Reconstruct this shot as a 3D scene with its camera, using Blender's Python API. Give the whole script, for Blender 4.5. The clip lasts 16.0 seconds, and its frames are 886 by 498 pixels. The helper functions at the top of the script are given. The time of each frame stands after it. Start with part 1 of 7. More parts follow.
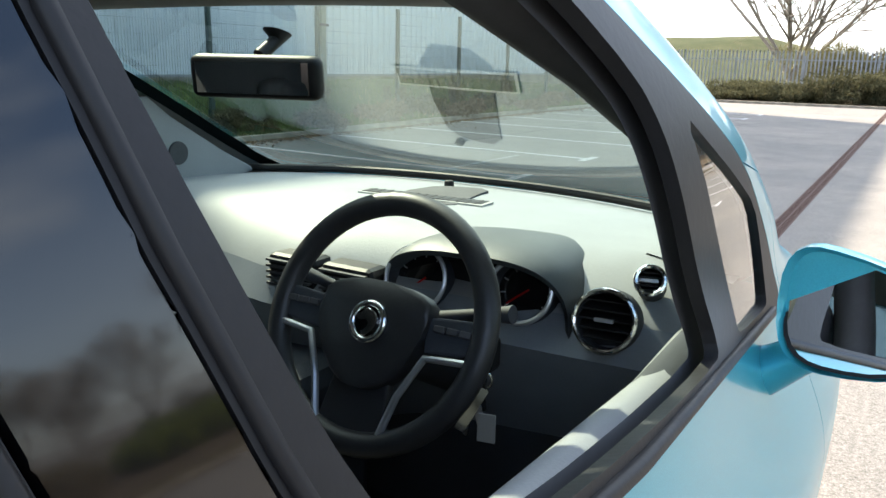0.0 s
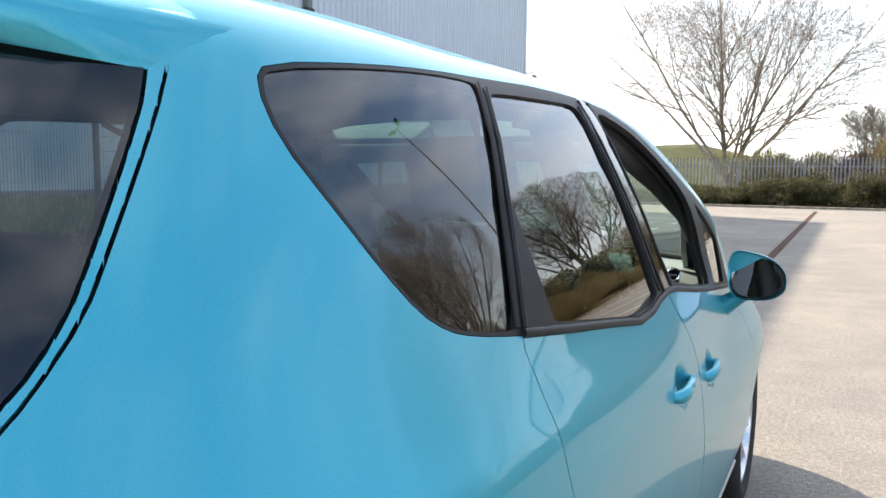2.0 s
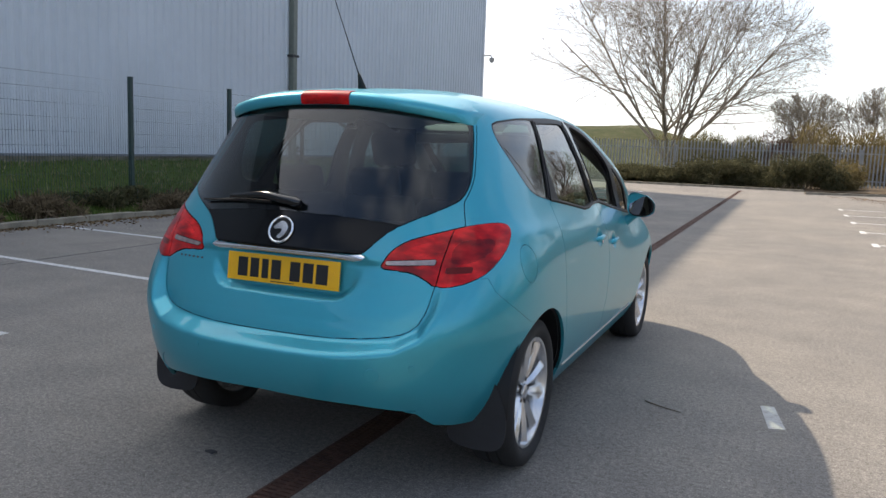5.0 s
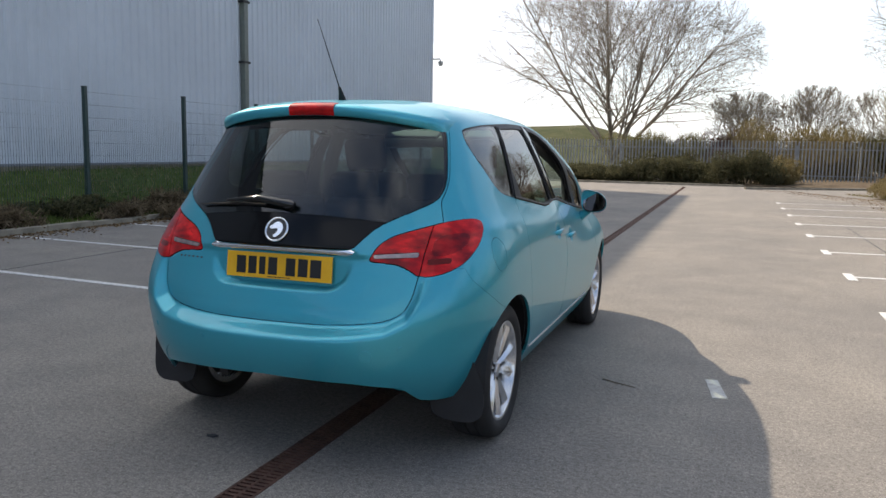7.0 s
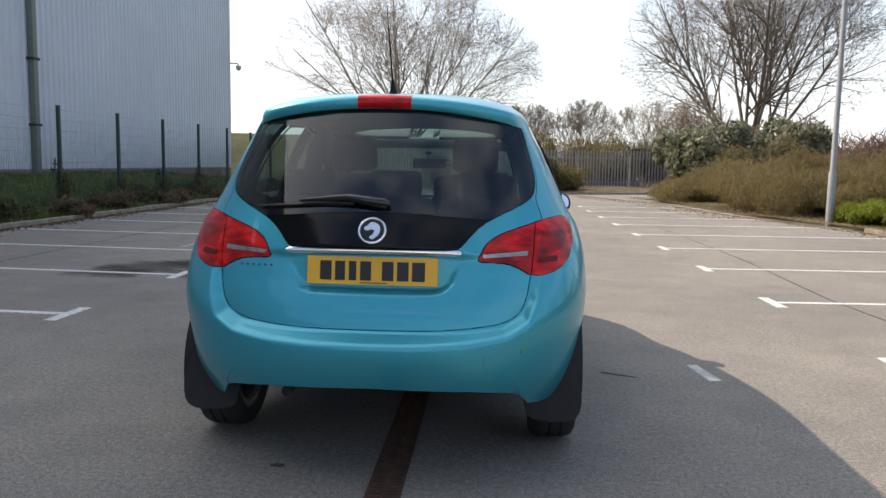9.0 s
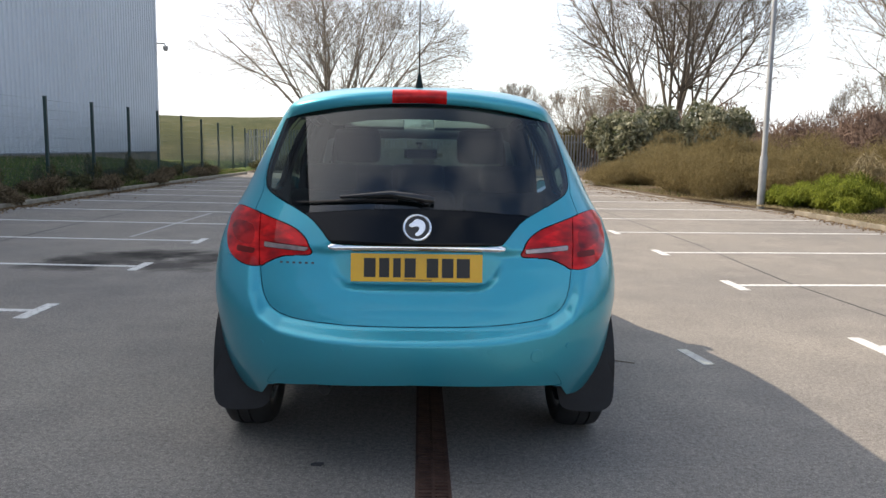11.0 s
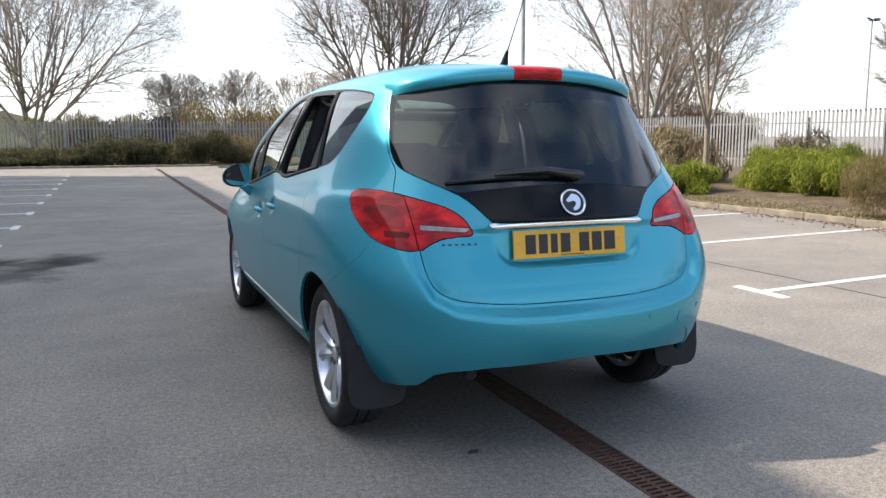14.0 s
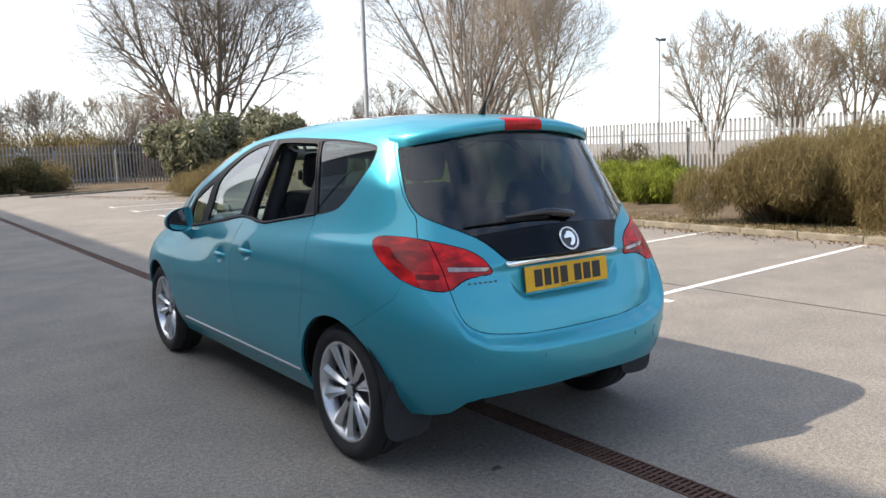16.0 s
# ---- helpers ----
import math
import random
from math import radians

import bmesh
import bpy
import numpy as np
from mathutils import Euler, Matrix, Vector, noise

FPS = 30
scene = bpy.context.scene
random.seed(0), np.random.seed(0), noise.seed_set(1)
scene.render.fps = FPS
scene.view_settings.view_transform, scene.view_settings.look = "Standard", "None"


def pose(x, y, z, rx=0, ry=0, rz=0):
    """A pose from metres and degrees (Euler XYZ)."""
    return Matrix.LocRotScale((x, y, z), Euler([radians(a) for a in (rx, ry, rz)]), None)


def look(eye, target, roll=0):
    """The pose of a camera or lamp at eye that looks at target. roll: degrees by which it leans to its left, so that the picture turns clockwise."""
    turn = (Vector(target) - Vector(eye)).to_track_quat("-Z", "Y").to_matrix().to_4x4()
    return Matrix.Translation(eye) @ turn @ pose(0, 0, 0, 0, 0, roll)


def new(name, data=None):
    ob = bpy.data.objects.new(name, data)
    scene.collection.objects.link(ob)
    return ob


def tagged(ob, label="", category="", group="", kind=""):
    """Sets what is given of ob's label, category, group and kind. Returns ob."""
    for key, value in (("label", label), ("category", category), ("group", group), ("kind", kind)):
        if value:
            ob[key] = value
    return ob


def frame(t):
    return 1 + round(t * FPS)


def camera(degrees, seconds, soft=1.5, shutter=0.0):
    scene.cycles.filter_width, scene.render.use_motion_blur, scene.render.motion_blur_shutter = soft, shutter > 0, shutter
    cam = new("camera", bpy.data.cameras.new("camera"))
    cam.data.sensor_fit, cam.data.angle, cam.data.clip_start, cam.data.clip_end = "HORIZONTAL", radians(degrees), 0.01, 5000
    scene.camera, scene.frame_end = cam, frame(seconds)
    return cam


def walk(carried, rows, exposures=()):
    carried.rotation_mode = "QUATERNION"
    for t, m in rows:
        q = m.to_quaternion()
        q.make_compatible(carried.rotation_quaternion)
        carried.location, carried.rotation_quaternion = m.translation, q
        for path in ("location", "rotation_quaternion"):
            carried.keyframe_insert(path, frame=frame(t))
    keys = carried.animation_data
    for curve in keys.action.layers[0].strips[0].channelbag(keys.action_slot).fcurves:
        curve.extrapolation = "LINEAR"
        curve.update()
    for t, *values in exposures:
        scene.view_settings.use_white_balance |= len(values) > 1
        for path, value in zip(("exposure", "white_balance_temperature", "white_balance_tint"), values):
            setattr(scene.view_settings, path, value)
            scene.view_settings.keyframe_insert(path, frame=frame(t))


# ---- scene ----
cam = camera(59.4, 16.0)
PATH = [
    (0, (0.961, 1.713, 1.298), (-0.04, 3.379, 0.828), 1.3),
    (0.5, (1.033, 1.419, 1.312), (0.033, 3.117, 0.975), 3.6),
    (1, (1.11, 1.008, 1.345), (0.133, 2.727, 1.042), 2.5),
    (1.5, (1.175, 0.604, 1.335), (0.208, 2.337, 1.087), 2.1),
    (2, (1.18, 0.118, 1.335), (0.256, 1.88, 1.135), 0.5),
    (2.5, (1.21, -0.293, 1.345), (0.318, 1.482, 1.113), 2.7),
    (3, (1.313, -0.75, 1.362), (0.43, 1.032, 1.15), 2.4),
    (3.5, (1.425, -1.209, 1.357), (0.599, 0.606, 1.205), 1.8),
    (4, (1.614, -1.649, 1.294), (0.769, 0.157, 1.134), 2.0),
    (4.5, (1.739, -2.042, 1.333), (0.921, -0.234, 1.081), 1.8),
    (7, (1.8, -2.689, 1.35), (1.119, -0.826, 1.097), 1.0),
    (7.5, (1.503, -2.767, 1.31), (0.958, -0.857, 1.077), 1.8),
    (8, (1.144, -2.721, 1.285), (0.715, -0.78, 1.063), 2.6),
    (8.5, (0.812, -2.794, 1.285), (0.53, -0.827, 1.064), 1.8),
    (9, (0.472, -2.845, 1.27), (0.345, -0.861, 1.05), 1.0),
    (11.5, (-0.126, -2.869, 1.322), (-0.003, -0.891, 1.055), 1.1),
    (12, (-0.362, -2.901, 1.32), (-0.121, -0.933, 1.056), 1.5),
    (12.5, (-0.669, -2.856, 1.29), (-0.264, -0.913, 1.044), 2.3),
    (13, (-0.987, -2.673, 1.265), (-0.454, -0.764, 0.999), -0.1),
    (13.5, (-1.316, -2.551, 1.263), (-0.667, -0.68, 0.983), 0.6),
    (14, (-1.682, -2.462, 1.259), (-0.905, -0.642, 0.973), -0.1),
    (14.5, (-1.946, -2.281, 1.278), (-1.084, -0.504, 0.963), -0.5),
    (15, (-2.232, -2.249, 1.335), (-1.239, -0.552, 0.971), -1.8),
    (15.5, (-2.444, -2.27, 1.408), (-1.307, -0.667, 1.038), -3.0),
    (16, (-2.524, -2.302, 1.42), (-1.348, -0.705, 1.163), -1.7),
]
walk(cam, [(t, look(e, g, r)) for t, e, g, r in PATH], [
    (0.0, 1.62, 7150, 10), (1.0, 1.60, 7050, 10), (1.5, 1.44, 7050, 11), (2.0, 1.20, 7400, 12), (2.5, 0.78, 7300, 13), (3.0, 0.58, 7300, 13), (3.5, 0.46, 7300, 13), (4.0, 0.42, 7300, 13), (4.5, 0.50, 7350, 13), (7.0, 0.41, 7450, 13), (9.0, 0.42, 7450, 13), (11.5, 0.58, 7500, 13), (13.0, 0.71, 7300, 13), (14.0, 0.78, 7150, 13), (15.0, 0.88, 7050, 13), (15.5, 0.88, 7200, 13), (16.0, 0.69, 7250, 13)])

# ---- world, sun, exposure ----
SUN_WAY = Vector((0.95, -0.53, -1.0)).normalized()      # the way the sunlight travels
world = bpy.data.worlds.new("sky")
scene.world = world
world.use_nodes = True
wn = world.node_tree
for n in list(wn.nodes):
    wn.nodes.remove(n)
w_out = wn.nodes.new("ShaderNodeOutputWorld")
w_bg = wn.nodes.new("ShaderNodeBackground")
w_sky = wn.nodes.new("ShaderNodeTexSky")
w_sky.sky_type = "NISHITA"
w_sky.sun_disc = False
w_sky.sun_elevation = math.asin(-SUN_WAY.z)
w_sky.sun_rotation = math.atan2(-SUN_WAY.x, -SUN_WAY.y)
w_sky.air_density, w_sky.dust_density, w_sky.ozone_density = 1.0, 1.2, 1.0
# thin broken cloud over the whole sky
w_geo = wn.nodes.new("ShaderNodeTexCoord")
w_map = wn.nodes.new("ShaderNodeMapping")
w_map.inputs["Scale"].default_value = (1.0, 1.0, 2.6)
w_noise = wn.nodes.new("ShaderNodeTexNoise")
w_noise.inputs["Scale"].default_value = 2.5
w_noise.inputs["Detail"].default_value = 3.5
w_noise.inputs["Roughness"].default_value = 0.55
w_ramp = wn.nodes.new("ShaderNodeValToRGB")
w_ramp.color_ramp.elements[0].position, w_ramp.color_ramp.elements[1].position = 0.44, 0.70
w_mix = wn.nodes.new("ShaderNodeMix")
w_mix.data_type = "RGBA"
w_mix.inputs[7].default_value = (5.7, 6.7, 8.3, 1.0)
wn.links.new(w_geo.outputs["Generated"], w_map.inputs["Vector"])
wn.links.new(w_map.outputs["Vector"], w_noise.inputs["Vector"])
wn.links.new(w_noise.outputs["Fac"], w_ramp.inputs["Fac"])
wn.links.new(w_ramp.outputs["Color"], w_mix.inputs[0])
w_blue = wn.nodes.new("ShaderNodeVectorMath")
w_blue.operation = "MULTIPLY"
w_blue.inputs[1].default_value = (1.25, 1.42, 1.58)
wn.links.new(w_sky.outputs["Color"], w_blue.inputs[0])
wn.links.new(w_blue.outputs["Vector"], w_mix.inputs[6])
# bright haze round the sun
w_dot = wn.nodes.new("ShaderNodeVectorMath")
w_dot.operation = "DOT_PRODUCT"
w_dot.inputs[1].default_value = -SUN_WAY
wn.links.new(w_geo.outputs["Generated"], w_dot.inputs[0])
w_glow = wn.nodes.new("ShaderNodeMapRange")
w_glow.interpolation_type = "SMOOTHSTEP"
w_glow.inputs["From Min"].default_value, w_glow.inputs["From Max"].default_value = 0.42, 0.90
wn.links.new(w_dot.outputs["Value"], w_glow.inputs["Value"])
w_haze = wn.nodes.new("ShaderNodeMix")
w_haze.data_type = "RGBA"
w_haze.inputs[7].default_value = (9.4, 10.4, 12.0, 1.0)
wn.links.new(w_glow.outputs["Result"], w_haze.inputs[0])
wn.links.new(w_mix.outputs[2], w_haze.inputs[6])
# pale haze towards the horizon
w_sep = wn.nodes.new("ShaderNodeSeparateXYZ")
wn.links.new(w_geo.outputs["Generated"], w_sep.inputs["Vector"])
w_low = wn.nodes.new("ShaderNodeMapRange")
w_low.interpolation_type = "SMOOTHSTEP"
w_low.inputs["From Min"].default_value, w_low.inputs["From Max"].default_value = 0.02, 0.52
w_low.inputs["To Min"].default_value, w_low.inputs["To Max"].default_value = 0.72, 0.0
wn.links.new(w_sep.outputs["Z"], w_low.inputs["Value"])
w_pale = wn.nodes.new("ShaderNodeMix")
w_pale.data_type = "RGBA"
w_pale.inputs[7].default_value = (6.9, 7.7, 8.6, 1.0)
w_side = wn.nodes.new("ShaderNodeMapRange")
w_side.interpolation_type = "SMOOTHSTEP"
w_side.inputs["From Min"].default_value, w_side.inputs["From Max"].default_value = -0.75, 0.25
w_side.inputs["To Min"].default_value, w_side.inputs["To Max"].default_value = 0.35, 1.0
wn.links.new(w_dot.outputs["Value"], w_side.inputs["Value"])
w_both = wn.nodes.new("ShaderNodeMath")
w_both.operation = "MULTIPLY"
wn.links.new(w_low.outputs["Result"], w_both.inputs[0])
wn.links.new(w_side.outputs["Result"], w_both.inputs[1])
wn.links.new(w_both.outputs["Value"], w_pale.inputs[0])
wn.links.new(w_haze.outputs[2], w_pale.inputs[6])
wn.links.new(w_pale.outputs[2], w_bg.inputs["Color"])
w_bg.inputs["Strength"].default_value = 0.128
wn.links.new(w_bg.outputs["Background"], w_out.inputs["Surface"])

sun_data = bpy.data.lights.new("sun", "SUN")
sun_data.energy, sun_data.angle, sun_data.color = 4.2, radians(0.6), (1.0, 0.93, 0.83)
sun = new("sun", sun_data)
sun.matrix_world = look((-60, 33, 63), (-60 + SUN_WAY.x, 33 + SUN_WAY.y, 63 + SUN_WAY.z))


# ---- materials ----
def material(name):
    m = bpy.data.materials.new(name)
    m.use_nodes = True
    nt = m.node_tree
    return m, nt, nt.nodes["Principled BSDF"]


def noise_node(nt, scale, detail=4.0, rough=0.55, stretch=None, space="Object"):
    co = nt.nodes.new("ShaderNodeTexCoord")
    nz = nt.nodes.new("ShaderNodeTexNoise")
    nz.inputs["Scale"].default_value, nz.inputs["Detail"].default_value, nz.inputs["Roughness"].default_value = scale, detail, rough
    if stretch:
        mp = nt.nodes.new("ShaderNodeMapping")
        mp.inputs["Scale"].default_value = stretch
        nt.links.new(co.outputs[space], mp.inputs["Vector"])
        nt.links.new(mp.outputs["Vector"], nz.inputs["Vector"])
    else:
        nt.links.new(co.outputs[space], nz.inputs["Vector"])
    return nz.outputs["Fac"]


def ramp_node(nt, fac, stops):
    r = nt.nodes.new("ShaderNodeValToRGB")
    el = r.color_ramp.elements
    while len(el) < len(stops):
        el.new(0.5)
    for e, (p, c) in zip(el, stops):
        e.position, e.color = p, (*c, 1.0)
    nt.links.new(fac, r.inputs["Fac"])
    return r.outputs["Color"]


def mix_node(nt, fac, a, b, how="MIX"):
    m = nt.nodes.new("ShaderNodeMix")
    m.data_type, m.blend_type = "RGBA", how
    for value, socket in ((fac, m.inputs[0]), (a, m.inputs[6]), (b, m.inputs[7])):
        if isinstance(value, (int, float)):
            socket.default_value = value
        elif isinstance(value, tuple):
            socket.default_value = (*value, 1.0)
        else:
            nt.links.new(value, socket)
    return m.outputs[2]


def bump_node(nt, bsdf, height, strength, distance):
    b = nt.nodes.new("ShaderNodeBump")
    b.inputs["Strength"].default_value, b.inputs["Distance"].default_value = strength, distance
    nt.links.new(height, b.inputs["Height"])
    nt.links.new(b.outputs["Normal"], bsdf.inputs["Normal"])


def plain(name, color, rough=0.5, metal=0.0, coat=0.0, scale=8.0, vary=0.25, grain=0.0, spec=0.5, fine=90.0):
    """A surface of one colour with broad and fine variation, and a little grain."""
    m, nt, b = material(name)
    dark = tuple(c * (1 - vary) for c in color)
    light = tuple(min(1.0, c * (1 + vary)) for c in color)
    broad = ramp_node(nt, noise_node(nt, scale), [(0.3, dark), (0.7, light)])
    small = noise_node(nt, fine, 3.0)
    nt.links.new(mix_node(nt, 0.3, broad, ramp_node(nt, small, [(0.25, dark), (0.75, light)])), b.inputs["Base Color"])
    b.inputs["Roughness"].default_value, b.inputs["Metallic"].default_value = rough, metal
    b.inputs["Coat Weight"].default_value, b.inputs["Coat Roughness"].default_value = coat, 0.03
    b.inputs["Specular IOR Level"].default_value = spec
    if grain:
        bump_node(nt, b, small, 0.5, grain)
    return m


def car_paint():
    m, nt, b = material("turquoise_paint")
    flake = noise_node(nt, 900.0, 2.0)
    dust = noise_node(nt, 3.0, 5.0)
    base = ramp_node(nt, flake, [(0.3, (0.019, 0.312, 0.405)), (0.7, (0.027, 0.372, 0.478))])
    film = ramp_node(nt, dust, [(0.45, (0.0, 0.0, 0.0)), (0.8, (0.07, 0.07, 0.07))])
    nt.links.new(mix_node(nt, film, base, (0.25, 0.29, 0.30)), b.inputs["Base Color"])
    b.inputs["Metallic"].default_value, b.inputs["Roughness"].default_value = 0.5, 0.38
    b.inputs["Coat Weight"].default_value, b.inputs["Coat Roughness"].default_value = 0.6, 0.03
    b.inputs["Specular IOR Level"].default_value = 0.25
    return m


def glass(name, tint, gloss=1.0, base=0.08):
    m = bpy.data.materials.new(name)
    m.use_nodes = True
    nt = m.node_tree
    nt.nodes.remove(nt.nodes["Principled BSDF"])
    out = nt.nodes["Material Output"]
    clear, shine, mixer = (nt.nodes.new("ShaderNodeBsdf" + k) for k in ("Transparent", "Glossy", "Transparent"))
    nt.nodes.remove(mixer)
    mixer = nt.nodes.new("ShaderNodeMixShader")
    lw = nt.nodes.new("ShaderNodeLayerWeight")
    lw.inputs["Blend"].default_value = 0.5
    power = nt.nodes.new("ShaderNodeMath")
    power.operation = "POWER"
    power.inputs[1].default_value = 4.2
    fres = nt.nodes.new("ShaderNodeMath")
    fres.operation = "MULTIPLY_ADD"
    fres.inputs[1].default_value, fres.inputs[2].default_value = 1.0 - base, base
    nt.links.new(lw.outputs["Facing"], power.inputs[0])
    nt.links.new(power.outputs["Value"], fres.inputs[0])
    clear.inputs["Color"].default_value = (*tint, 1.0)
    shine.inputs["Color"].default_value = (gloss, gloss, gloss, 1.0)
    shine.inputs["Roughness"].default_value = 0.008
    nt.links.new(fres.outputs["Value"], mixer.inputs["Fac"])
    nt.links.new(clear.outputs["BSDF"], mixer.inputs[1])
    nt.links.new(shine.outputs["BSDF"], mixer.inputs[2])
    nt.links.new(mixer.outputs["Shader"], out.inputs["Surface"])
    return m


def asphalt():
    m, nt, b = material("worn_asphalt")
    stone = noise_node(nt, 130.0, 3.0, 0.7)
    grit = noise_node(nt, 42.0, 4.0, 0.7)
    broad = noise_node(nt, 0.35, 5.0, 0.6)
    patch = noise_node(nt, 2.1, 5.0, 0.65)
    c = ramp_node(nt, stone, [(0.30, (0.045, 0.043, 0.041)), (0.52, (0.21, 0.20, 0.188)), (0.68, (0.54, 0.51, 0.47))])
    c = mix_node(nt, 0.55, c, ramp_node(nt, grit, [(0.3, (0.095, 0.092, 0.087)), (0.7, (0.36, 0.345, 0.325))]))
    c = mix_node(nt, 1.0, c, ramp_node(nt, broad, [(0.3, (0.83, 0.81, 0.80)), (0.7, (1.15, 1.09, 1.02))]), "MULTIPLY")
    c = mix_node(nt, 1.0, c, ramp_node(nt, patch, [(0.25, (0.84, 0.84, 0.85)), (0.6, (1.05, 1.05, 1.04))]), "MULTIPLY")
    co = nt.nodes.new("ShaderNodeTexCoord")
    for x, y, r in ((-3.45, 5.95, 0.62), (-3.05, 6.35, 0.52), (-3.75, 5.45, 0.44), (-2.45, 6.2, 0.50), (-2.05, 6.35, 0.42), (-2.6, 5.5, 0.46)):
        d = nt.nodes.new("ShaderNodeVectorMath")
        d.operation = "DISTANCE"
        d.inputs[1].default_value = (x, y, 0.0)
        nt.links.new(co.outputs["Object"], d.inputs[0])
        wobble = nt.nodes.new("ShaderNodeMath")
        wobble.operation = "MULTIPLY_ADD"
        wobble.inputs[1].default_value = 1.1
        nt.links.new(patch, wobble.inputs[0])
        nt.links.new(d.outputs["Value"], wobble.inputs[2])
        fade = nt.nodes.new("ShaderNodeMapRange")
        fade.inputs["From Min"].default_value, fade.inputs["From Max"].default_value = r + 0.30, r + 0.62
        fade.inputs["To Min"].default_value, fade.inputs["To Max"].default_value = 0.36, 1.0
        nt.links.new(wobble.outputs["Value"], fade.inputs["Value"])
        c = mix_node(nt, 1.0, c, fade.outputs["Result"], "MULTIPLY")
    nt.links.new(c, b.inputs["Base Color"])
    b.inputs["Roughness"].default_value = 0.95
    b.inputs["Specular IOR Level"].default_value = 0.2
    bump_node(nt, b, stone, 0.75, 0.006)
    return m


def road_paint(name="worn_white_marking", gain=1.0):
    m, nt, b = material(name)
    worn = noise_node(nt, 28.0, 6.0, 0.7)
    nt.links.new(ramp_node(nt, worn, [(0.36, (0.25, 0.245, 0.235)), (0.46, (0.55 * gain, 0.54 * gain, 0.52 * gain)), (0.7, (0.68 * gain, 0.68 * gain, 0.66 * gain))]), b.inputs["Base Color"])
    b.inputs["Roughness"].default_value = 0.75
    bump_node(nt, b, worn, 0.3, 0.002)
    return m


def earth(name, stops, scale, bump=0.02, fine=30.0):
    m, nt, b = material(name)
    a, f = noise_node(nt, scale, 6.0, 0.65), noise_node(nt, fine, 4.0, 0.7)
    c = ramp_node(nt, a, stops)
    c = mix_node(nt, 0.45, c, ramp_node(nt, f, stops))
    nt.links.new(c, b.inputs["Base Color"])
    b.inputs["Roughness"].default_value, b.inputs["Specular IOR Level"].default_value = 1.0, 0.08
    bump_node(nt, b, f, 0.6, bump)
    return m


def leaf(name, dark, light, rough=0.5, sheen=0.0):
    """Leaf colour varies from leaf to leaf."""
    m, nt, b = material(name)
    geo = nt.nodes.new("ShaderNodeNewGeometry")
    nt.links.new(ramp_node(nt, geo.outputs["Random Per Island"], [(0.0, dark), (0.55, tuple((p + q) / 2 for p, q in zip(dark, light))), (1.0, light)]), b.inputs["Base Color"])
    b.inputs["Roughness"].default_value = rough
    colour = b.inputs["Base Color"].links[0].from_socket
    b.inputs["Specular IOR Level"].default_value = 0.5 if rough < 0.4 else 0.2
    thin, both, out = nt.nodes.new("ShaderNodeBsdfTranslucent"), nt.nodes.new("ShaderNodeMixShader"), nt.nodes["Material Output"]
    nt.links.new(colour, thin.inputs["Color"])
    both.inputs["Fac"].default_value = 0.42
    nt.links.new(b.outputs["BSDF"], both.inputs[1])
    nt.links.new(thin.outputs["BSDF"], both.inputs[2])
    nt.links.new(both.outputs["Shader"], out.inputs["Surface"])
    return m


PAINT = car_paint()
GLASS_DARK = glass("privacy_glass", (0.15, 0.255, 0.235), 0.95, 0.085)
GLASS_REAR = glass("tinted_rear_glass", (0.24, 0.33, 0.325), 0.95, 0.06)
GLASS_CLEAR = glass("clear_glass", (0.70, 0.80, 0.76), 0.95, 0.20)
GLASS_SCREEN = glass("windscreen_glass", (0.67, 0.79, 0.70), 0.95, 0.13)
# near-black standing in for the shade inside panel gaps; also the windscreen border
SEAM = plain("dark_panel_gap", (0.005, 0.011, 0.013), 0.9, vary=0.2, spec=0.05)
BLACK_GLOSS = plain("gloss_black", (0.005, 0.005, 0.006), 0.08, coat=0.25, vary=0.2)
BLACK_PANEL = plain("deep_black_panel", (0.004, 0.004, 0.0045), 0.10, vary=0.2, spec=0.22)
BLACK_TRIM = plain("black_rubber_trim", (0.013, 0.0128, 0.014), 0.5, vary=0.3, spec=0.27, grain=0.0006)
RUBBER = plain("tyre_rubber", (0.018, 0.018, 0.019), 0.8, vary=0.35, grain=0.002)
MUDFLAP = plain("dark_mudflap_plastic", (0.017, 0.017, 0.020), 0.75, vary=0.3, grain=0.001)
PLASTIC_GREY = plain("grey_plastic", (0.055, 0.056, 0.062), 0.7, vary=0.3, grain=0.001)
CHROME = plain("chrome", (0.82, 0.83, 0.85), 0.1, metal=1.0, vary=0.04)
ALLOY = plain("alloy_wheel", (0.70, 0.71, 0.73), 0.27, metal=0.8, coat=0.5, vary=0.08)
DARK_METAL = plain("dark_metal", (0.03, 0.03, 0.032), 0.6, metal=0.4, vary=0.4)
SEAT_CLOTH = plain("dark_seat_cloth", (0.025, 0.026, 0.03), 0.9, vary=0.35, grain=0.001, fine=400)
LINING_DARK = plain("dark_cabin_lining", (0.045, 0.046, 0.05), 0.75, vary=0.25)
LINING_PALE = plain("pale_headlining", (0.42, 0.41, 0.39), 0.9, vary=0.1, fine=300)
DASH_GREY = plain("grey_dashboard", (0.245, 0.258, 0.272), 0.55, vary=0.08, grain=0.0006, fine=260)
DASH_DARK = plain("dark_dashboard", (0.042, 0.047, 0.057), 0.65, vary=0.2, spec=0.3, grain=0.0006, fine=260)
DASH_FACE = plain("blue_grey_dash_face", (0.19, 0.212, 0.245), 0.6, vary=0.12, grain=0.0006, fine=260)
DASH_HOOD = plain("dark_dash_hood", (0.055, 0.066, 0.074), 0.5, vary=0.15, spec=0.45, grain=0.0005, fine=260)
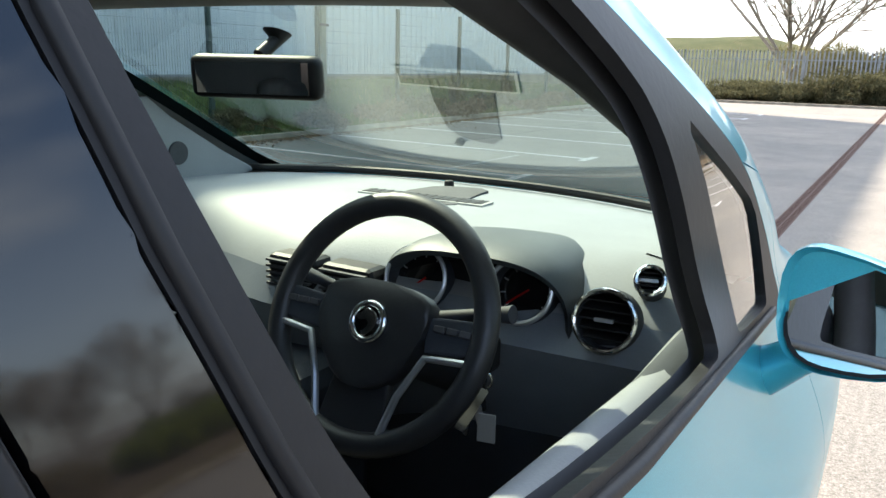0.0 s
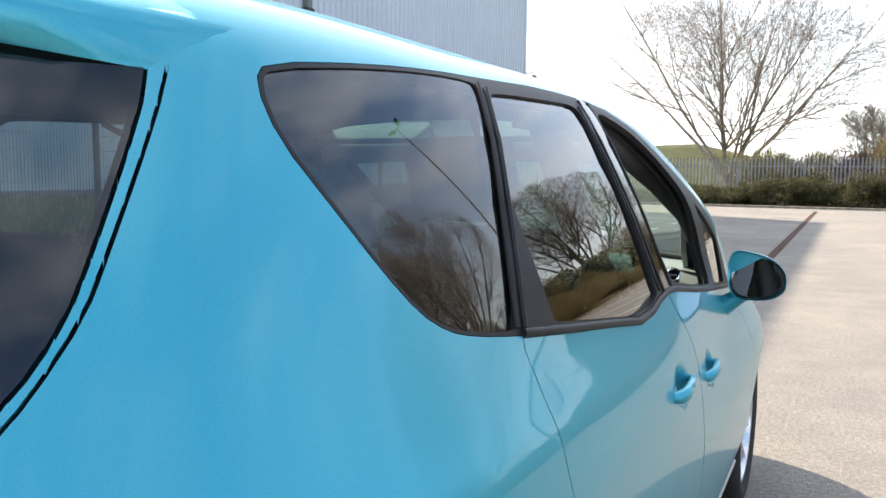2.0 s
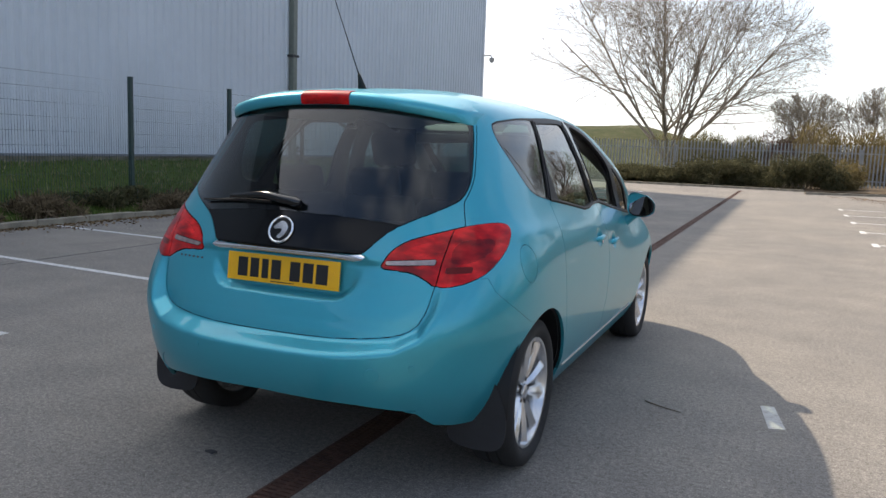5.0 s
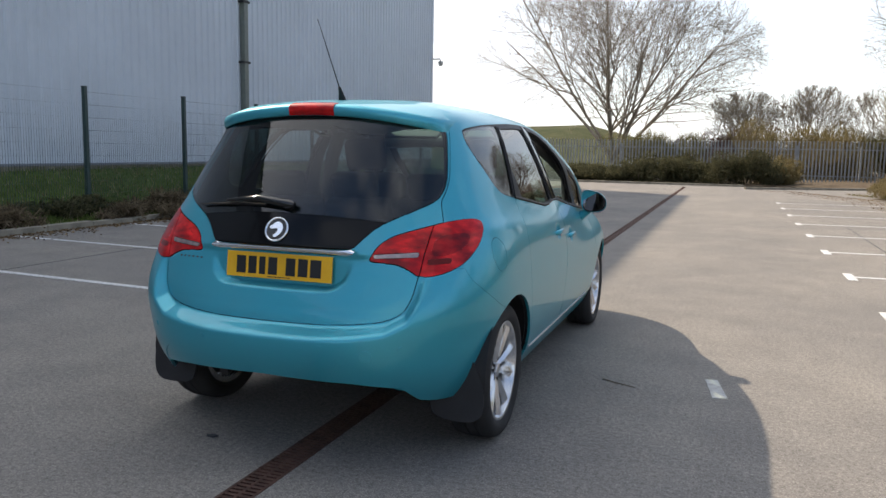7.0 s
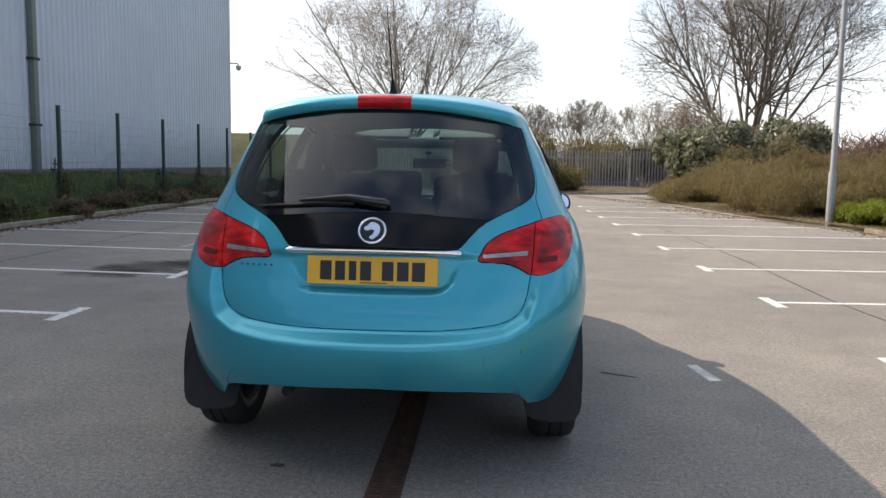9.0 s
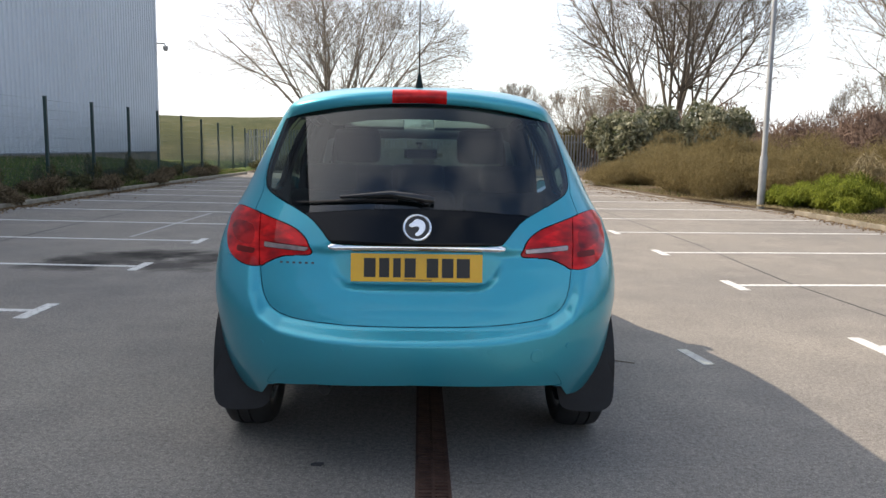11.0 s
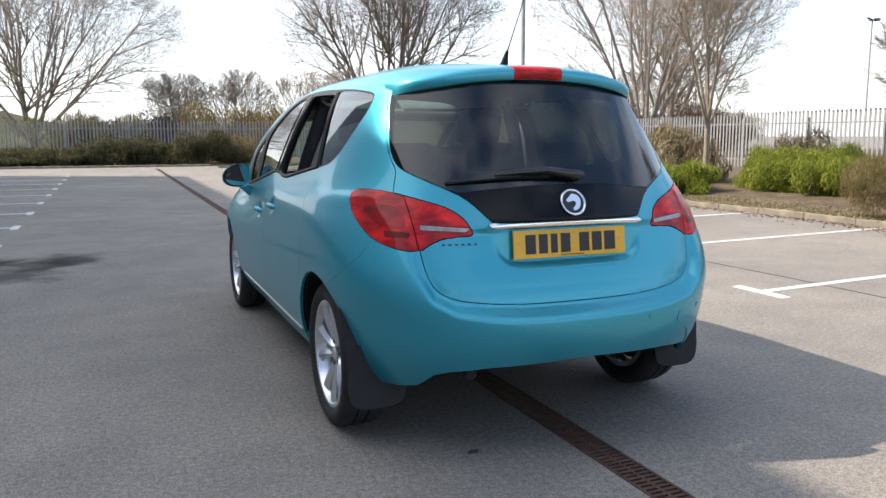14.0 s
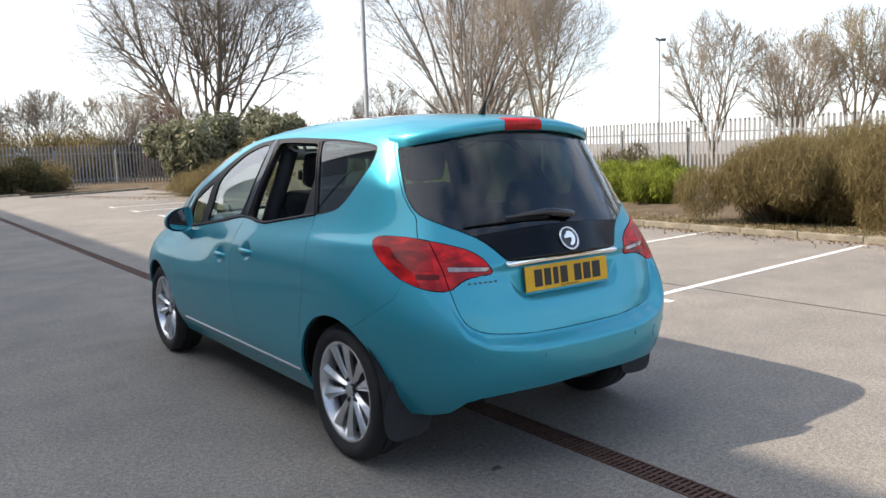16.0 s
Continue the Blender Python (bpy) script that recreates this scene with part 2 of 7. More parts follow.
LEATHER = plain("black_leather", (0.024, 0.024, 0.026), 0.42, vary=0.3, grain=0.0004, fine=300)
ASPHALT = asphalt()
MARKING = road_paint()
FADED = road_paint("faded_white_marking", 0.62)


def lamp_lens(name="red_lamp_lens", gain=1.0):
    m, nt, b = material(name)
    deep = noise_node(nt, 9.0, 3.0, stretch=(1.0, 1.0, 2.2))
    wave = nt.nodes.new("ShaderNodeTexWave")
    wave.inputs["Scale"].default_value, wave.inputs["Distortion"].default_value = 55.0, 0.4
    co = nt.nodes.new("ShaderNodeTexCoord")
    nt.links.new(co.outputs["Object"], wave.inputs["Vector"])
    c = ramp_node(nt, deep, [(p, tuple(gain * k for k in q)) for p, q in ((0.34, (0.20, 0.002, 0.003)), (0.5, (0.46, 0.004, 0.005)), (0.64, (0.74, 0.014, 0.014)))])
    nt.links.new(mix_node(nt, 0.06, c, wave.outputs["Color"], "MULTIPLY"), b.inputs["Base Color"])
    b.inputs["Roughness"].default_value = 0.4
    b.inputs["Specular IOR Level"].default_value = 0.1
    b.inputs["Coat Weight"].default_value, b.inputs["Coat Roughness"].default_value = 0.5, 0.012
    return m


LENS = lamp_lens()
LENS_CORE = lamp_lens("deep_red_lens", 0.60)
LENS_BRIGHT = lamp_lens("bright_red_lens", 1.2)
LENS_DARK = plain("amber_lamp_segment", (0.13, 0.006, 0.004), 0.35, coat=0.15, vary=0.3, spec=0.2)
LENS_CLEAR = plain("clear_lamp_segment", (0.34, 0.25, 0.235), 0.2, metal=0.5, coat=0.8, vary=0.5, scale=30, fine=160)
PLATE_YELLOW = plain("yellow_plate", (0.80, 0.42, 0.012), 0.35, coat=0.3, vary=0.06)
INK = plain("black_ink", (0.012, 0.012, 0.014), 0.4, vary=0.2)
MIRROR = plain("mirror_silvering", (0.88, 0.89, 0.9), 0.01, metal=1.0, vary=0.01)
SILVER = plain("satin_silver_trim", (0.55, 0.56, 0.58), 0.3, metal=0.8, vary=0.06)
# ---- building helpers ----
def mesh_object(name, verts, faces, mat, parent=None, smooth=False, label=""):
    me = bpy.data.meshes.new(name)
    me.from_pydata([tuple(v) for v in verts], [], [tuple(f) for f in faces])
    me.materials.append(mat)
    if smooth:
        me.polygons.foreach_set("use_smooth", [True] * len(me.polygons))
    me.update()
    ob = new(name, me)
    if parent:
        ob.parent = parent
    if label:
        tagged(ob, label)
    return ob


def part(name, bm, mat, parent, label="", smooth=False, sharp=40):
    me = bpy.data.meshes.new(name)
    bmesh.ops.recalc_face_normals(bm, faces=bm.faces)
    bm.to_mesh(me)
    bm.free()
    me.materials.append(mat)
    if smooth:
        me.polygons.foreach_set("use_smooth", [True] * len(me.polygons))
        me.set_sharp_from_angle(angle=radians(sharp))
    ob = new(name, me)
    if parent:
        ob.parent = parent
    if label:
        tagged(ob, label)
    return ob


def thing(name, label, category, group="", kind="", at=(0, 0, 0)):
    ob = new(name)
    ob.location = at
    ob.empty_display_size = 0.1
    return tagged(ob, label, category, group, kind)


def add_box(bm, lo, hi, m=None, bevel=0.0):
    verts = [bm.verts.new((x, y, z)) for x in (lo[0], hi[0]) for y in (lo[1], hi[1]) for z in (lo[2], hi[2])]
    faces = [bm.faces.new([verts[i] for i in q]) for q in ((0, 1, 3, 2), (4, 6, 7, 5), (0, 4, 5, 1), (2, 3, 7, 6), (0, 2, 6, 4), (1, 5, 7, 3))]
    if bevel:
        edges = list({e for f in faces for e in f.edges})
        done = bmesh.ops.bevel(bm, geom=edges, offset=bevel, segments=2, affect="EDGES", profile=0.5)
        verts = list({v for f in done["faces"] for v in f.verts} | {v for v in verts if v.is_valid})
    if m is not None:
        bmesh.ops.transform(bm, matrix=m, verts=[v for v in verts if v.is_valid])
    return verts


def box_bm(lo, hi, m=None, bevel=0.0):
    bm = bmesh.new()
    add_box(bm, lo, hi, m, bevel)
    return bm


def add_tube(bm, pts, radii, sides=8, cap=True):
    """A tube along points, with a radius at each."""
    pts = [Vector(p) for p in pts]
    if isinstance(radii, (int, float)):
        radii = [radii] * len(pts)
    rings, up = [], Vector((0, 0, 1))
    for i, p in enumerate(pts):
        d = (pts[min(i + 1, len(pts) - 1)] - pts[max(i - 1, 0)]).normalized()
        if abs(d.dot(up)) > 0.95:
            up = Vector((1, 0, 0)) if abs(d.x) < 0.9 else Vector((0, 1, 0))
        s = d.cross(up).normalized()
        u = s.cross(d).normalized()
        up = u
        rings.append([bm.verts.new(p + radii[i] * (math.cos(2 * math.pi * k / sides) * s + math.sin(2 * math.pi * k / sides) * u)) for k in range(sides)])
    for a, b in zip(rings, rings[1:]):
        for k in range(sides):
            bm.faces.new((a[k], a[(k + 1) % sides], b[(k + 1) % sides], b[k]))
    if cap:
        bm.faces.new(rings[0][::-1])
        bm.faces.new(rings[-1])


def tube_bm(pts, radii, sides=8):
    bm = bmesh.new()
    add_tube(bm, pts, radii, sides)
    return bm


def lathe_bm(profile, steps=32, axis="X", closed=False, m=None):
    """Turns (offset along the axis, radius) points about the axis."""
    bm = bmesh.new()
    rings = []
    for k in range(steps):
        a = 2 * math.pi * k / steps
        c, s = math.cos(a), math.sin(a)
        rings.append([bm.verts.new((o, r * c, r * s) if axis == "X" else ((r * c, o, r * s) if axis == "Y" else (r * c, r * s, o))) for o, r in profile])
    n = len(profile)
    for k in range(steps):
        a, b = rings[k], rings[(k + 1) % steps]
        for i in range(n if closed else n - 1):
            j = (i + 1) % n
            bm.faces.new((a[i], a[j], b[j], b[i]))
    if m is not None:
        bmesh.ops.transform(bm, matrix=m, verts=bm.verts)
    bmesh.ops.remove_doubles(bm, verts=bm.verts, dist=1e-5)
    return bm


def prism_bm(outline, depth, m=None, bevel=0.0):
    """An outline in x, y raised by depth along z."""
    bm = bmesh.new()
    lo = [bm.verts.new((x, y, 0)) for x, y in outline]
    hi = [bm.verts.new((x, y, depth)) for x, y in outline]
    bm.faces.new(lo[::-1])
    top = bm.faces.new(hi)
    n = len(outline)
    for i in range(n):
        bm.faces.new((lo[i], lo[(i + 1) % n], hi[(i + 1) % n], hi[i]))
    if bevel:
        bmesh.ops.bevel(bm, geom=list(top.edges), offset=bevel, segments=2, affect="EDGES", profile=0.5)
    if m is not None:
        bmesh.ops.transform(bm, matrix=m, verts=bm.verts)
    return bm


def pchip(xs, ys, x):
    """Smooth interpolation without overshoot."""
    xs, ys, x = np.asarray(xs, float), np.asarray(ys, float), np.asarray(x, float)
    h, d = np.diff(xs), np.diff(ys) / np.diff(xs)
    m = np.zeros(len(xs))
    for i in range(1, len(xs) - 1):
        if d[i - 1] * d[i] > 0:
            w1, w2 = 2 * h[i] + h[i - 1], h[i] + 2 * h[i - 1]
            m[i] = (w1 + w2) / (w1 / d[i - 1] + w2 / d[i])
    m[0], m[-1] = d[0], d[-1]
    k = np.clip(np.searchsorted(xs, x) - 1, 0, len(h) - 1)
    t = (x - xs[k]) / h[k]
    return (1 + 2 * t) * (1 - t) ** 2 * ys[k] + t * (1 - t) ** 2 * h[k] * m[k] + t * t * (3 - 2 * t) * ys[k + 1] + t * t * (t - 1) * h[k] * m[k + 1]


def rounded(poly, times=2):
    """Cuts the corners of a closed outline."""
    for _ in range(times):
        out = []
        for (ax, ay), (bx, by) in zip(poly, poly[1:] + poly[:1]):
            out += [(0.75 * ax + 0.25 * bx, 0.75 * ay + 0.25 * by), (0.25 * ax + 0.75 * bx, 0.25 * ay + 0.75 * by)]
        poly = out
    return poly


# ---- the ground ----
DRAIN_X, DRAIN_W, DRAIN_Y0, DRAIN_Y1 = 0.075, 0.14, -9.0, 31.0


def build_ground():
    """One sheet to the horizon, with the slot of the drain channel left open."""
    xs = [-3000, -60, -20, DRAIN_X - DRAIN_W / 2, DRAIN_X + DRAIN_W / 2, 20, 60, 3000]
    ys = [-3000, -60, DRAIN_Y0, DRAIN_Y1, 70, 3000]
    v = [(x, y, 0.0) for y in ys for x in xs]
    n = len(xs)
    f = [(j * n + i, j * n + i + 1, (j + 1) * n + i + 1, (j + 1) * n + i) for j in range(len(ys) - 1) for i in range(n - 1) if not (i == 3 and j == 2)]
    ob = mesh_object("ground", v, f, ASPHALT)
    return tagged(ob, "worn grey asphalt of a car park", "ground", kind="structure")


build_ground()

CONCRETE = plain("weathered_concrete", (0.215, 0.19, 0.148), 0.9, scale=4.0, vary=0.5, grain=0.004, fine=60)
SOIL = earth("bare_earth", [(0.3, (0.05, 0.036, 0.024)), (0.55, (0.13, 0.10, 0.07)), (0.75, (0.24, 0.20, 0.145))], 3.0)
TURF = earth("rough_turf", [(0.3, (0.035, 0.055, 0.014)), (0.55, (0.08, 0.12, 0.028)), (0.75, (0.15, 0.16, 0.06))], 1.6)
GALV = plain("galvanised_steel", (0.29, 0.30, 0.305), 0.6, metal=0.25, scale=5, vary=0.18)
FENCE_GREEN = plain("dark_green_fence_paint", (0.014, 0.040, 0.038), 0.5, vary=0.3)
BARK = plain("bark", (0.14, 0.115, 0.09), 0.95, scale=6, vary=0.45, grain=0.01, fine=40)
BARK_MID = plain("grey_brown_bark", (0.23, 0.195, 0.16), 0.95, scale=6, vary=0.45, grain=0.01, fine=40)
BARK_PALE = plain("pale_bark", (0.24, 0.20, 0.155), 0.95, scale=6, vary=0.4, grain=0.01, fine=40)
CLADDING = plain("pale_grey_cladding", (0.50, 0.545, 0.595), 0.42, scale=0.5, vary=0.07, fine=6)
CLADDING_DARK = plain("slate_grey_cladding", (0.19, 0.20, 0.225), 0.45, scale=0.6, vary=0.08, fine=6)
PIPE_GREEN = plain("grey_green_downpipe", (0.13, 0.15, 0.13), 0.45, vary=0.2)
RUST = plain("rusted_iron", (0.085, 0.042, 0.03), 0.85, metal=0.2, scale=14, vary=0.5, grain=0.002)


def slab(name, corners, z, thick, mat, label, category, kind="structure"):
    """A flat piece with thickness on the ground."""
    n = len(corners)
    v = [(x, y, z) for x, y in corners] + [(x, y, z + thick) for x, y in corners]
    f = [tuple(range(n))[::-1], tuple(range(n, 2 * n))] + [(i, (i + 1) % n, n + (i + 1) % n, n + i) for i in range(n)]
    return tagged(mesh_object(name, v, f, mat), label, category, kind=kind)


def bay_marking(x_t, x_end, y, tilt):
    """A bay line with a short crossbar at the aisle end."""
    s = 1 if x_end > x_t else -1
    h = 0.042
    y2 = y + tilt * abs(x_end - x_t)
    bar = [(x_t - s * 0.05, y - 0.27), (x_t + s * 0.05, y - 0.27), (x_t + s * 0.05, y - h), (x_end, y2 - h), (x_end, y2 + h), (x_t + s * 0.05, y + h), (x_t + s * 0.05, y + 0.27), (x_t - s * 0.05, y + 0.27)]
    if s < 0:
        bar = bar[::-1]
    ob = slab("bay_marking", bar, 0.0, 0.004, MARKING, "worn white parking bay line on the asphalt", "road marking")
    return tagged(ob, group="parking bay lines")


for k in range(-6, 9):
    bay_marking(3.15, 8.05, 2.25 + 2.41 * k, 0.06)
for k in range(-3, 11):
    bay_marking(-2.95, -7.95, 3.15 + 2.25 * k, 0.06)

def wall_of_ribs(name, x, y0, y1, z0, z1, mat, parent, pitch=0.25, depth=0.035):
    """A profiled metal sheet facing +x."""
    v, f, y = [], [], y0
    prof = ((0.0, 0.0), (0.36, 0.0), (0.5, 1.0), (0.86, 1.0))
    ys = []
    while y < y1 - 1e-6:
        for t, d in prof:
            ys.append((min(y1, y + t * pitch), d * depth))
        y += pitch
    ys.append((y1, 0.0))
    for yy, d in ys:
        v += [(x + d, yy, z0), (x + d, yy, z1)]
    f = [(2 * i, 2 * i + 2, 2 * i + 3, 2 * i + 1) for i in range(len(ys) - 1)]
    return mesh_object(name, v, f, mat, parent)


def build_warehouse():
    wx, y0, y1, top = -10.95, -45.0, 30.3, 12.0
    b = thing("warehouse", "large pale grey metal-clad warehouse beside the car park", "building", at=(wx - 15, 0, 0))
    off = Matrix.Translation((-(wx - 15), 0, 0))
    def put(ob):
        ob.matrix_parent_inverse = off
        return ob
    put(part("wall_core", box_bm((wx - 30, y0, 0.0), (wx - 0.06, y1 - 0.02, top - 0.1)), CLADDING, b))
    put(wall_of_ribs("cladding", wx, y0, y1, 0.95, 9.1, CLADDING, b))
    put(part("eaves_band", box_bm((wx - 0.03, y0, 9.1), (wx + 0.07, y1 + 0.06, top)), CLADDING_DARK, b, "slate grey band under the roof"))
    put(part("roof", box_bm((wx - 30.1, y0 - 0.1, top - 0.1), (wx + 0.16, y1 + 0.12, top)), CLADDING_DARK, b))
    put(part("corner_flashing", box_bm((wx - 0.03, y1 - 0.14, 0.9), (wx + 0.06, y1 + 0.03, 9.1)), CLADDING, b))
    put(part("plinth", box_bm((wx - 0.05, y0, 0.0), (wx + 0.03, y1, 0.9)), CONCRETE, b, "concrete plinth"))
    put(part("base_flashing", box_bm((wx - 0.03, y0, 0.9), (wx + 0.075, y1, 0.95)), CLADDING_DARK, b))
    for y in (15.8, -6.0):
        p = put(part("downpipe", box_bm((wx + 0.04, y - 0.09, 0.5), (wx + 0.20, y + 0.09, 9.1), bevel=0.02), PIPE_GREEN, b, "grey-green square downpipe"))
        for z in (2.0, 3.6, 5.2, 6.8, 8.4):
            q = part("pipe_bracket", box_bm((wx + 0.035, y - 0.15, z), (wx + 0.215, y + 0.15, z + 0.06)), DARK_METAL, p)
    return b


build_warehouse()
# ---- the car: its outer surface ----
# level: height, rear end, half width, front end, sharpness of the rear and the front corners
LEVELS = (
    (0.22, 0.16, 0.800, 4.10, 3.5, 3.2), (0.30, 0.10, 0.850, 4.18, 3.4, 3.2), (0.38, 0.045, 0.880, 4.24, 3.3, 3.2),
    (0.47, 0.008, 0.893, 4.27, 3.3, 3.2), (0.55, 0.000, 0.900, 4.28, 3.35, 3.2), (0.60, 0.006, 0.903, 4.27, 3.5, 3.2),
    (0.640, 0.022, 0.905, 4.26, 3.8, 3.2), (0.68, 0.046, 0.906, 4.23, 4.1, 3.2), (0.76, 0.107, 0.905, 4.17, 4.7, 3.3), (0.84, 0.163, 0.900, 4.07, 5.0, 3.4),
    (0.92, 0.205, 0.892, 3.86, 5.0, 3.6), (0.98, 0.232, 0.872, 3.56, 4.8, 4.4), (1.04, 0.262, 0.840, 3.42, 4.8, 6.0),
    (1.10, 0.290, 0.808, 3.28, 4.8, 7.0), (1.20, 0.337, 0.765, 3.08, 4.8, 7.0), (1.30, 0.385, 0.722, 2.87, 4.8, 7.0),
    (1.40, 0.432, 0.674, 2.66, 4.8, 6.7), (1.46, 0.460, 0.643, 2.51, 4.8, 6.0), (1.50, 0.478, 0.615, 2.39, 4.8, 5.2),
    (1.530, 0.495, 0.580, 2.25, 4.6, 4.4), (1.555, 0.560, 0.520, 2.12, 4.2, 3.8), (1.580, 0.720, 0.420, 1.97, 3.6, 3.4),
    (1.597, 0.940, 0.280, 1.80, 3.0, 3.0), (1.605, 1.120, 0.150, 1.66, 2.6, 2.6), (1.608, 1.330, 0.004, 1.45, 2.0, 2.0))


def even_out(v, times_up, times_round):
    """Evens out the sheet of points along its rows and columns."""
    for i in range(max(times_up, times_round)):
        if i < times_up:
            d = np.zeros_like(v)
            d[1:-1] = 0.25 * (v[2:] + v[:-2] - 2 * v[1:-1])
            d[..., 2] = 0
            v = v + d
        if i < times_round:
            first, last = v[:, 1:2] * (-1, 1, 1), v[:, -2:-1] * (-1, 1, 1)
            p = np.concatenate([first, v, last], 1)
            v = v + 0.25 * (p[:, 2:] + p[:, :-2] - 2 * v)
    return v


def car_surface(n_round=460, n_up=190):
    lev = np.array(LEVELS)
    step = np.hypot(np.diff(lev[:, 0]), np.diff(lev[:, 2]) * 0.8 + 0.3 * np.diff(lev[:, 1]))
    s = np.concatenate([[0], np.cumsum(np.maximum(step, 0.02))])
    f = np.linspace(0, s[-1], n_up)
    z, yr, w, yf, nr, nf = (pchip(s, lev[:, k], f) for k in range(6))
    verts = np.zeros((n_up, n_round, 3))
    a = np.linspace(0, math.pi / 2, 260)
    for k in range(n_up):
        span = yf[k] - yr[k]
        lr, lf = min(1.1, 0.48 * span), min(1.2, 0.5 * span)
        x1, y1 = w[k] * np.sin(a) ** (2 / nr[k]), yr[k] + lr * (1 - np.cos(a) ** (2 / nr[k]))
        bow = 0.045 * min(1.0, span / 2.0)
        y1 = y1 + bow * (x1 / w[k]) ** 2 * (1 - np.clip((y1 - yr[k]) / lr, 0, 1))
        x2, y2 = w[k] * np.cos(a) ** (2 / nf[k]), yf[k] - lf * (1 - np.sin(a) ** (2 / nf[k]))
        px, py = np.concatenate([x1, x2]), np.concatenate([y1, y2])
        arc = np.concatenate([[0], np.cumsum(np.hypot(np.diff(px), np.diff(py)))])
        at = np.linspace(0, arc[-1], n_round)
        verts[k, :, 0], verts[k, :, 1], verts[k, :, 2] = np.interp(at, arc, px), np.interp(at, arc, py), z[k]
    # the waist draws in towards the windscreen
    yy, zz = verts[..., 1], verts[..., 2]
    t = np.clip((yy - 1.65) / 1.25, 0, 1)
    t = t * t * (3 - 2 * t)
    verts[..., 0] *= 1 - 0.085 * t * np.interp(zz, [0.72, 0.93, 1.05, 1.2, 1.4], [0, 0.97, 0.52, 0.0, 0.0])
    # the upper side stands fuller before the middle pillar
    t = np.clip((yy - 1.2) / 0.8, 0, 1)
    ahead = np.clip((yy - 1.9) / 0.5, 0, 1)
    verts[..., 0] *= 1 + (0.030 + 0.014 * ahead) * t * t * (3 - 2 * t) * np.interp(zz, [1.0, 1.26, 1.5, 1.56, 1.6], [0, 1, 1, 0.5, 0.0])
    r = np.clip((yy - 0.9) / 0.4, 0, 1)
    r = r * r * (3 - 2 * r) * (1 - t * t * (3 - 2 * t))
    verts[..., 0] *= 1 + 0.028 * r * np.interp(zz, [1.06, 1.16, 1.32, 1.46, 1.52], [0, 1, 1, 0.35, 0.0])
    verts = even_out(verts, 46, 14)
    half = verts.reshape(-1, 3)
    idx = np.arange(n_up * n_round).reshape(n_up, n_round)
    q = np.stack([idx[:-1, :-1], idx[:-1, 1:], idx[1:, 1:], idx[1:, :-1]], -1).reshape(-1, 4)
    # mirror, sharing the vertices on the centre line
    mirror = half * (-1, 1, 1)
    on = np.zeros(len(half), bool)
    on[idx[:, 0]] = on[idx[:, -1]] = True
    half[on, 0] = 0
    remap = np.where(on, np.arange(len(half)), len(half) + np.cumsum(~on) - 1)
    allv = np.concatenate([half, mirror[~on]])
    allf = np.concatenate([q, remap[q][:, ::-1]])
    return allv, allf


from mathutils.bvhtree import BVHTree

CV, CF = car_surface()


HANDLES = ((1.738, 0.892), (2.148, 0.838))      # along the car, height


GATE_FOOT = ((0.0, 0.619), (0.23, 0.621), (0.38, 0.630), (0.52, 0.648), (0.585, 0.684), (0.614, 0.745), (0.626, 0.825), (0.632, 0.88))


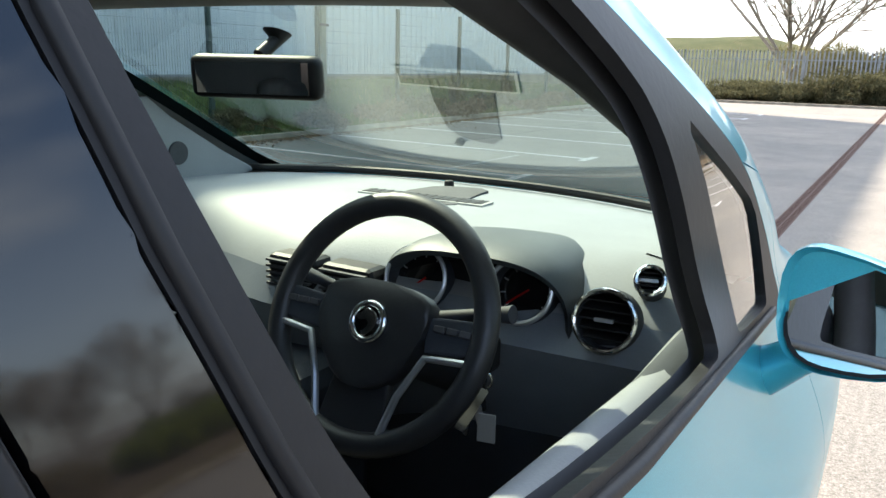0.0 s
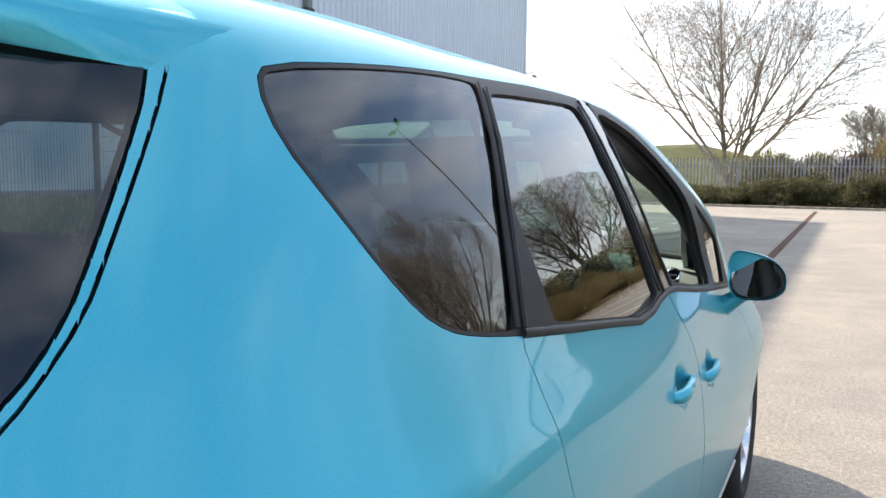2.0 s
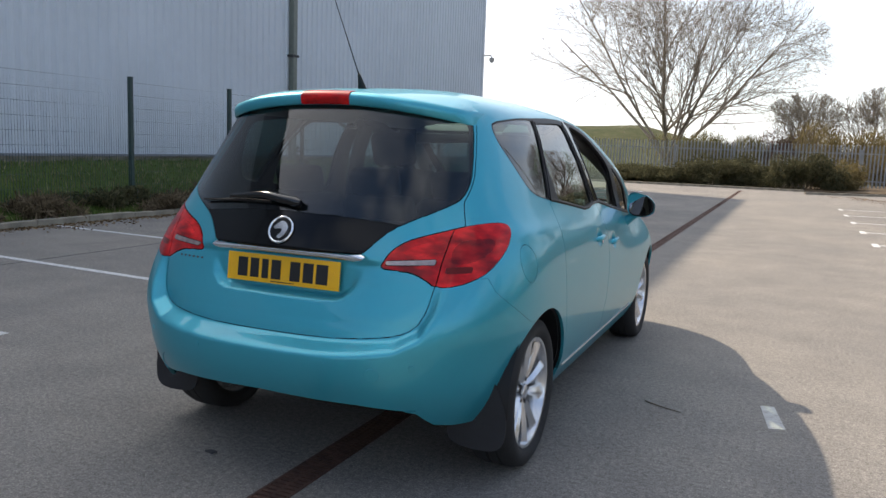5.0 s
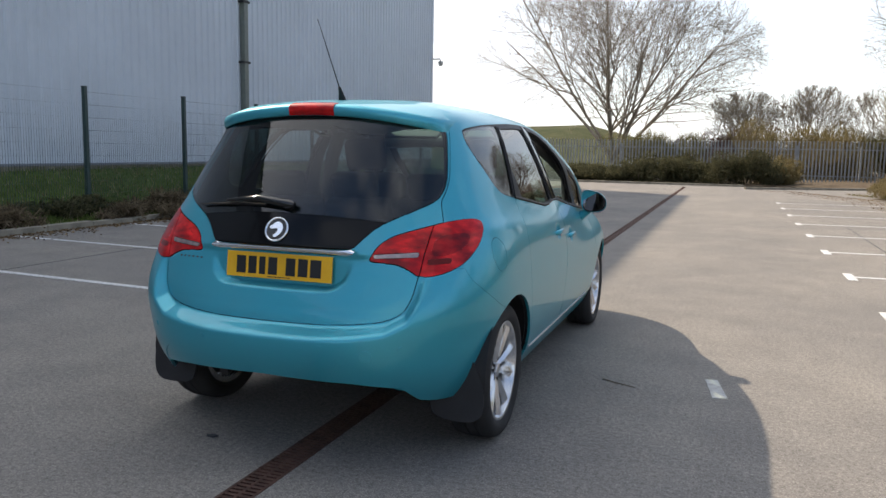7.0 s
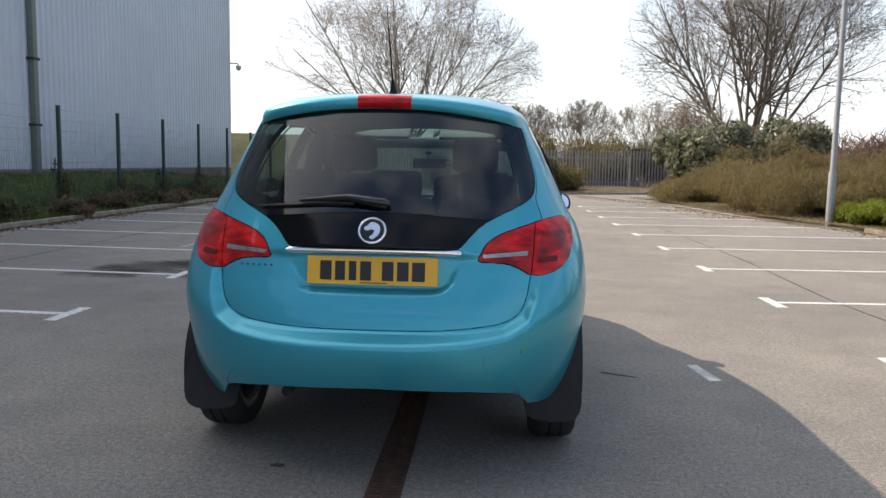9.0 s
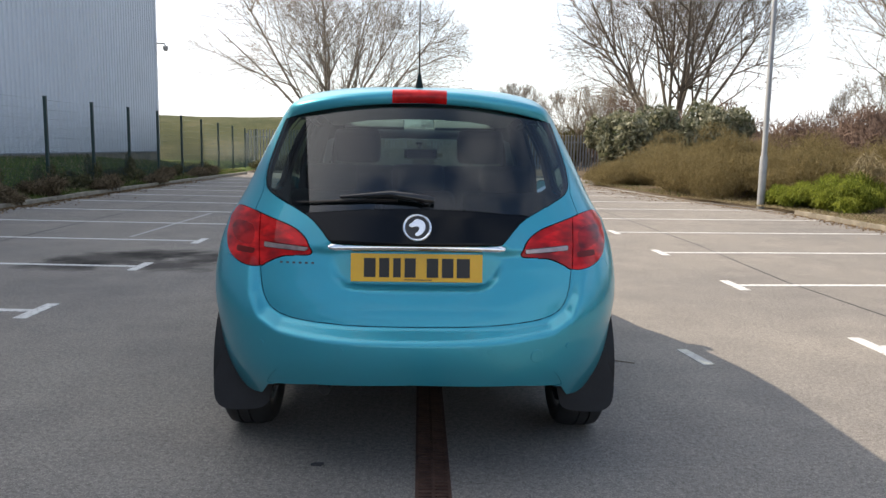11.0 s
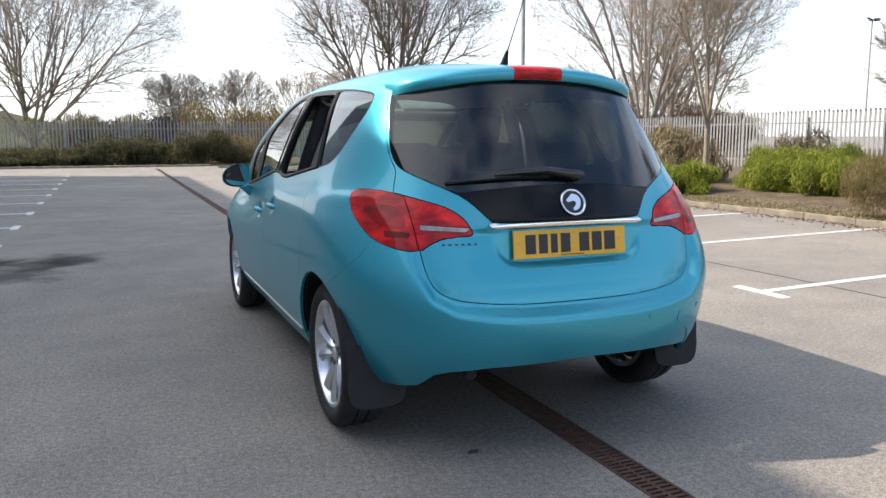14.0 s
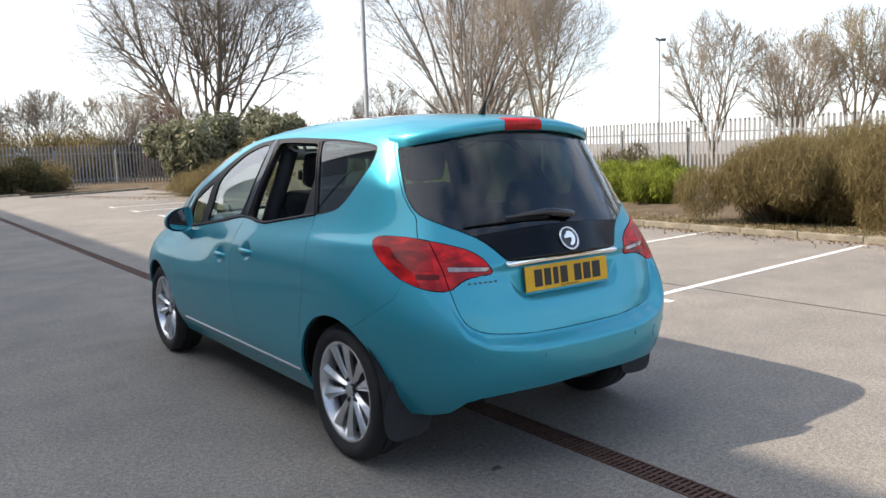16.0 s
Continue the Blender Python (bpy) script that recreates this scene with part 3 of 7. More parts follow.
def shoulder(v, n):
    """The tailgate sits back in the bumper, whose edge turns in towards it."""
    x, y, z = np.abs(v[:, 0]), v[:, 1], v[:, 2]
    out = v.copy()
    near = (y < 0.6) & (z > 0.5) & (z < 0.93) & (x < 0.75)
    px, pz = x[near], z[near]
    far = np.full(len(px), 9.0)
    for (ax, az), (bx, bz) in zip(GATE_FOOT, GATE_FOOT[1:]):
        k = np.clip(((px - ax) * (bx - ax) + (pz - az) * (bz - az)) / ((bx - ax) ** 2 + (bz - az) ** 2), 0, 1)
        far = np.minimum(far, np.hypot(px - ax - k * (bx - ax), pz - az - k * (bz - az)))
    foot_x, foot_z = [p[0] for p in GATE_FOOT], [p[1] for p in GATE_FOOT]
    within = (px < np.interp(pz, foot_z, foot_x)) & (pz > np.interp(px, foot_x, foot_z))
    t = np.where(within, 1.0, 1 - np.clip(far / 0.050, 0, 1))
    depth = np.interp(pz, [0.62, 0.68, 0.76, 0.84, 0.92], [0.072, 0.062, 0.038, 0.015, 0.0])
    out[near, 1] += depth * t * t * (3 - 2 * t)
    # above the plate the tailgate and its glass stand out in the middle
    swell = np.clip(1 - (x / 0.5) ** 2, 0, 1) ** 2 * np.interp(z, [0.890, 0.912, 1.04, 1.12, 1.3, 1.44, 1.49], [0, 1, 1, 0.93, 0.5, 0.1, 0.0])
    out[:, 1] -= np.where(y < 0.9, 0.075 * swell, 0.0)
    # the flat recess that takes the number plate, wider at the top
    half = np.interp(z, [0.752, 0.766, 0.80, 0.912], [0.20, 0.285, 0.325, 0.372])
    t = np.clip((half - x) / 0.022, 0, 1) * np.clip((z - 0.752) / 0.016, 0, 1) * np.clip((0.932 - z) / 0.012, 0, 1)
    floor = 0.190 + 0.11 * (z - 0.84) + 0.03 * x * x
    deep = np.maximum(out[:, 1], floor)
    out[:, 1] = np.where(y < 0.6, out[:, 1] + (deep - out[:, 1]) * t * t * (3 - 2 * t), out[:, 1])
    # a soft crease runs forwards from the top of each tail lamp
    fade = np.clip((1.35 - y) / 0.75, 0, 1) * np.clip((y - 0.42) / 0.12, 0, 1)
    rise = (z - (1.012 - 0.02 * (y - 0.55))) / 0.030
    out[:, 0] += np.sign(out[:, 0]) * 0.0065 * fade * np.exp(-rise * rise) * (x > 0.6)
    # a finger hollow behind each door handle
    for hy, hz in HANDLES:
        t = np.clip(1 - ((y - hy) / 0.062) ** 2 - ((z - hz - 0.004) / 0.046) ** 2, 0, 1)
        out[:, 0] -= np.sign(out[:, 0]) * 0.020 * np.sqrt(t) * t ** 0.3
    return out


def quad_normals(v, f):
    n = np.cross(v[f[:, 2]] - v[f[:, 0]], v[f[:, 3]] - v[f[:, 1]])
    out = np.zeros_like(v)
    for k in range(4):
        np.add.at(out, f[:, k], n)
    return out / np.maximum(np.linalg.norm(out, axis=1, keepdims=True), 1e-12)


CV = shoulder(CV, quad_normals(CV, CF))
C_TREE = BVHTree.FromPolygons([tuple(v) for v in CV], [tuple(f) for f in CF])


def face_normals(v, f):
    n = np.cross(v[f[:, 2]] - v[f[:, 0]], v[f[:, 3]] - v[f[:, 1]])
    return n / np.maximum(np.linalg.norm(n, axis=1, keepdims=True), 1e-12)


CN0 = quad_normals(CV, CF)
CF0, CV0 = CF.copy(), CV.copy()
C_FN = face_normals(CV, CF)
CF, C_FN = np.concatenate([CF[:, [0, 1, 2]], CF[:, [0, 2, 3]]]), np.concatenate([C_FN, C_FN])
CN = CN0.copy()
C_LABEL = np.array(["body"] * len(CF), dtype=object)


def surf_normal(p):
    """The smooth normal of the uncut surface near p."""
    loc, _, i, _ = C_TREE.find_nearest(p)
    q = CF0[i]
    w = 1.0 / (np.linalg.norm(CV0[q] - np.array(loc), axis=1) + 1e-4) ** 2
    n = (CN0[q] * w[:, None]).sum(0)
    return n / np.linalg.norm(n)


def views(kind, side=1):
    """Two axes in which an outline is drawn, and the way in which it is pressed on to the surface."""
    if kind == "side":
        return np.array((0, 1.0, 0)), np.array((0, 0, 1.0)), np.array((-side, 0, 0.0))
    if kind == "rear":
        return np.array((1.0, 0, 0)), np.array((0, 0, 1.0)), np.array((0, 1.0, 0))
    if kind == "front":
        return np.array((1.0, 0, 0)), np.array((0, 0, 1.0)), np.array((0, -1.0, 0))
    if kind == "top":
        return np.array((1.0, 0, 0)), np.array((0, 1.0, 0)), np.array((0, 0, -1.0))
    c = math.radians(38)      # the rear corner
    return np.array((side * math.cos(c), math.sin(c), 0)), np.array((0, 0, 1.0)), np.array((-side * math.sin(c), math.cos(c), 0))


def inside(px, py, poly):
    res = np.zeros(len(px), bool)
    for (ax, ay), (bx, by) in zip(poly, poly[1:] + poly[:1]):
        if ay == by:
            continue
        hit = ((ay > py) != (by > py)) & (px < (bx - ax) * (py - ay) / (by - ay) + ax)
        res ^= hit
    return res


def cut(source, label, poly, kind, side=1, limit=0.15, keep=None):
    """Gives the part of the source within the outline a new label, splitting the triangles along the outline."""
    global CV, CF, CN, C_FN, C_LABEL
    u, v, d = views(kind, side)
    cen = CV[CF].mean(1)
    ok = np.isin(C_LABEL, source) & (C_FN @ d < -limit)
    if kind in ("side", "corner"):
        ok &= cen[:, 0] * side > 0
    if keep is not None:
        ok &= keep(cen)
    box = np.array(poly)
    pu, pv = CV @ u, CV @ v
    near = (pu > box[:, 0].min() - 0.001) & (pu < box[:, 0].max() + 0.001) & (pv > box[:, 1].min() - 0.001) & (pv < box[:, 1].max() + 0.001)
    vin = np.zeros(len(CV), bool)
    vin[near] = inside(pu[near], pv[near], poly)
    mixed = ok & (vin[CF].sum(1) % 3 != 0)
    whole = ok & vin[CF].all(1)
    pairs = np.concatenate([CF[mixed][:, [0, 1]], CF[mixed][:, [1, 2]], CF[mixed][:, [2, 0]]])
    pairs = np.unique(np.sort(pairs, 1), axis=0)
    pairs = pairs[vin[pairs[:, 0]] != vin[pairs[:, 1]]]
    a, b = CV[pairs[:, 0]], CV[pairs[:, 1]]
    lo, hi = np.zeros(len(pairs)), np.ones(len(pairs))
    for _ in range(11):
        t = (lo + hi) / 2
        m = a + (b - a) * t[:, None]
        same = inside(m @ u, m @ v, poly) == vin[pairs[:, 0]]
        lo, hi = np.where(same, t, lo), np.where(same, hi, t)
    t = np.clip((lo + hi) / 2, 0.02, 0.98)[:, None]
    first = len(CV)
    CV = np.concatenate([CV, a + (b - a) * t])
    n = CN[pairs[:, 0]] * (1 - t) + CN[pairs[:, 1]] * t
    CN = np.concatenate([CN, n / np.linalg.norm(n, axis=1, keepdims=True)])
    at = {(int(p), int(q)): first + k for k, (p, q) in enumerate(pairs)}
    C_LABEL = C_LABEL.copy()
    C_LABEL[whole] = label
    on_edge = np.zeros(len(vin), bool)
    on_edge[pairs.ravel()] = True
    gone, tris, labels, normals = [], [], [], []
    for k in np.where(on_edge[CF].sum(1) > 1)[0]:
        q = [int(i) for i in CF[k]]
        mids = [at.get((min(q[i], q[(i + 1) % 3]), max(q[i], q[(i + 1) % 3]))) for i in range(3)]
        hits = [i for i in range(3) if mids[i] is not None]
        if not hits:
            continue
        gone.append(k)
        if len(hits) == 1:
            i = hits[0]
            x, y, z = q[i], q[(i + 1) % 3], q[(i + 2) % 3]
            parts = [((x, mids[i], z), vin[x]), ((mids[i], y, z), vin[y])]
            if ok[k]:
                parts = [(p, vin[z]) for p, _ in parts]
        else:
            i = next(i for i in range(3) if mids[i] is not None and mids[i - 1] is not None)
            x, y, z, m1, m2 = q[i], q[(i + 1) % 3], q[(i + 2) % 3], mids[i], mids[i - 1]
            parts = [((x, m1, m2), vin[x]), ((m1, y, z), vin[y]), ((m1, z, m2), vin[y])]
        for p, isin in parts:
            tris.append(p)
            labels.append(label if ok[k] and isin else C_LABEL[k])
            normals.append(C_FN[k])
    if gone:
        stay = np.ones(len(CF), bool)
        stay[gone] = False
        CF = np.concatenate([CF[stay], np.array(tris)])
        C_LABEL = np.concatenate([C_LABEL[stay], np.array(labels, dtype=object)])
        C_FN = np.concatenate([C_FN[stay], np.array(normals)])


# outlines on the side (along the car, height)
DLO = rounded([(0.750, 1.425), (0.775, 1.449), (0.95, 1.468), (1.11, 1.480), (1.3, 1.488), (1.6, 1.502), (1.95, 1.497), (2.15, 1.455), (2.35, 1.357), (2.48, 1.293), (2.61, 1.238),
               (2.74, 1.180), (2.86, 1.09), (2.94, 1.01), (2.985, 0.955), (2.93, 0.945), (2.6, 0.980), (2.2, 1.028), (1.95, 1.064), (1.86, 1.068), (1.76, 1.062), (1.69, 1.052),
               (1.58, 1.050), (1.4, 1.075), (1.187, 1.102), (1.04, 1.122), (0.945, 1.138), (0.895, 1.152), (0.855, 1.178), (0.82, 1.225), (0.782, 1.295), (0.75, 1.365)], 1)
G_QUARTER = rounded([(0.757, 1.424), (0.781, 1.443), (0.95, 1.462), (1.11, 1.474), (1.243, 1.477), (1.260, 1.469), (1.150, 1.30), (1.050, 1.131), (1.030, 1.130), (0.947, 1.143), (0.898, 1.157), (0.859, 1.182), (0.825, 1.228), (0.788, 1.298), (0.756, 1.368)], 1)
G_REAR = rounded([(1.286, 1.458), (1.34, 1.466), (1.6, 1.474), (1.72, 1.476), (1.748, 1.462), (1.742, 1.36), (1.757, 1.235), (1.785, 1.085), (1.745, 1.073), (1.69, 1.066), (1.58, 1.064), (1.4, 1.089), (1.186, 1.117), (1.174, 1.126), (1.168, 1.22), (1.172, 1.31), (1.212, 1.368)], 1)
G_FRONT = rounded([(1.875, 1.468), (1.95, 1.468), (2.13, 1.425), (2.27, 1.352), (2.36, 1.288), (2.385, 1.25), (2.410, 1.18), (2.445, 1.10), (2.500, 1.020), (2.485, 1.010), (2.2, 1.046), (1.978, 1.080), (1.955, 1.088), (1.935, 1.12), (1.911, 1.17), (1.888, 1.24), (1.871, 1.31), (1.862, 1.38), (1.860, 1.44)], 1)
G_LIGHT = rounded([(2.470, 1.256), (2.55, 1.218), (2.68, 1.166), (2.785, 1.124), (2.82, 1.068), (2.855, 0.985), (2.845, 0.972), (2.63, 0.996), (2.614, 1.01), (2.555, 1.10), (2.505, 1.178)], 1)
for side in (1, -1):
    cut(["body"], "trim", DLO, "side", side)
    tag = "r" if side > 0 else "l"
    cut(["trim"], "glass_quarter_" + tag, G_QUARTER, "side", side)
    cut(["trim"], "glass_rear_" + tag, G_REAR, "side", side)
    cut(["trim"], "glass_front_" + tag, G_FRONT, "side", side)
    cut(["trim"], "glass_light_" + tag, G_LIGHT, "side", side)
    cut(["trim"], "pillar_" + tag, [(1.915, 1.066), (1.900, 1.11), (1.880, 1.17), (1.860, 1.24), (1.847, 1.31), (1.843, 1.40), (1.850, 1.50), (1.800, 1.50), (1.783, 1.40), (1.785, 1.30), (1.808, 1.2), (1.838, 1.075)], "side", side)
    C_LABEL[C_LABEL == "trim"] = "trim_" + tag
    for centre, r in ((0.78, 0.358), (3.424, 0.358)):
        arch = [(centre + r * math.cos(a), 0.325 + r * math.sin(a)) for a in np.linspace(0, 2 * math.pi, 60, endpoint=False)]
        cut(["body"], "void", arch, "side", side, 0.05)
    lamp = [(0.413, 0.205, 0.884), (0.420, 0.218, 0.910), (0.44, 0.235, 0.945), (0.475, 0.253, 0.973), (0.52, 0.275, 0.996), (0.60, 0.325, 1.022), (0.64, 0.36, 1.034), (0.69, 0.41, 1.050), (0.75, 0.50, 1.058), (0.78, 0.555, 1.052),
            (0.800, 0.56, 1.025), (0.810, 0.50, 0.968), (0.803, 0.44, 0.928), (0.785, 0.37, 0.885), (0.75, 0.32, 0.858), (0.70, 0.275, 0.838), (0.627, 0.234, 0.828), (0.59, 0.23, 0.854), (0.53, 0.223, 0.878), (0.48, 0.213, 0.879)]
    u, v, d = views("corner", side)
    lamp2 = rounded([(float(np.dot((p[0] * side, p[1], p[2]), u)), p[2]) for p in lamp], 1)
    cut(["body"], "lamp_" + tag, lamp2, "corner", side)
# outlines on the tail (across, height)
GATE_HALF = [(0.0, 0.619), (0.23, 0.621), (0.38, 0.630), (0.52, 0.648), (0.585, 0.684), (0.614, 0.745), (0.626, 0.825), (0.64, 0.92), (0.680, 1.030), (0.668, 1.07), (0.652, 1.115), (0.648, 1.135), (0.654, 1.165), (0.653, 1.218), (0.641, 1.27), (0.627, 1.324), (0.600, 1.418), (0.585, 1.458), (0.54, 1.505), (0.3, 1.53), (0.0, 1.535)]
PANE_HALF = [(0.0, 0.925), (0.33, 0.928), (0.352, 0.945), (0.385, 0.985), (0.43, 1.027), (0.496, 1.062), (0.55, 1.087), (0.597, 1.112), (0.630, 1.134), (0.644, 1.165), (0.645, 1.215), (0.633, 1.27), (0.619, 1.324), (0.592, 1.418), (0.575, 1.452), (0.52, 1.485), (0.3, 1.502), (0.0, 1.506)]


def both_sides(half, times=1):
    return rounded([(-x, z) for x, z in half[::-1] if x > 0] + list(half), times)


tail_only = lambda c: c[:, 1] < 0.85
cut(["body"], "gate", both_sides(GATE_HALF), "rear", limit=0.12, keep=tail_only)
cut(["gate"], "gate_pane", both_sides(PANE_HALF), "rear", limit=0.12, keep=tail_only)
cut(["gate_pane"], "gate_black", [(-0.8, 1.0), (-0.8, 0.9), (0.8, 0.9), (0.8, 1.0), (0.42, 1.046), (0.2, 1.066), (0.0, 1.073), (-0.2, 1.066), (-0.42, 1.046)], "rear", limit=0.12)
# each lamp is split where the tailgate opens
for tag, side in (("r", 1), ("l", -1)):
    cut(["lamp_" + tag], "gate_lamp_" + tag, [(side * x, z) for x, z in ((0.3, 0.7), (0.622, 0.7), (0.628, 0.827), (0.637, 0.93), (0.645, 1.04), (0.65, 1.2), (0.3, 1.2))], "rear", limit=0.02)
    u, v, d = views("corner", side)
    seam = [(0.0, -0.2, 0.2), (0.0, -0.2, 0.83), (0.62, 0.24, 0.83), (0.72, 0.29, 0.86), (0.785, 0.36, 0.862), (0.81, 0.375, 0.811), (0.86, 0.48, 0.733), (0.885, 0.60, 0.665), (0.89, 0.80, 0.63), (0.89, 0.80, 0.2)]
    cut(["body"], "bumper", [(float(np.dot((p[0] * side, p[1], p[2]), u)), p[2]) for p in seam], "corner", side, -0.6, keep=lambda c: (c[:, 1] < 0.85) & (c[:, 2] < 0.88))
    rev = [(0.437, 0.896), (0.614, 0.907), (0.616, 0.927), (0.430, 0.912)]
    cut(["gate_lamp_" + tag], "rev_" + tag, [(side * x, z) for x, z in rev], "rear", limit=0.02)
    band = [(0.655, 0.880), (0.735, 0.884), (0.738, 0.904), (0.655, 0.898)]
    cut(["lamp_" + tag], "band_" + tag, [(side * x, z) for x, z in band], "rear", limit=0.02)
    core = rounded([(0.662, 0.915), (0.70, 0.912), (0.755, 0.930), (0.778, 0.965), (0.772, 0.995), (0.73, 1.000), (0.665, 0.985)], 1)
    cut(["lamp_" + tag], "core_" + tag, [(side * x, z) for x, z in core], "rear", limit=0.02)
    inner = rounded([(0.475, 0.934), (0.622, 0.944), (0.628, 0.985), (0.590, 0.988), (0.525, 0.968)], 1)
    cut(["gate_lamp_" + tag], "gate_core_" + tag, [(side * x, z) for x, z in inner], "rear", limit=0.02)
    door_front = [(1.85, 1.2), (1.868, 1.05), (1.935, 0.972), (1.968, 0.88), (1.977, 0.74), (1.970, 0.60), (1.945, 0.42), (1.92, 0.30), (2.85, 0.30), (2.98, 0.42), (3.04, 0.62), (3.03, 0.85), (2.99, 1.0), (2.9, 1.2)]
    cut(["body"], "door_front_" + tag, rounded(door_front, 1), "side", side)
    door_rear = [(1.85, 1.2), (1.868, 1.05), (1.935, 0.972), (1.968, 0.88), (1.977, 0.74), (1.970, 0.60), (1.945, 0.42), (1.92, 0.30), (1.12, 0.30), (1.15, 0.42), (1.09, 0.60), (1.050, 0.75), (1.035, 0.92), (1.058, 1.05), (1.056, 1.12), (1.2, 1.3)]
    cut(["body"], "door_rear_" + tag, rounded(door_rear, 1), "side", side)
    sill = [(1.1, 0.30), (3.1, 0.30), (3.1, 0.1), (1.1, 0.1)]
    cut(["body"], "sill_" + tag, sill, "side", side, -0.5)
cut(["body"], "fuel_flap", [(0.60 + 0.064 * math.cos(a), 0.895 + 0.074 * math.sin(a)) for a in np.linspace(0, 2 * math.pi, 24, endpoint=False)], "side", 1)
SCREEN = rounded([(-0.60, 0.955), (0.60, 0.955), (0.68, 1.0), (0.655, 1.16), (0.60, 1.34), (0.53, 1.46), (0.44, 1.51), (0.0, 1.53), (-0.44, 1.51), (-0.53, 1.46), (-0.60, 1.34), (-0.655, 1.16), (-0.68, 1.0)], 1)
cut(["body"], "screen", SCREEN, "front", limit=0.1, keep=lambda c: c[:, 1] > 2.0)
cut(["body"], "roof_glass", rounded([(-0.40, 0.80), (0.40, 0.80), (0.43, 1.9), (-0.43, 1.9)], 1), "top", limit=0.6)
cut(["body"], "bonnet", rounded([(-0.66, 3.36), (-0.3, 3.52), (0.3, 3.52), (0.66, 3.36), (0.70, 3.6), (0.62, 3.95), (0.3, 4.12), (-0.3, 4.12), (-0.62, 3.95), (-0.70, 3.6)], 1), "top", limit=0.3, keep=lambda c: c[:, 2] < 1.0)
cut(["bumper"], "bumper_low", rounded([(-0.46, 0.478), (0.46, 0.478), (0.535, 0.455), (0.575, 0.41), (0.60, 0.36), (-0.60, 0.36), (-0.575, 0.41), (-0.535, 0.455)], 1), "rear", limit=0.02)
# what lies below the bumper and the sills
edge = [(0.0, 0.402), (0.4, 0.392), (0.55, 0.374), (0.592, 0.360), (0.630, 0.302), (0.68, 0.288), (1.0, 0.285)]
cut(["bumper", "bumper_low"], "void", [(1.0, 0.1)] + edge[::-1] + [(-x, z) for x, z in edge[1:]] + [(-1.0, 0.1)], "rear", limit=-0.7)
low = CV[CF].mean(1)
C_LABEL[(C_LABEL == "body") & (low[:, 2] < 0.30) & (low[:, 1] < 3.8)] = "void"


GAP = (0.0055, 0.004, 0.007)      # depth, reach inwards and outwards of the dark strip standing in for shade under a gap


def even_normals(v, across):
    """Normals of the smooth curved sheet that lies nearest to the points of a pane."""
    if across == "side":
        a, b, h = v[:, 1], v[:, 2], v[:, 0]
        s = 1.0 if h.mean() > 0 else -1.0
    else:
        a, b, h, s = v[:, 0], v[:, 2], v[:, 1], -1.0
    ca, cb = (0.0 if across == "tail" else a.mean()), b.mean()
    a, b = a - ca, b - cb
    if across == "side":
        cols = np.stack([np.ones_like(a), a, b, a * a, a * b, b * b], 1)
        k = np.linalg.lstsq(cols, h, rcond=None)[0]
        da, db = k[1] + 2 * k[3] * a + k[4] * b, 0.86 * k[2] + k[4] * a + 2.6 * k[5] * b
        n = np.stack([np.ones_like(a), -da, -db], 1) * s
    else:
        cols = np.stack([np.ones_like(a), a * a, a ** 4, b, b * b, a * a * b], 1)
        k = np.linalg.lstsq(cols, h, rcond=None)[0]
        da, db = 2 * k[1] * a + 4 * k[2] * a ** 3 + 2 * k[5] * a * b, k[3] + 2 * k[4] * b + k[5] * a * a
        n = np.stack([-da, np.ones_like(a), -db], 1) * s
    return n / np.linalg.norm(n, axis=1, keepdims=True)


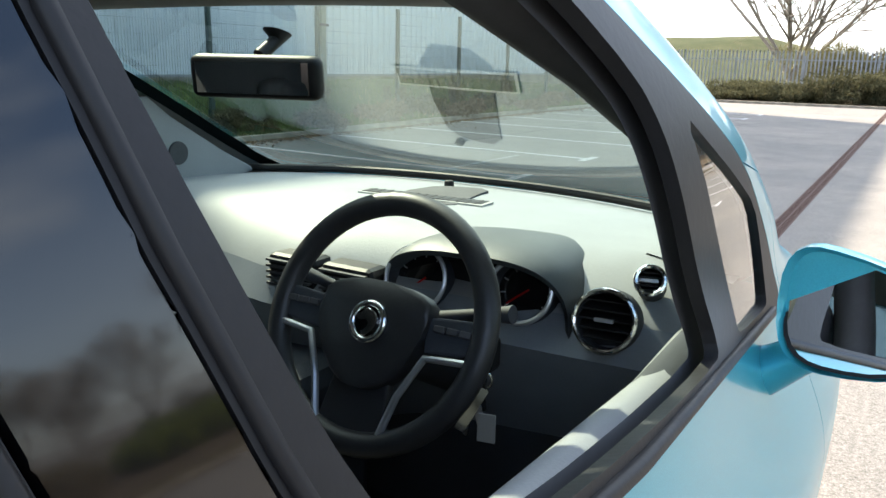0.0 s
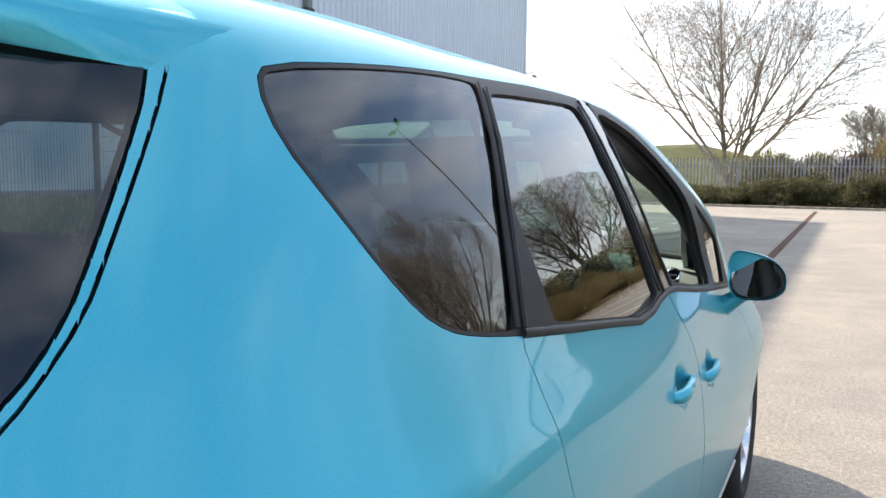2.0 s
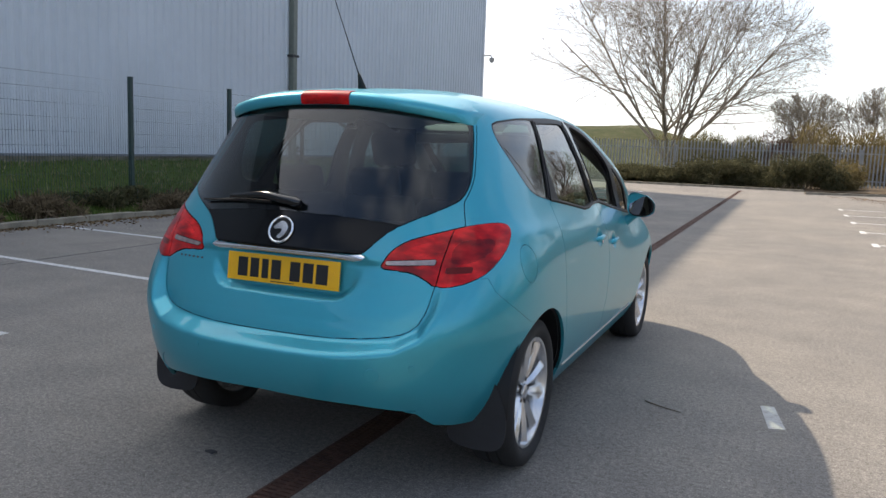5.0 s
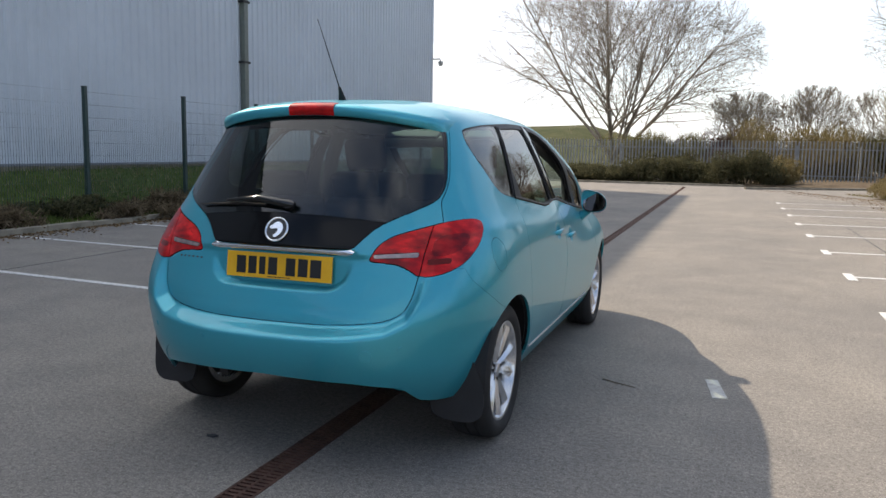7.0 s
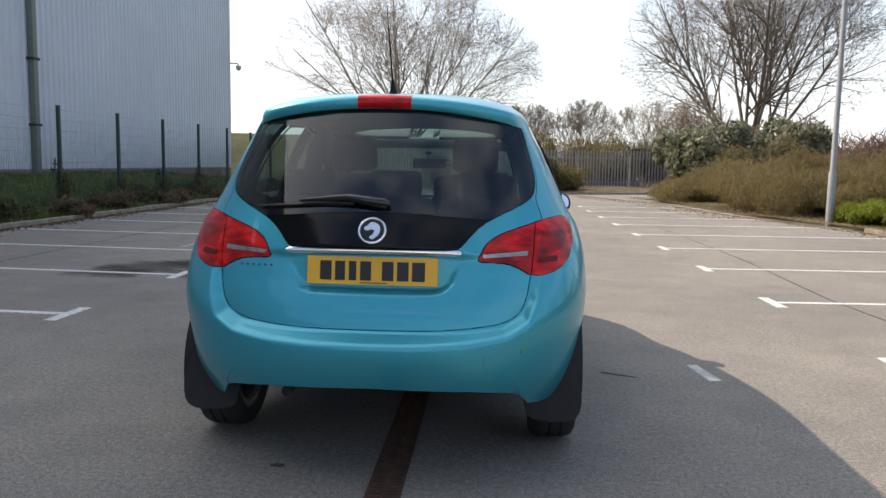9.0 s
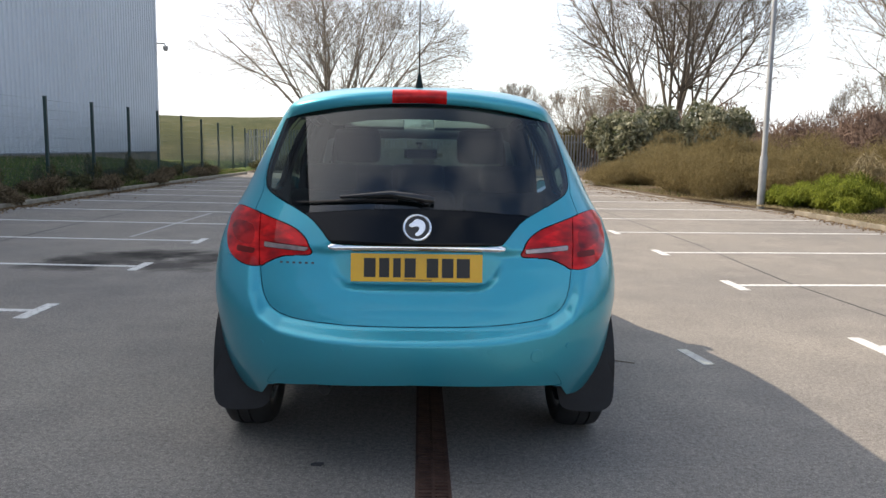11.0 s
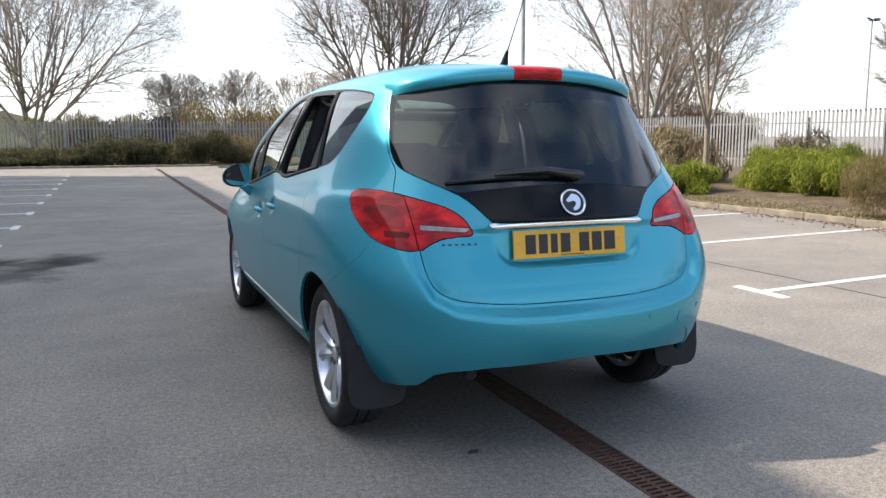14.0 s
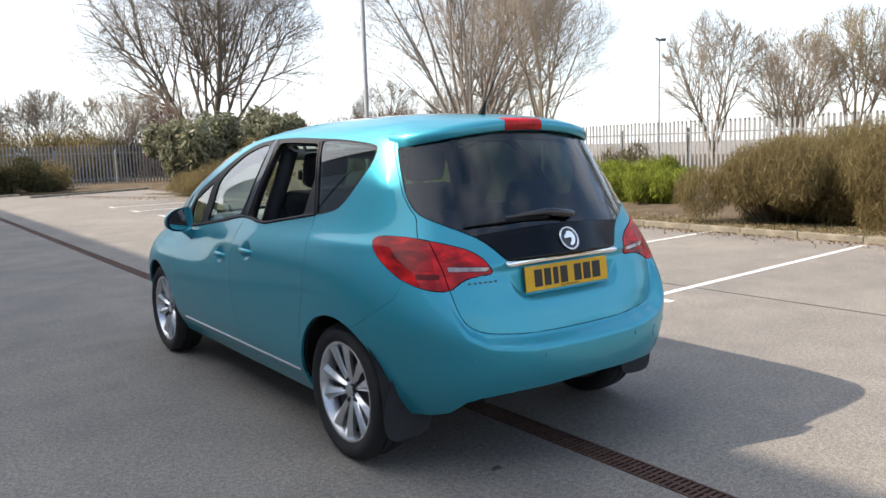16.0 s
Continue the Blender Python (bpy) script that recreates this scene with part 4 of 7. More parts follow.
def panel(name, label, mat, parent, gap=0.0018, sink=0.0, rim=0.014, note="", across="", seal=None):
    """One panel of the skin, drawn in from its neighbours by a gap and turned in at its border."""
    pick = CF[C_LABEL == label]
    used, inv = np.unique(pick, return_inverse=True)
    f = inv.reshape(-1, 3)
    v = CV[used].copy()
    n = CN[used].copy()
    edge = {}
    for i, q in enumerate(f):
        for k in range(3):
            a, b = int(q[k]), int(q[(k + 1) % 3])
            if a != b:
                key = (min(a, b), max(a, b))
                edge[key] = None if key in edge else (a, b)
    rims = [e for e in edge.values() if e]
    ring = sorted({i for e in rims for i in e})
    out = np.zeros_like(v)
    for a, b in rims:
        o = np.cross(v[b] - v[a], n[a] + n[b])
        out[a] += o
        out[b] += o
    out = out[ring]
    out /= np.maximum(np.linalg.norm(out, axis=1, keepdims=True), 1e-9)
    slot = {i: k for k, i in enumerate(ring)}
    ea, eb = np.array([slot[a] for a, b in rims], int), np.array([slot[b] for a, b in rims], int)
    for _ in range(40):
        add = out.copy()
        np.add.at(add, ea, out[eb])
        np.add.at(add, eb, out[ea])
        out = add / np.maximum(np.linalg.norm(add, axis=1, keepdims=True), 1e-9)
    lips = [v[ring] - n[ring] * seal[0] + out * k for k in (-seal[1], seal[2])] if seal else None
    if across:
        n = even_normals(v, across)
    if gap and len(ring):
        v[ring] -= gap * out
    v -= n * sink
    faces = [tuple(dict.fromkeys(int(i) for i in q)) for q in f]
    faces = [q for q in faces if len(q) > 2]
    if rim:
        at = {i: len(v) + k for k, i in enumerate(ring)}
        at2 = {i: len(v) + len(ring) + k for k, i in enumerate(ring)}
        v = np.concatenate([v, v[ring], v[ring] - n[ring] * rim])
        n = np.concatenate([n, out, out])
        faces += [(at[b], at[a], at2[a], at2[b]) for a, b in rims]
    me = bpy.data.meshes.new(name)
    me.from_pydata(v.tolist(), [], faces)
    me.polygons.foreach_set("use_smooth", [True] * len(me.polygons))
    me.materials.append(mat)
    me.update()
    me.normals_split_custom_set_from_vertices(n.tolist())
    ob = new(name, me)
    ob.parent = parent
    # near-black strip as painted shade in the gap; round the windscreen, its dark border
    if seal:
        m = len(ring)
        mesh_object("dark_gap_strip", np.concatenate(lips).tolist(), [(slot[a], slot[b], m + slot[b], m + slot[a]) for a, b in rims], SEAM, ob)
    return tagged(ob, note)


car = thing("car", "turquoise five-door family car parked astride a drain channel", "car")
panel("body_shell", "body", PAINT, car, 0.0007)
panel("bumper", "bumper", PAINT, car, 0.0007)
panel("bumper_insert", "bumper_low", PAINT, car, 0.0, 0.003, 0.012)
gate = panel("tailgate", "gate", PAINT, car, 0.0032, seal=GAP)
panel("rear_window", "gate_pane", GLASS_REAR, gate, 0.0008, 0.0, 0.004, "dark tinted rear window", "tail")
panel("tailgate_panel", "gate_black", BLACK_PANEL, gate, 0.0008, 0.0, 0.006, "gloss black panel under the rear window")
panel("bonnet", "bonnet", PAINT, car, seal=GAP)
panel("windscreen", "screen", GLASS_SCREEN, car, 0.0005, 0.0, 0.0, "clear windscreen", seal=(0.0165, 0.030, 0.034))
panel("roof_glass", "roof_glass", BLACK_GLOSS, car, 0.001, 0.0, 0.004, "dark glass roof panel")
panel("fuel_flap", "fuel_flap", PAINT, car, 0.0015, seal=GAP)
for tag, where in (("r", "driver's"), ("l", "passenger's")):
    df = panel("front_door", "door_front_" + tag, PAINT, car, seal=GAP)
    dr = panel("rear_door", "door_rear_" + tag, PAINT, car, seal=GAP)
    panel("sill", "sill_" + tag, PAINT, car)
    if tag == "l":
        panel("window_pane", "glass_front_" + tag, GLASS_CLEAR, df, 0.0, 0.006, 0.0, "closed clear side window", "side")
    else:
        panel("window_pane", "glass_rear_" + tag, GLASS_DARK, dr, 0.0, 0.006, 0.0, "closed dark tinted side window", "side")
    panel("pillar_cover", "pillar_" + tag, BLACK_GLOSS, car, 0.002, -0.001, 0.012, "gloss black pillar cover", "side")
    panel("window_surround", "trim_" + tag, BLACK_TRIM, car, 0.0006, 0.0, 0.014, "black window surround and pillars")
    panel("quarter_light", "glass_light_" + tag, GLASS_CLEAR, df, 0.0, 0.006, 0.0, "small clear window before the mirror", "side")
    panel("quarter_window", "glass_quarter_" + tag, GLASS_DARK, car, 0.0, 0.003, 0.0, "dark tinted rear side window", "side")
# ---- the car: lamps, trim and fittings ----
def on_tail(x, z, lift=0.0):
    """A point on the tail, lifted off it, and the normal there."""
    loc, _, _, _ = C_TREE.ray_cast(Vector((x, -1.0, z)), Vector((0, 1, 0)))
    n = Vector(surf_normal(loc))
    return loc + n * lift, n


def on_side(y, z, side, lift=0.0):
    loc, _, _, _ = C_TREE.ray_cast(Vector((side * 2.0, y, z)), Vector((-side, 0, 0)))
    n = Vector(surf_normal(loc))
    return loc + n * lift, n


def on_top(x, y, lift=0.0):
    loc, _, _, _ = C_TREE.ray_cast(Vector((x, y, 3.0)), Vector((0, 0, -1)))
    n = Vector(surf_normal(loc))
    return loc + n * lift, n


def stand_on(p, n, up=(0, 0, 1)):
    """A frame at p: z along n, y as far up as it goes."""
    n = Vector(n).normalized()
    x = Vector(up).cross(n).normalized()
    y = n.cross(x)
    return Matrix(((x.x, y.x, n.x, p.x), (x.y, y.y, n.y, p.y), (x.z, y.z, n.z, p.z), (0, 0, 0, 1)))


def disc_bm(r, h, m, steps=28, bevel=0.0):
    return prism_bm([(r * math.cos(2 * math.pi * k / steps), r * math.sin(2 * math.pi * k / steps)) for k in range(steps)], h, m, bevel)


def ring_bm(r, t, m, steps=36, sides=8):
    return lathe_bm([(t * math.sin(2 * math.pi * k / sides), r + t * math.cos(2 * math.pi * k / sides)) for k in range(sides)], steps, "Z", True, m)


for tag in "rl":
    outer = panel("tail_lamp", "lamp_" + tag, LENS, car, 0.0022, -0.002, 0.012, "red tail lamp", seal=GAP)
    panel("lamp_segment", "band_" + tag, LENS_DARK, outer, -0.0018, -0.0023, 0.0, "dark amber segment")
    inner = panel("gate_lamp", "gate_lamp_" + tag, LENS, gate, 0.0022, -0.002, 0.012, "red lamp on the tailgate", seal=GAP)
    panel("lamp_core", "core_" + tag, LENS_CORE, outer, -0.0018, -0.0022, 0.0, "deep red lamp core")
    panel("lamp_core", "gate_core_" + tag, LENS_BRIGHT, inner, -0.0018, -0.0022, 0.0, "bright red lamp core")
    panel("reversing_lamp", "rev_" + tag, LENS_CLEAR, inner, 0.0006, -0.003, 0.004, "clear reversing lamp")


def build_chrome_strip():
    bm = bmesh.new()
    rings = []
    for x in np.linspace(-0.352, 0.352, 45):
        fade = min(1.0, (0.352 - abs(x)) / 0.012 + 0.35)
        p, n = on_tail(float(x), 0.917)
        up = Vector((0, 0, 1)) - n * n.z
        up.normalize()
        h, d = 0.0125 * fade, 0.016
        rings.append([bm.verts.new(p + up * a * h + n * b) for a, b in ((-1.1, -0.004), (-1.0, d * 0.8), (-0.4, d), (0.6, d * 0.75), (1.1, 0.002))])
    for a, b in zip(rings, rings[1:]):
        for k in range(4):
            bm.faces.new((a[k], a[k + 1], b[k + 1], b[k]))
    bm.faces.new(rings[0])
    bm.faces.new(rings[-1][::-1])
    part("chrome_strip", bm, CHROME, gate, "polished chrome strip", True, 60)


build_chrome_strip()


def build_plate():
    m = stand_on(Vector((0, 0.178, 0.840)), Vector((0, -0.994, 0.11)))
    plate = part("number_plate", prism_bm([(-0.26, -0.0555), (0.26, -0.0555), (0.26, 0.0555), (-0.26, 0.0555)], 0.007, m, 0.002), PLATE_YELLOW, gate, "yellow number plate")
    xs = [-0.185, -0.128, -0.078, -0.026, 0.062, 0.122, 0.184]
    ws = [0.046, 0.040, 0.030, 0.044, 0.046, 0.046, 0.052]
    for x, w in zip(xs, ws):
        part("plate_bar", prism_bm([(x - w / 2, -0.038), (x + w / 2, -0.038), (x + w / 2, 0.038), (x - w / 2, 0.038)], 0.0085, m), INK, plate, "dark bar")
    part("maker_bar", prism_bm([(-0.05, -0.049), (0.06, -0.049), (0.06, -0.0455), (-0.05, -0.0455)], 0.0078, m), INK, plate, "thin dark bar")
    for x in (-0.235, 0.235):
        part("plate_screw", disc_bm(0.006, 0.010, m @ pose(x, 0.008, 0), 12), PLATE_YELLOW, plate)


build_plate()


def build_badge(m, r, parent, label):
    b = part("badge", disc_bm(r, 0.005, m, 32), BLACK_GLOSS, parent, label)
    part("badge_ring", ring_bm(r - 0.005, 0.0055, m @ pose(0, 0, 0.004)), CHROME, b, "", True, 60)
    curve = [(-0.10, 0.62), (0.35, 0.52), (0.58, 0.22), (0.55, -0.15), (0.36, -0.48), (-0.02, -0.70), (-0.20, -0.50), (0.10, -0.30), (0.20, 0.02), (-0.06, 0.08), (-0.42, -0.05), (-0.62, 0.16), (-0.30, 0.36)]
    part("badge_shape", prism_bm([(x * r, y * r) for x, y in rounded(curve, 2)], 0.010, m, 0.001), CHROME, b)
    return b


p, n = on_tail(0.0, 1.0)
build_badge(stand_on(p, n), 0.057, gate, "round chrome badge")
for k, x in enumerate(np.linspace(-0.538, -0.412, 6)):
    p, n = on_tail(float(x), 0.852)
    part("letter_bar", prism_bm([(-0.0055, -0.004), (0.0055, -0.004), (0.0055, 0.004), (-0.0055, 0.004)], 0.0012, stand_on(p, n)), PLASTIC_GREY, gate, "small grey letter bar")


def build_wiper():
    a, n = on_tail(0.035, 1.098, 0.022)
    b, _ = on_tail(-0.10, 1.112, 0.034)
    c, _ = on_tail(-0.30, 1.100, 0.026)
    d, _ = on_tail(-0.49, 1.078, 0.012)
    arm = part("rear_wiper", tube_bm([a + Vector((0.03, 0, -0.002)), a, b, c], [0.012, 0.020, 0.016, 0.007], 10), BLACK_GLOSS, gate, "black rear wiper", True, 60)
    e, _ = on_tail(-0.08, 1.096, 0.012)
    f, _ = on_tail(-0.28, 1.092, 0.012)
    part("blade", tube_bm([e, f, d], [0.006, 0.007, 0.004], 6), BLACK_TRIM, arm)
    q, n = on_tail(0.035, 1.098)
    part("pivot_cap", disc_bm(0.022, 0.03, stand_on(q, n), 20, 0.006), BLACK_GLOSS, arm, "", True)


build_wiper()


def spoiler_ring(x):
    """Points round the spoiler at x: from the roof over the lip and back under it to the glass."""
    s = abs(x) / 0.596
    ze = 1.551 - 0.195 * x * x
    g, _ = on_tail(x, ze - 0.055)
    f = min(1.0, max(0.0, (s - 0.7) / 0.3))
    f = f * f * (3 - 2 * f)
    t, _ = on_top(x * (0.985 + 0.015 * f), g.y + 0.20)
    u, _ = on_top(x * (0.985 + 0.013 * f), g.y + 0.09)
    pts = [Vector((x, t.y, t.z + 0.001)), Vector((x, g.y + 0.09, 0.5 * (t.z + ze) + 0.004)).lerp(Vector((x, g.y + 0.09, u.z + 0.002)), f), Vector((x, g.y + 0.012, ze + 0.001)), Vector((x, g.y - 0.014, ze - 0.006)),
           Vector((x, g.y - 0.024, ze - 0.022)), Vector((x, g.y - 0.020, ze - 0.050)), Vector((x, g.y - 0.012, ze - 0.056)), Vector((x, g.y + 0.006, ze - 0.052))]
    e = min(1.0, max(0.0, (s - 0.92) / 0.08))
    e = e * e * (3 - 2 * e)
    out = [p - Vector((0, 0, 0.005 * e)) for p in pts[:2]]
    for p in pts[2:]:
        q, _, _, _ = C_TREE.ray_cast(Vector((x, -1.0, p.z)), Vector((0, 1, 0)))
        out.append(p if q is None else p.lerp(q + Vector((0, 0.003, 0)), e))
    return out


def build_spoiler(x0, x1, name, mat, label, grow=0.0, parent=None):
    bm = bmesh.new()
    rings = []
    for x in np.linspace(x0, x1, max(4, int(abs(x1 - x0) / 0.025))):
        r = [Vector(q) for q in spoiler_ring(float(x))]
        if grow:
            r = [r[1].lerp(r[2], 0.8), r[2], r[3], r[4], r[5], r[6]]
            r = [q + Vector((0, -grow, grow * 0.5)) for q in r]
        rings.append([bm.verts.new(q) for q in r])
    for a, b in zip(rings, rings[1:]):
        for k in range(len(a) - 1):
            bm.faces.new((a[k], b[k], b[k + 1], a[k + 1]))
    bm.faces.new(rings[0])
    bm.faces.new(rings[-1][::-1])
    return part(name, bm, mat, parent or gate, label, True, 50)


spoiler = build_spoiler(-0.596, 0.596, "roof_spoiler", PAINT, "")
build_spoiler(-0.112, 0.117, "high_brake_lamp", LENS, "red brake lamp in the spoiler", 0.004, spoiler)

p, n = on_top(0.0, 0.765)
aerial = part("aerial", tube_bm([p - n * 0.003, p + Vector((0, -0.018, 0.035)), p + Vector((0, -0.032, 0.06))], [0.020, 0.011, 0.006], 12), BLACK_TRIM, car, "black roof aerial", True)
part("rod", tube_bm([p + Vector((0, -0.03, 0.055)), p + Vector((0, -0.23, 0.33)), p + Vector((0, -0.245, 0.345))], [0.0035, 0.0018, 0.0022], 6), BLACK_TRIM, aerial)

# parking sensors and the towing-eye cover
for x, z in ((0.285, 0.545), (-0.285, 0.545), (0.60, 0.55), (-0.60, 0.55)):
    p, n = on_tail(x, z)
    part("parking_sensor", disc_bm(0.0115, 0.003, stand_on(p, n), 18, 0.001), PAINT, car)
p, n = on_tail(0.47, 0.52)
part("towing_eye_cover", disc_bm(0.027, 0.0025, stand_on(p, n), 26, 0.0015), PAINT, car)


def build_handle(y, z, side, tag):
    p, n = on_side(y, z, side)
    a, _ = on_side(y - 0.072, z + 0.006, side)
    b, _ = on_side(y + 0.072, z - 0.006, side)
    m = stand_on((a + b) / 2, n)
    t = (m.inverted() @ b).x
    grip = bmesh.new()
    add_tube(grip, [Vector(q) for q in ((-t * 1.06, 0, -0.004), (-t, 0, 0.012), (-t * 0.6, 0.001, 0.022), (t * 0.6, 0.001, 0.022), (t, 0, 0.012), (t * 1.06, 0, -0.004))], [0.012, 0.0135, 0.014, 0.014, 0.0135, 0.012], 12)
    bmesh.ops.transform(grip, matrix=m @ Matrix.Diagonal((1, 1.0, 0.75, 1)), verts=grip.verts)
    handle = part("door_handle", grip, PAINT, tag, "", True, 60)
    if side > 0:
        q, k = on_side(y + (0.06 if y < 1.9 else -0.052), z - 0.022, side)
        part("key_barrel", disc_bm(0.008, 0.003, stand_on(q, k), 16, 0.001), SILVER, handle, "small silver lock barrel")


for ob in [o for o in car.children if o.name.startswith(("front_door", "rear_door"))]:
    side = 1 if sum(v.co.x for v in ob.data.vertices) > 0 else -1
    build_handle(*HANDLES[1 if ob.name.startswith("front") else 0], side, ob)


def build_mirror(side):
    def place(co):
        return Vector((side * co[0], co[1], co[2]))
    c = Vector((0.930, 2.755, 1.012))
    bm = bmesh.new()
    rows = []
    for i in range(15):
        f = i / 14
        a = f * math.pi * 0.5
        row = []
        for k in range(28):
            b = 2 * math.pi * k / 28
            cx, cz = math.cos(b), math.sin(b)
            sx = math.copysign(abs(cx) ** 0.72, cx) * 0.087
            sz = math.copysign(abs(cz) ** 0.72, cz) * (0.074 - 0.021 * cx) - 0.012 * cx
            shrink = math.cos(a) ** 0.55 if i < 14 else 0.02
            row.append(bm.verts.new(place((c.x + sx * shrink, c.y - 0.045 + 0.115 * math.sin(a), c.z + sz * shrink))))
        rows.append(row)
    inner = []
    for k in range(28):
        b = 2 * math.pi * k / 28
        cx, cz = math.cos(b), math.sin(b)
        inner.append(bm.verts.new(place((c.x + 0.9 * math.copysign(abs(cx) ** 0.72, cx) * 0.087, c.y - 0.030, c.z + 0.9 * (math.copysign(abs(cz) ** 0.72, cz) * (0.074 - 0.021 * cx) - 0.012 * cx)))))
    for a, b in [(inner, rows[0])] + list(zip(rows, rows[1:])):
        for k in range(28):
            bm.faces.new((a[k], a[(k + 1) % 28], b[(k + 1) % 28], b[k]))
    bm.faces.new(inner)
    body = part("door_mirror", bm, PAINT, car, "turquoise door mirror", True, 50)
    tilt = pose(side * c.x, c.y - 0.035, c.z, 77 if side > 0 else 88, 0, -side * (8 if side > 0 else 14))
    oval = []
    for k in range(28):
        b = 2 * math.pi * k / 28
        cx, cz = math.cos(b), math.sin(b)
        oval.append((side * 0.86 * math.copysign(abs(cx) ** 0.72, cx) * 0.087, 0.86 * (math.copysign(abs(cz) ** 0.72, cz) * (0.074 - 0.021 * cx) - 0.012 * cx)))
    if side < 0:
        oval = oval[::-1]
    part("mirror_surround", prism_bm([(x * 1.08, y * 1.08) for x, y in oval], 0.004, tilt), BLACK_TRIM, body)
    part("mirror_glass", prism_bm(oval, 0.007, tilt), MIRROR, body, "mirror glass")
    foot, n = on_side(2.77, 0.905, side)
    part("mirror_stalk", tube_bm([foot - n * 0.01, foot + Vector((side * 0.035, -0.004, 0.03)), place((0.895, 2.76, 0.955)), place((0.905, 2.765, 0.985))], [0.034, 0.026, 0.026, 0.03], 12), PAINT, body, "", True, 70)


build_mirror(1)
build_mirror(-1)

# belt and drip mouldings along the side windows
for side in (1, -1):
    line = [(2.90, 0.952), (2.6, 0.984), (2.2, 1.032), (1.95, 1.068), (1.86, 1.072), (1.76, 1.066), (1.69, 1.056), (1.58, 1.054), (1.4, 1.079), (1.187, 1.106), (1.065, 1.122)]
    part("belt_moulding", tube_bm([on_side(y, z, side, 0.001)[0] for y, z in rounded([(a, b) for a, b in line], 0)], 0.0075, 6), BLACK_TRIM, car, "black window moulding", True, 80)


    for line in (((1.757, 1.474), (1.753, 1.36), (1.768, 1.235), (1.797, 1.083)), ((1.795, 1.49), (1.777, 1.40), (1.779, 1.30), (1.802, 1.20), (1.832, 1.073)), ((1.858, 1.490), (1.851, 1.40), (1.855, 1.31), (1.868, 1.24), (1.888, 1.17), (1.921, 1.078))):
        part("pillar_strip", tube_bm([on_side(y, z, side, 0.001)[0] for y, z in rounded(list(line), 0)], 0.0042, 6), BLACK_TRIM, car, "black rubber strip along the middle pillar", True, 80)
    for name, line, r in (("window_seal", ((1.266, 1.474), (1.200, 1.383), (1.136, 1.291), (1.052, 1.130)), 0.0045), ("frame_edge", ((1.287, 1.468), (1.222, 1.383), (1.158, 1.291), (1.074, 1.126)), 0.005)):
        part(name, tube_bm([on_side(y, z, side, 0.0015)[0] for y, z in line], r, 6), BLACK_TRIM, car, "black rubber strip beside the rear side window", True, 80)


def build_wheel(x, y, side):
    w = new("wheel")
    w.parent = car
    m = pose(side * x, y, 0.318)
    flip = Matrix.Diagonal((side, 1, 1, 1))
    R, W = 0.318, 0.102
    tyre = [(-W * 0.9, 0.240), (-W, 0.262), (-W * 0.98, 0.290), (-W * 0.82, 0.310), (-W * 0.5, R), (-0.02, R + 0.001), (-0.018, R - 0.008), (-0.012, R - 0.008), (-0.010, R + 0.001), (0.028, R + 0.001), (0.030, R - 0.008), (0.036, R - 0.008), (0.038, R + 0.001),
            (W * 0.55, R), (W * 0.84, 0.309), (W * 0.99, 0.288), (W * 1.0, 0.262), (W * 0.9, 0.246), (W * 0.80, 0.234), (-W * 0.8, 0.234)]
    part("tyre", lathe_bm(tyre, 56, "X", True, m @ flip), RUBBER, w, "black tyre", True, 45)
    rim = part("rim", lathe_bm([(W * 0.80, 0.2385), (W * 0.86, 0.235), (W * 0.84, 0.224), (W * 0.55, 0.214), (W * 0.1, 0.202), (-W * 0.8, 0.206), (-W * 0.8, 0.234)], 48, "X", False, m @ flip), ALLOY, w, "silver alloy rim", True, 40)
    for k in range(10):
        a = 2 * math.pi * k / 10 + (0.05 if k % 2 else -0.05)
        turn = m @ flip @ Matrix.Rotation(a, 4, "X")
        bm = bmesh.new()
        rows = []
        for r, half, o in ((0.030, 0.009, 0.050), (0.060, 0.0125, 0.058), (0.095, 0.0175, 0.066), (0.145, 0.023, 0.073), (0.192, 0.032, 0.078), (0.224, 0.041, 0.080)):
            rows.append([bm.verts.new(turn @ Vector(q)) for q in ((o - 0.036, -half * 0.85, r), (o - 0.016, -half, r), (o - 0.010, -half * 0.72, r), (o, 0.18 * half * (1 if k % 2 else -1), r), (o - 0.010, half * 0.72, r), (o - 0.016, half, r), (o - 0.036, half * 0.85, r))])
        for p0, p1 in zip(rows, rows[1:]):
            for i in range(6):
                bm.faces.new((p0[i], p0[i + 1], p1[i + 1], p1[i]))
        part("spoke", bm, ALLOY, rim, "", True, 12)
    part("hub_cap", disc_bm(0.031, 0.012, m @ flip @ pose(0.052, 0, 0, 0, 90, 0), 24, 0.004), ALLOY, rim, "", True)
    for k in range(5):
        a = 2 * math.pi * k / 5
        part("wheel_bolt", disc_bm(0.009, 0.014, m @ flip @ pose(0.045, 0.052 * math.cos(a), 0.052 * math.sin(a), 0, 90, 0), 6), DARK_METAL, rim)
    part("rim_well", lathe_bm([(0.030, 0.0), (0.026, 0.12), (0.018, 0.196), (0.0, 0.20)], 32, "X", False, m @ flip), DARK_METAL, rim, "dark inside of the rim")
    part("brake_disc", disc_bm(0.14, 0.02, m @ flip @ pose(0.0, 0, 0, 0, 90, 0), 32), DARK_METAL, w, "dark brake disc")
    return w


for yy in (0.78, 3.424):
    for side in (1, -1):
        build_wheel(0.760, yy, side)

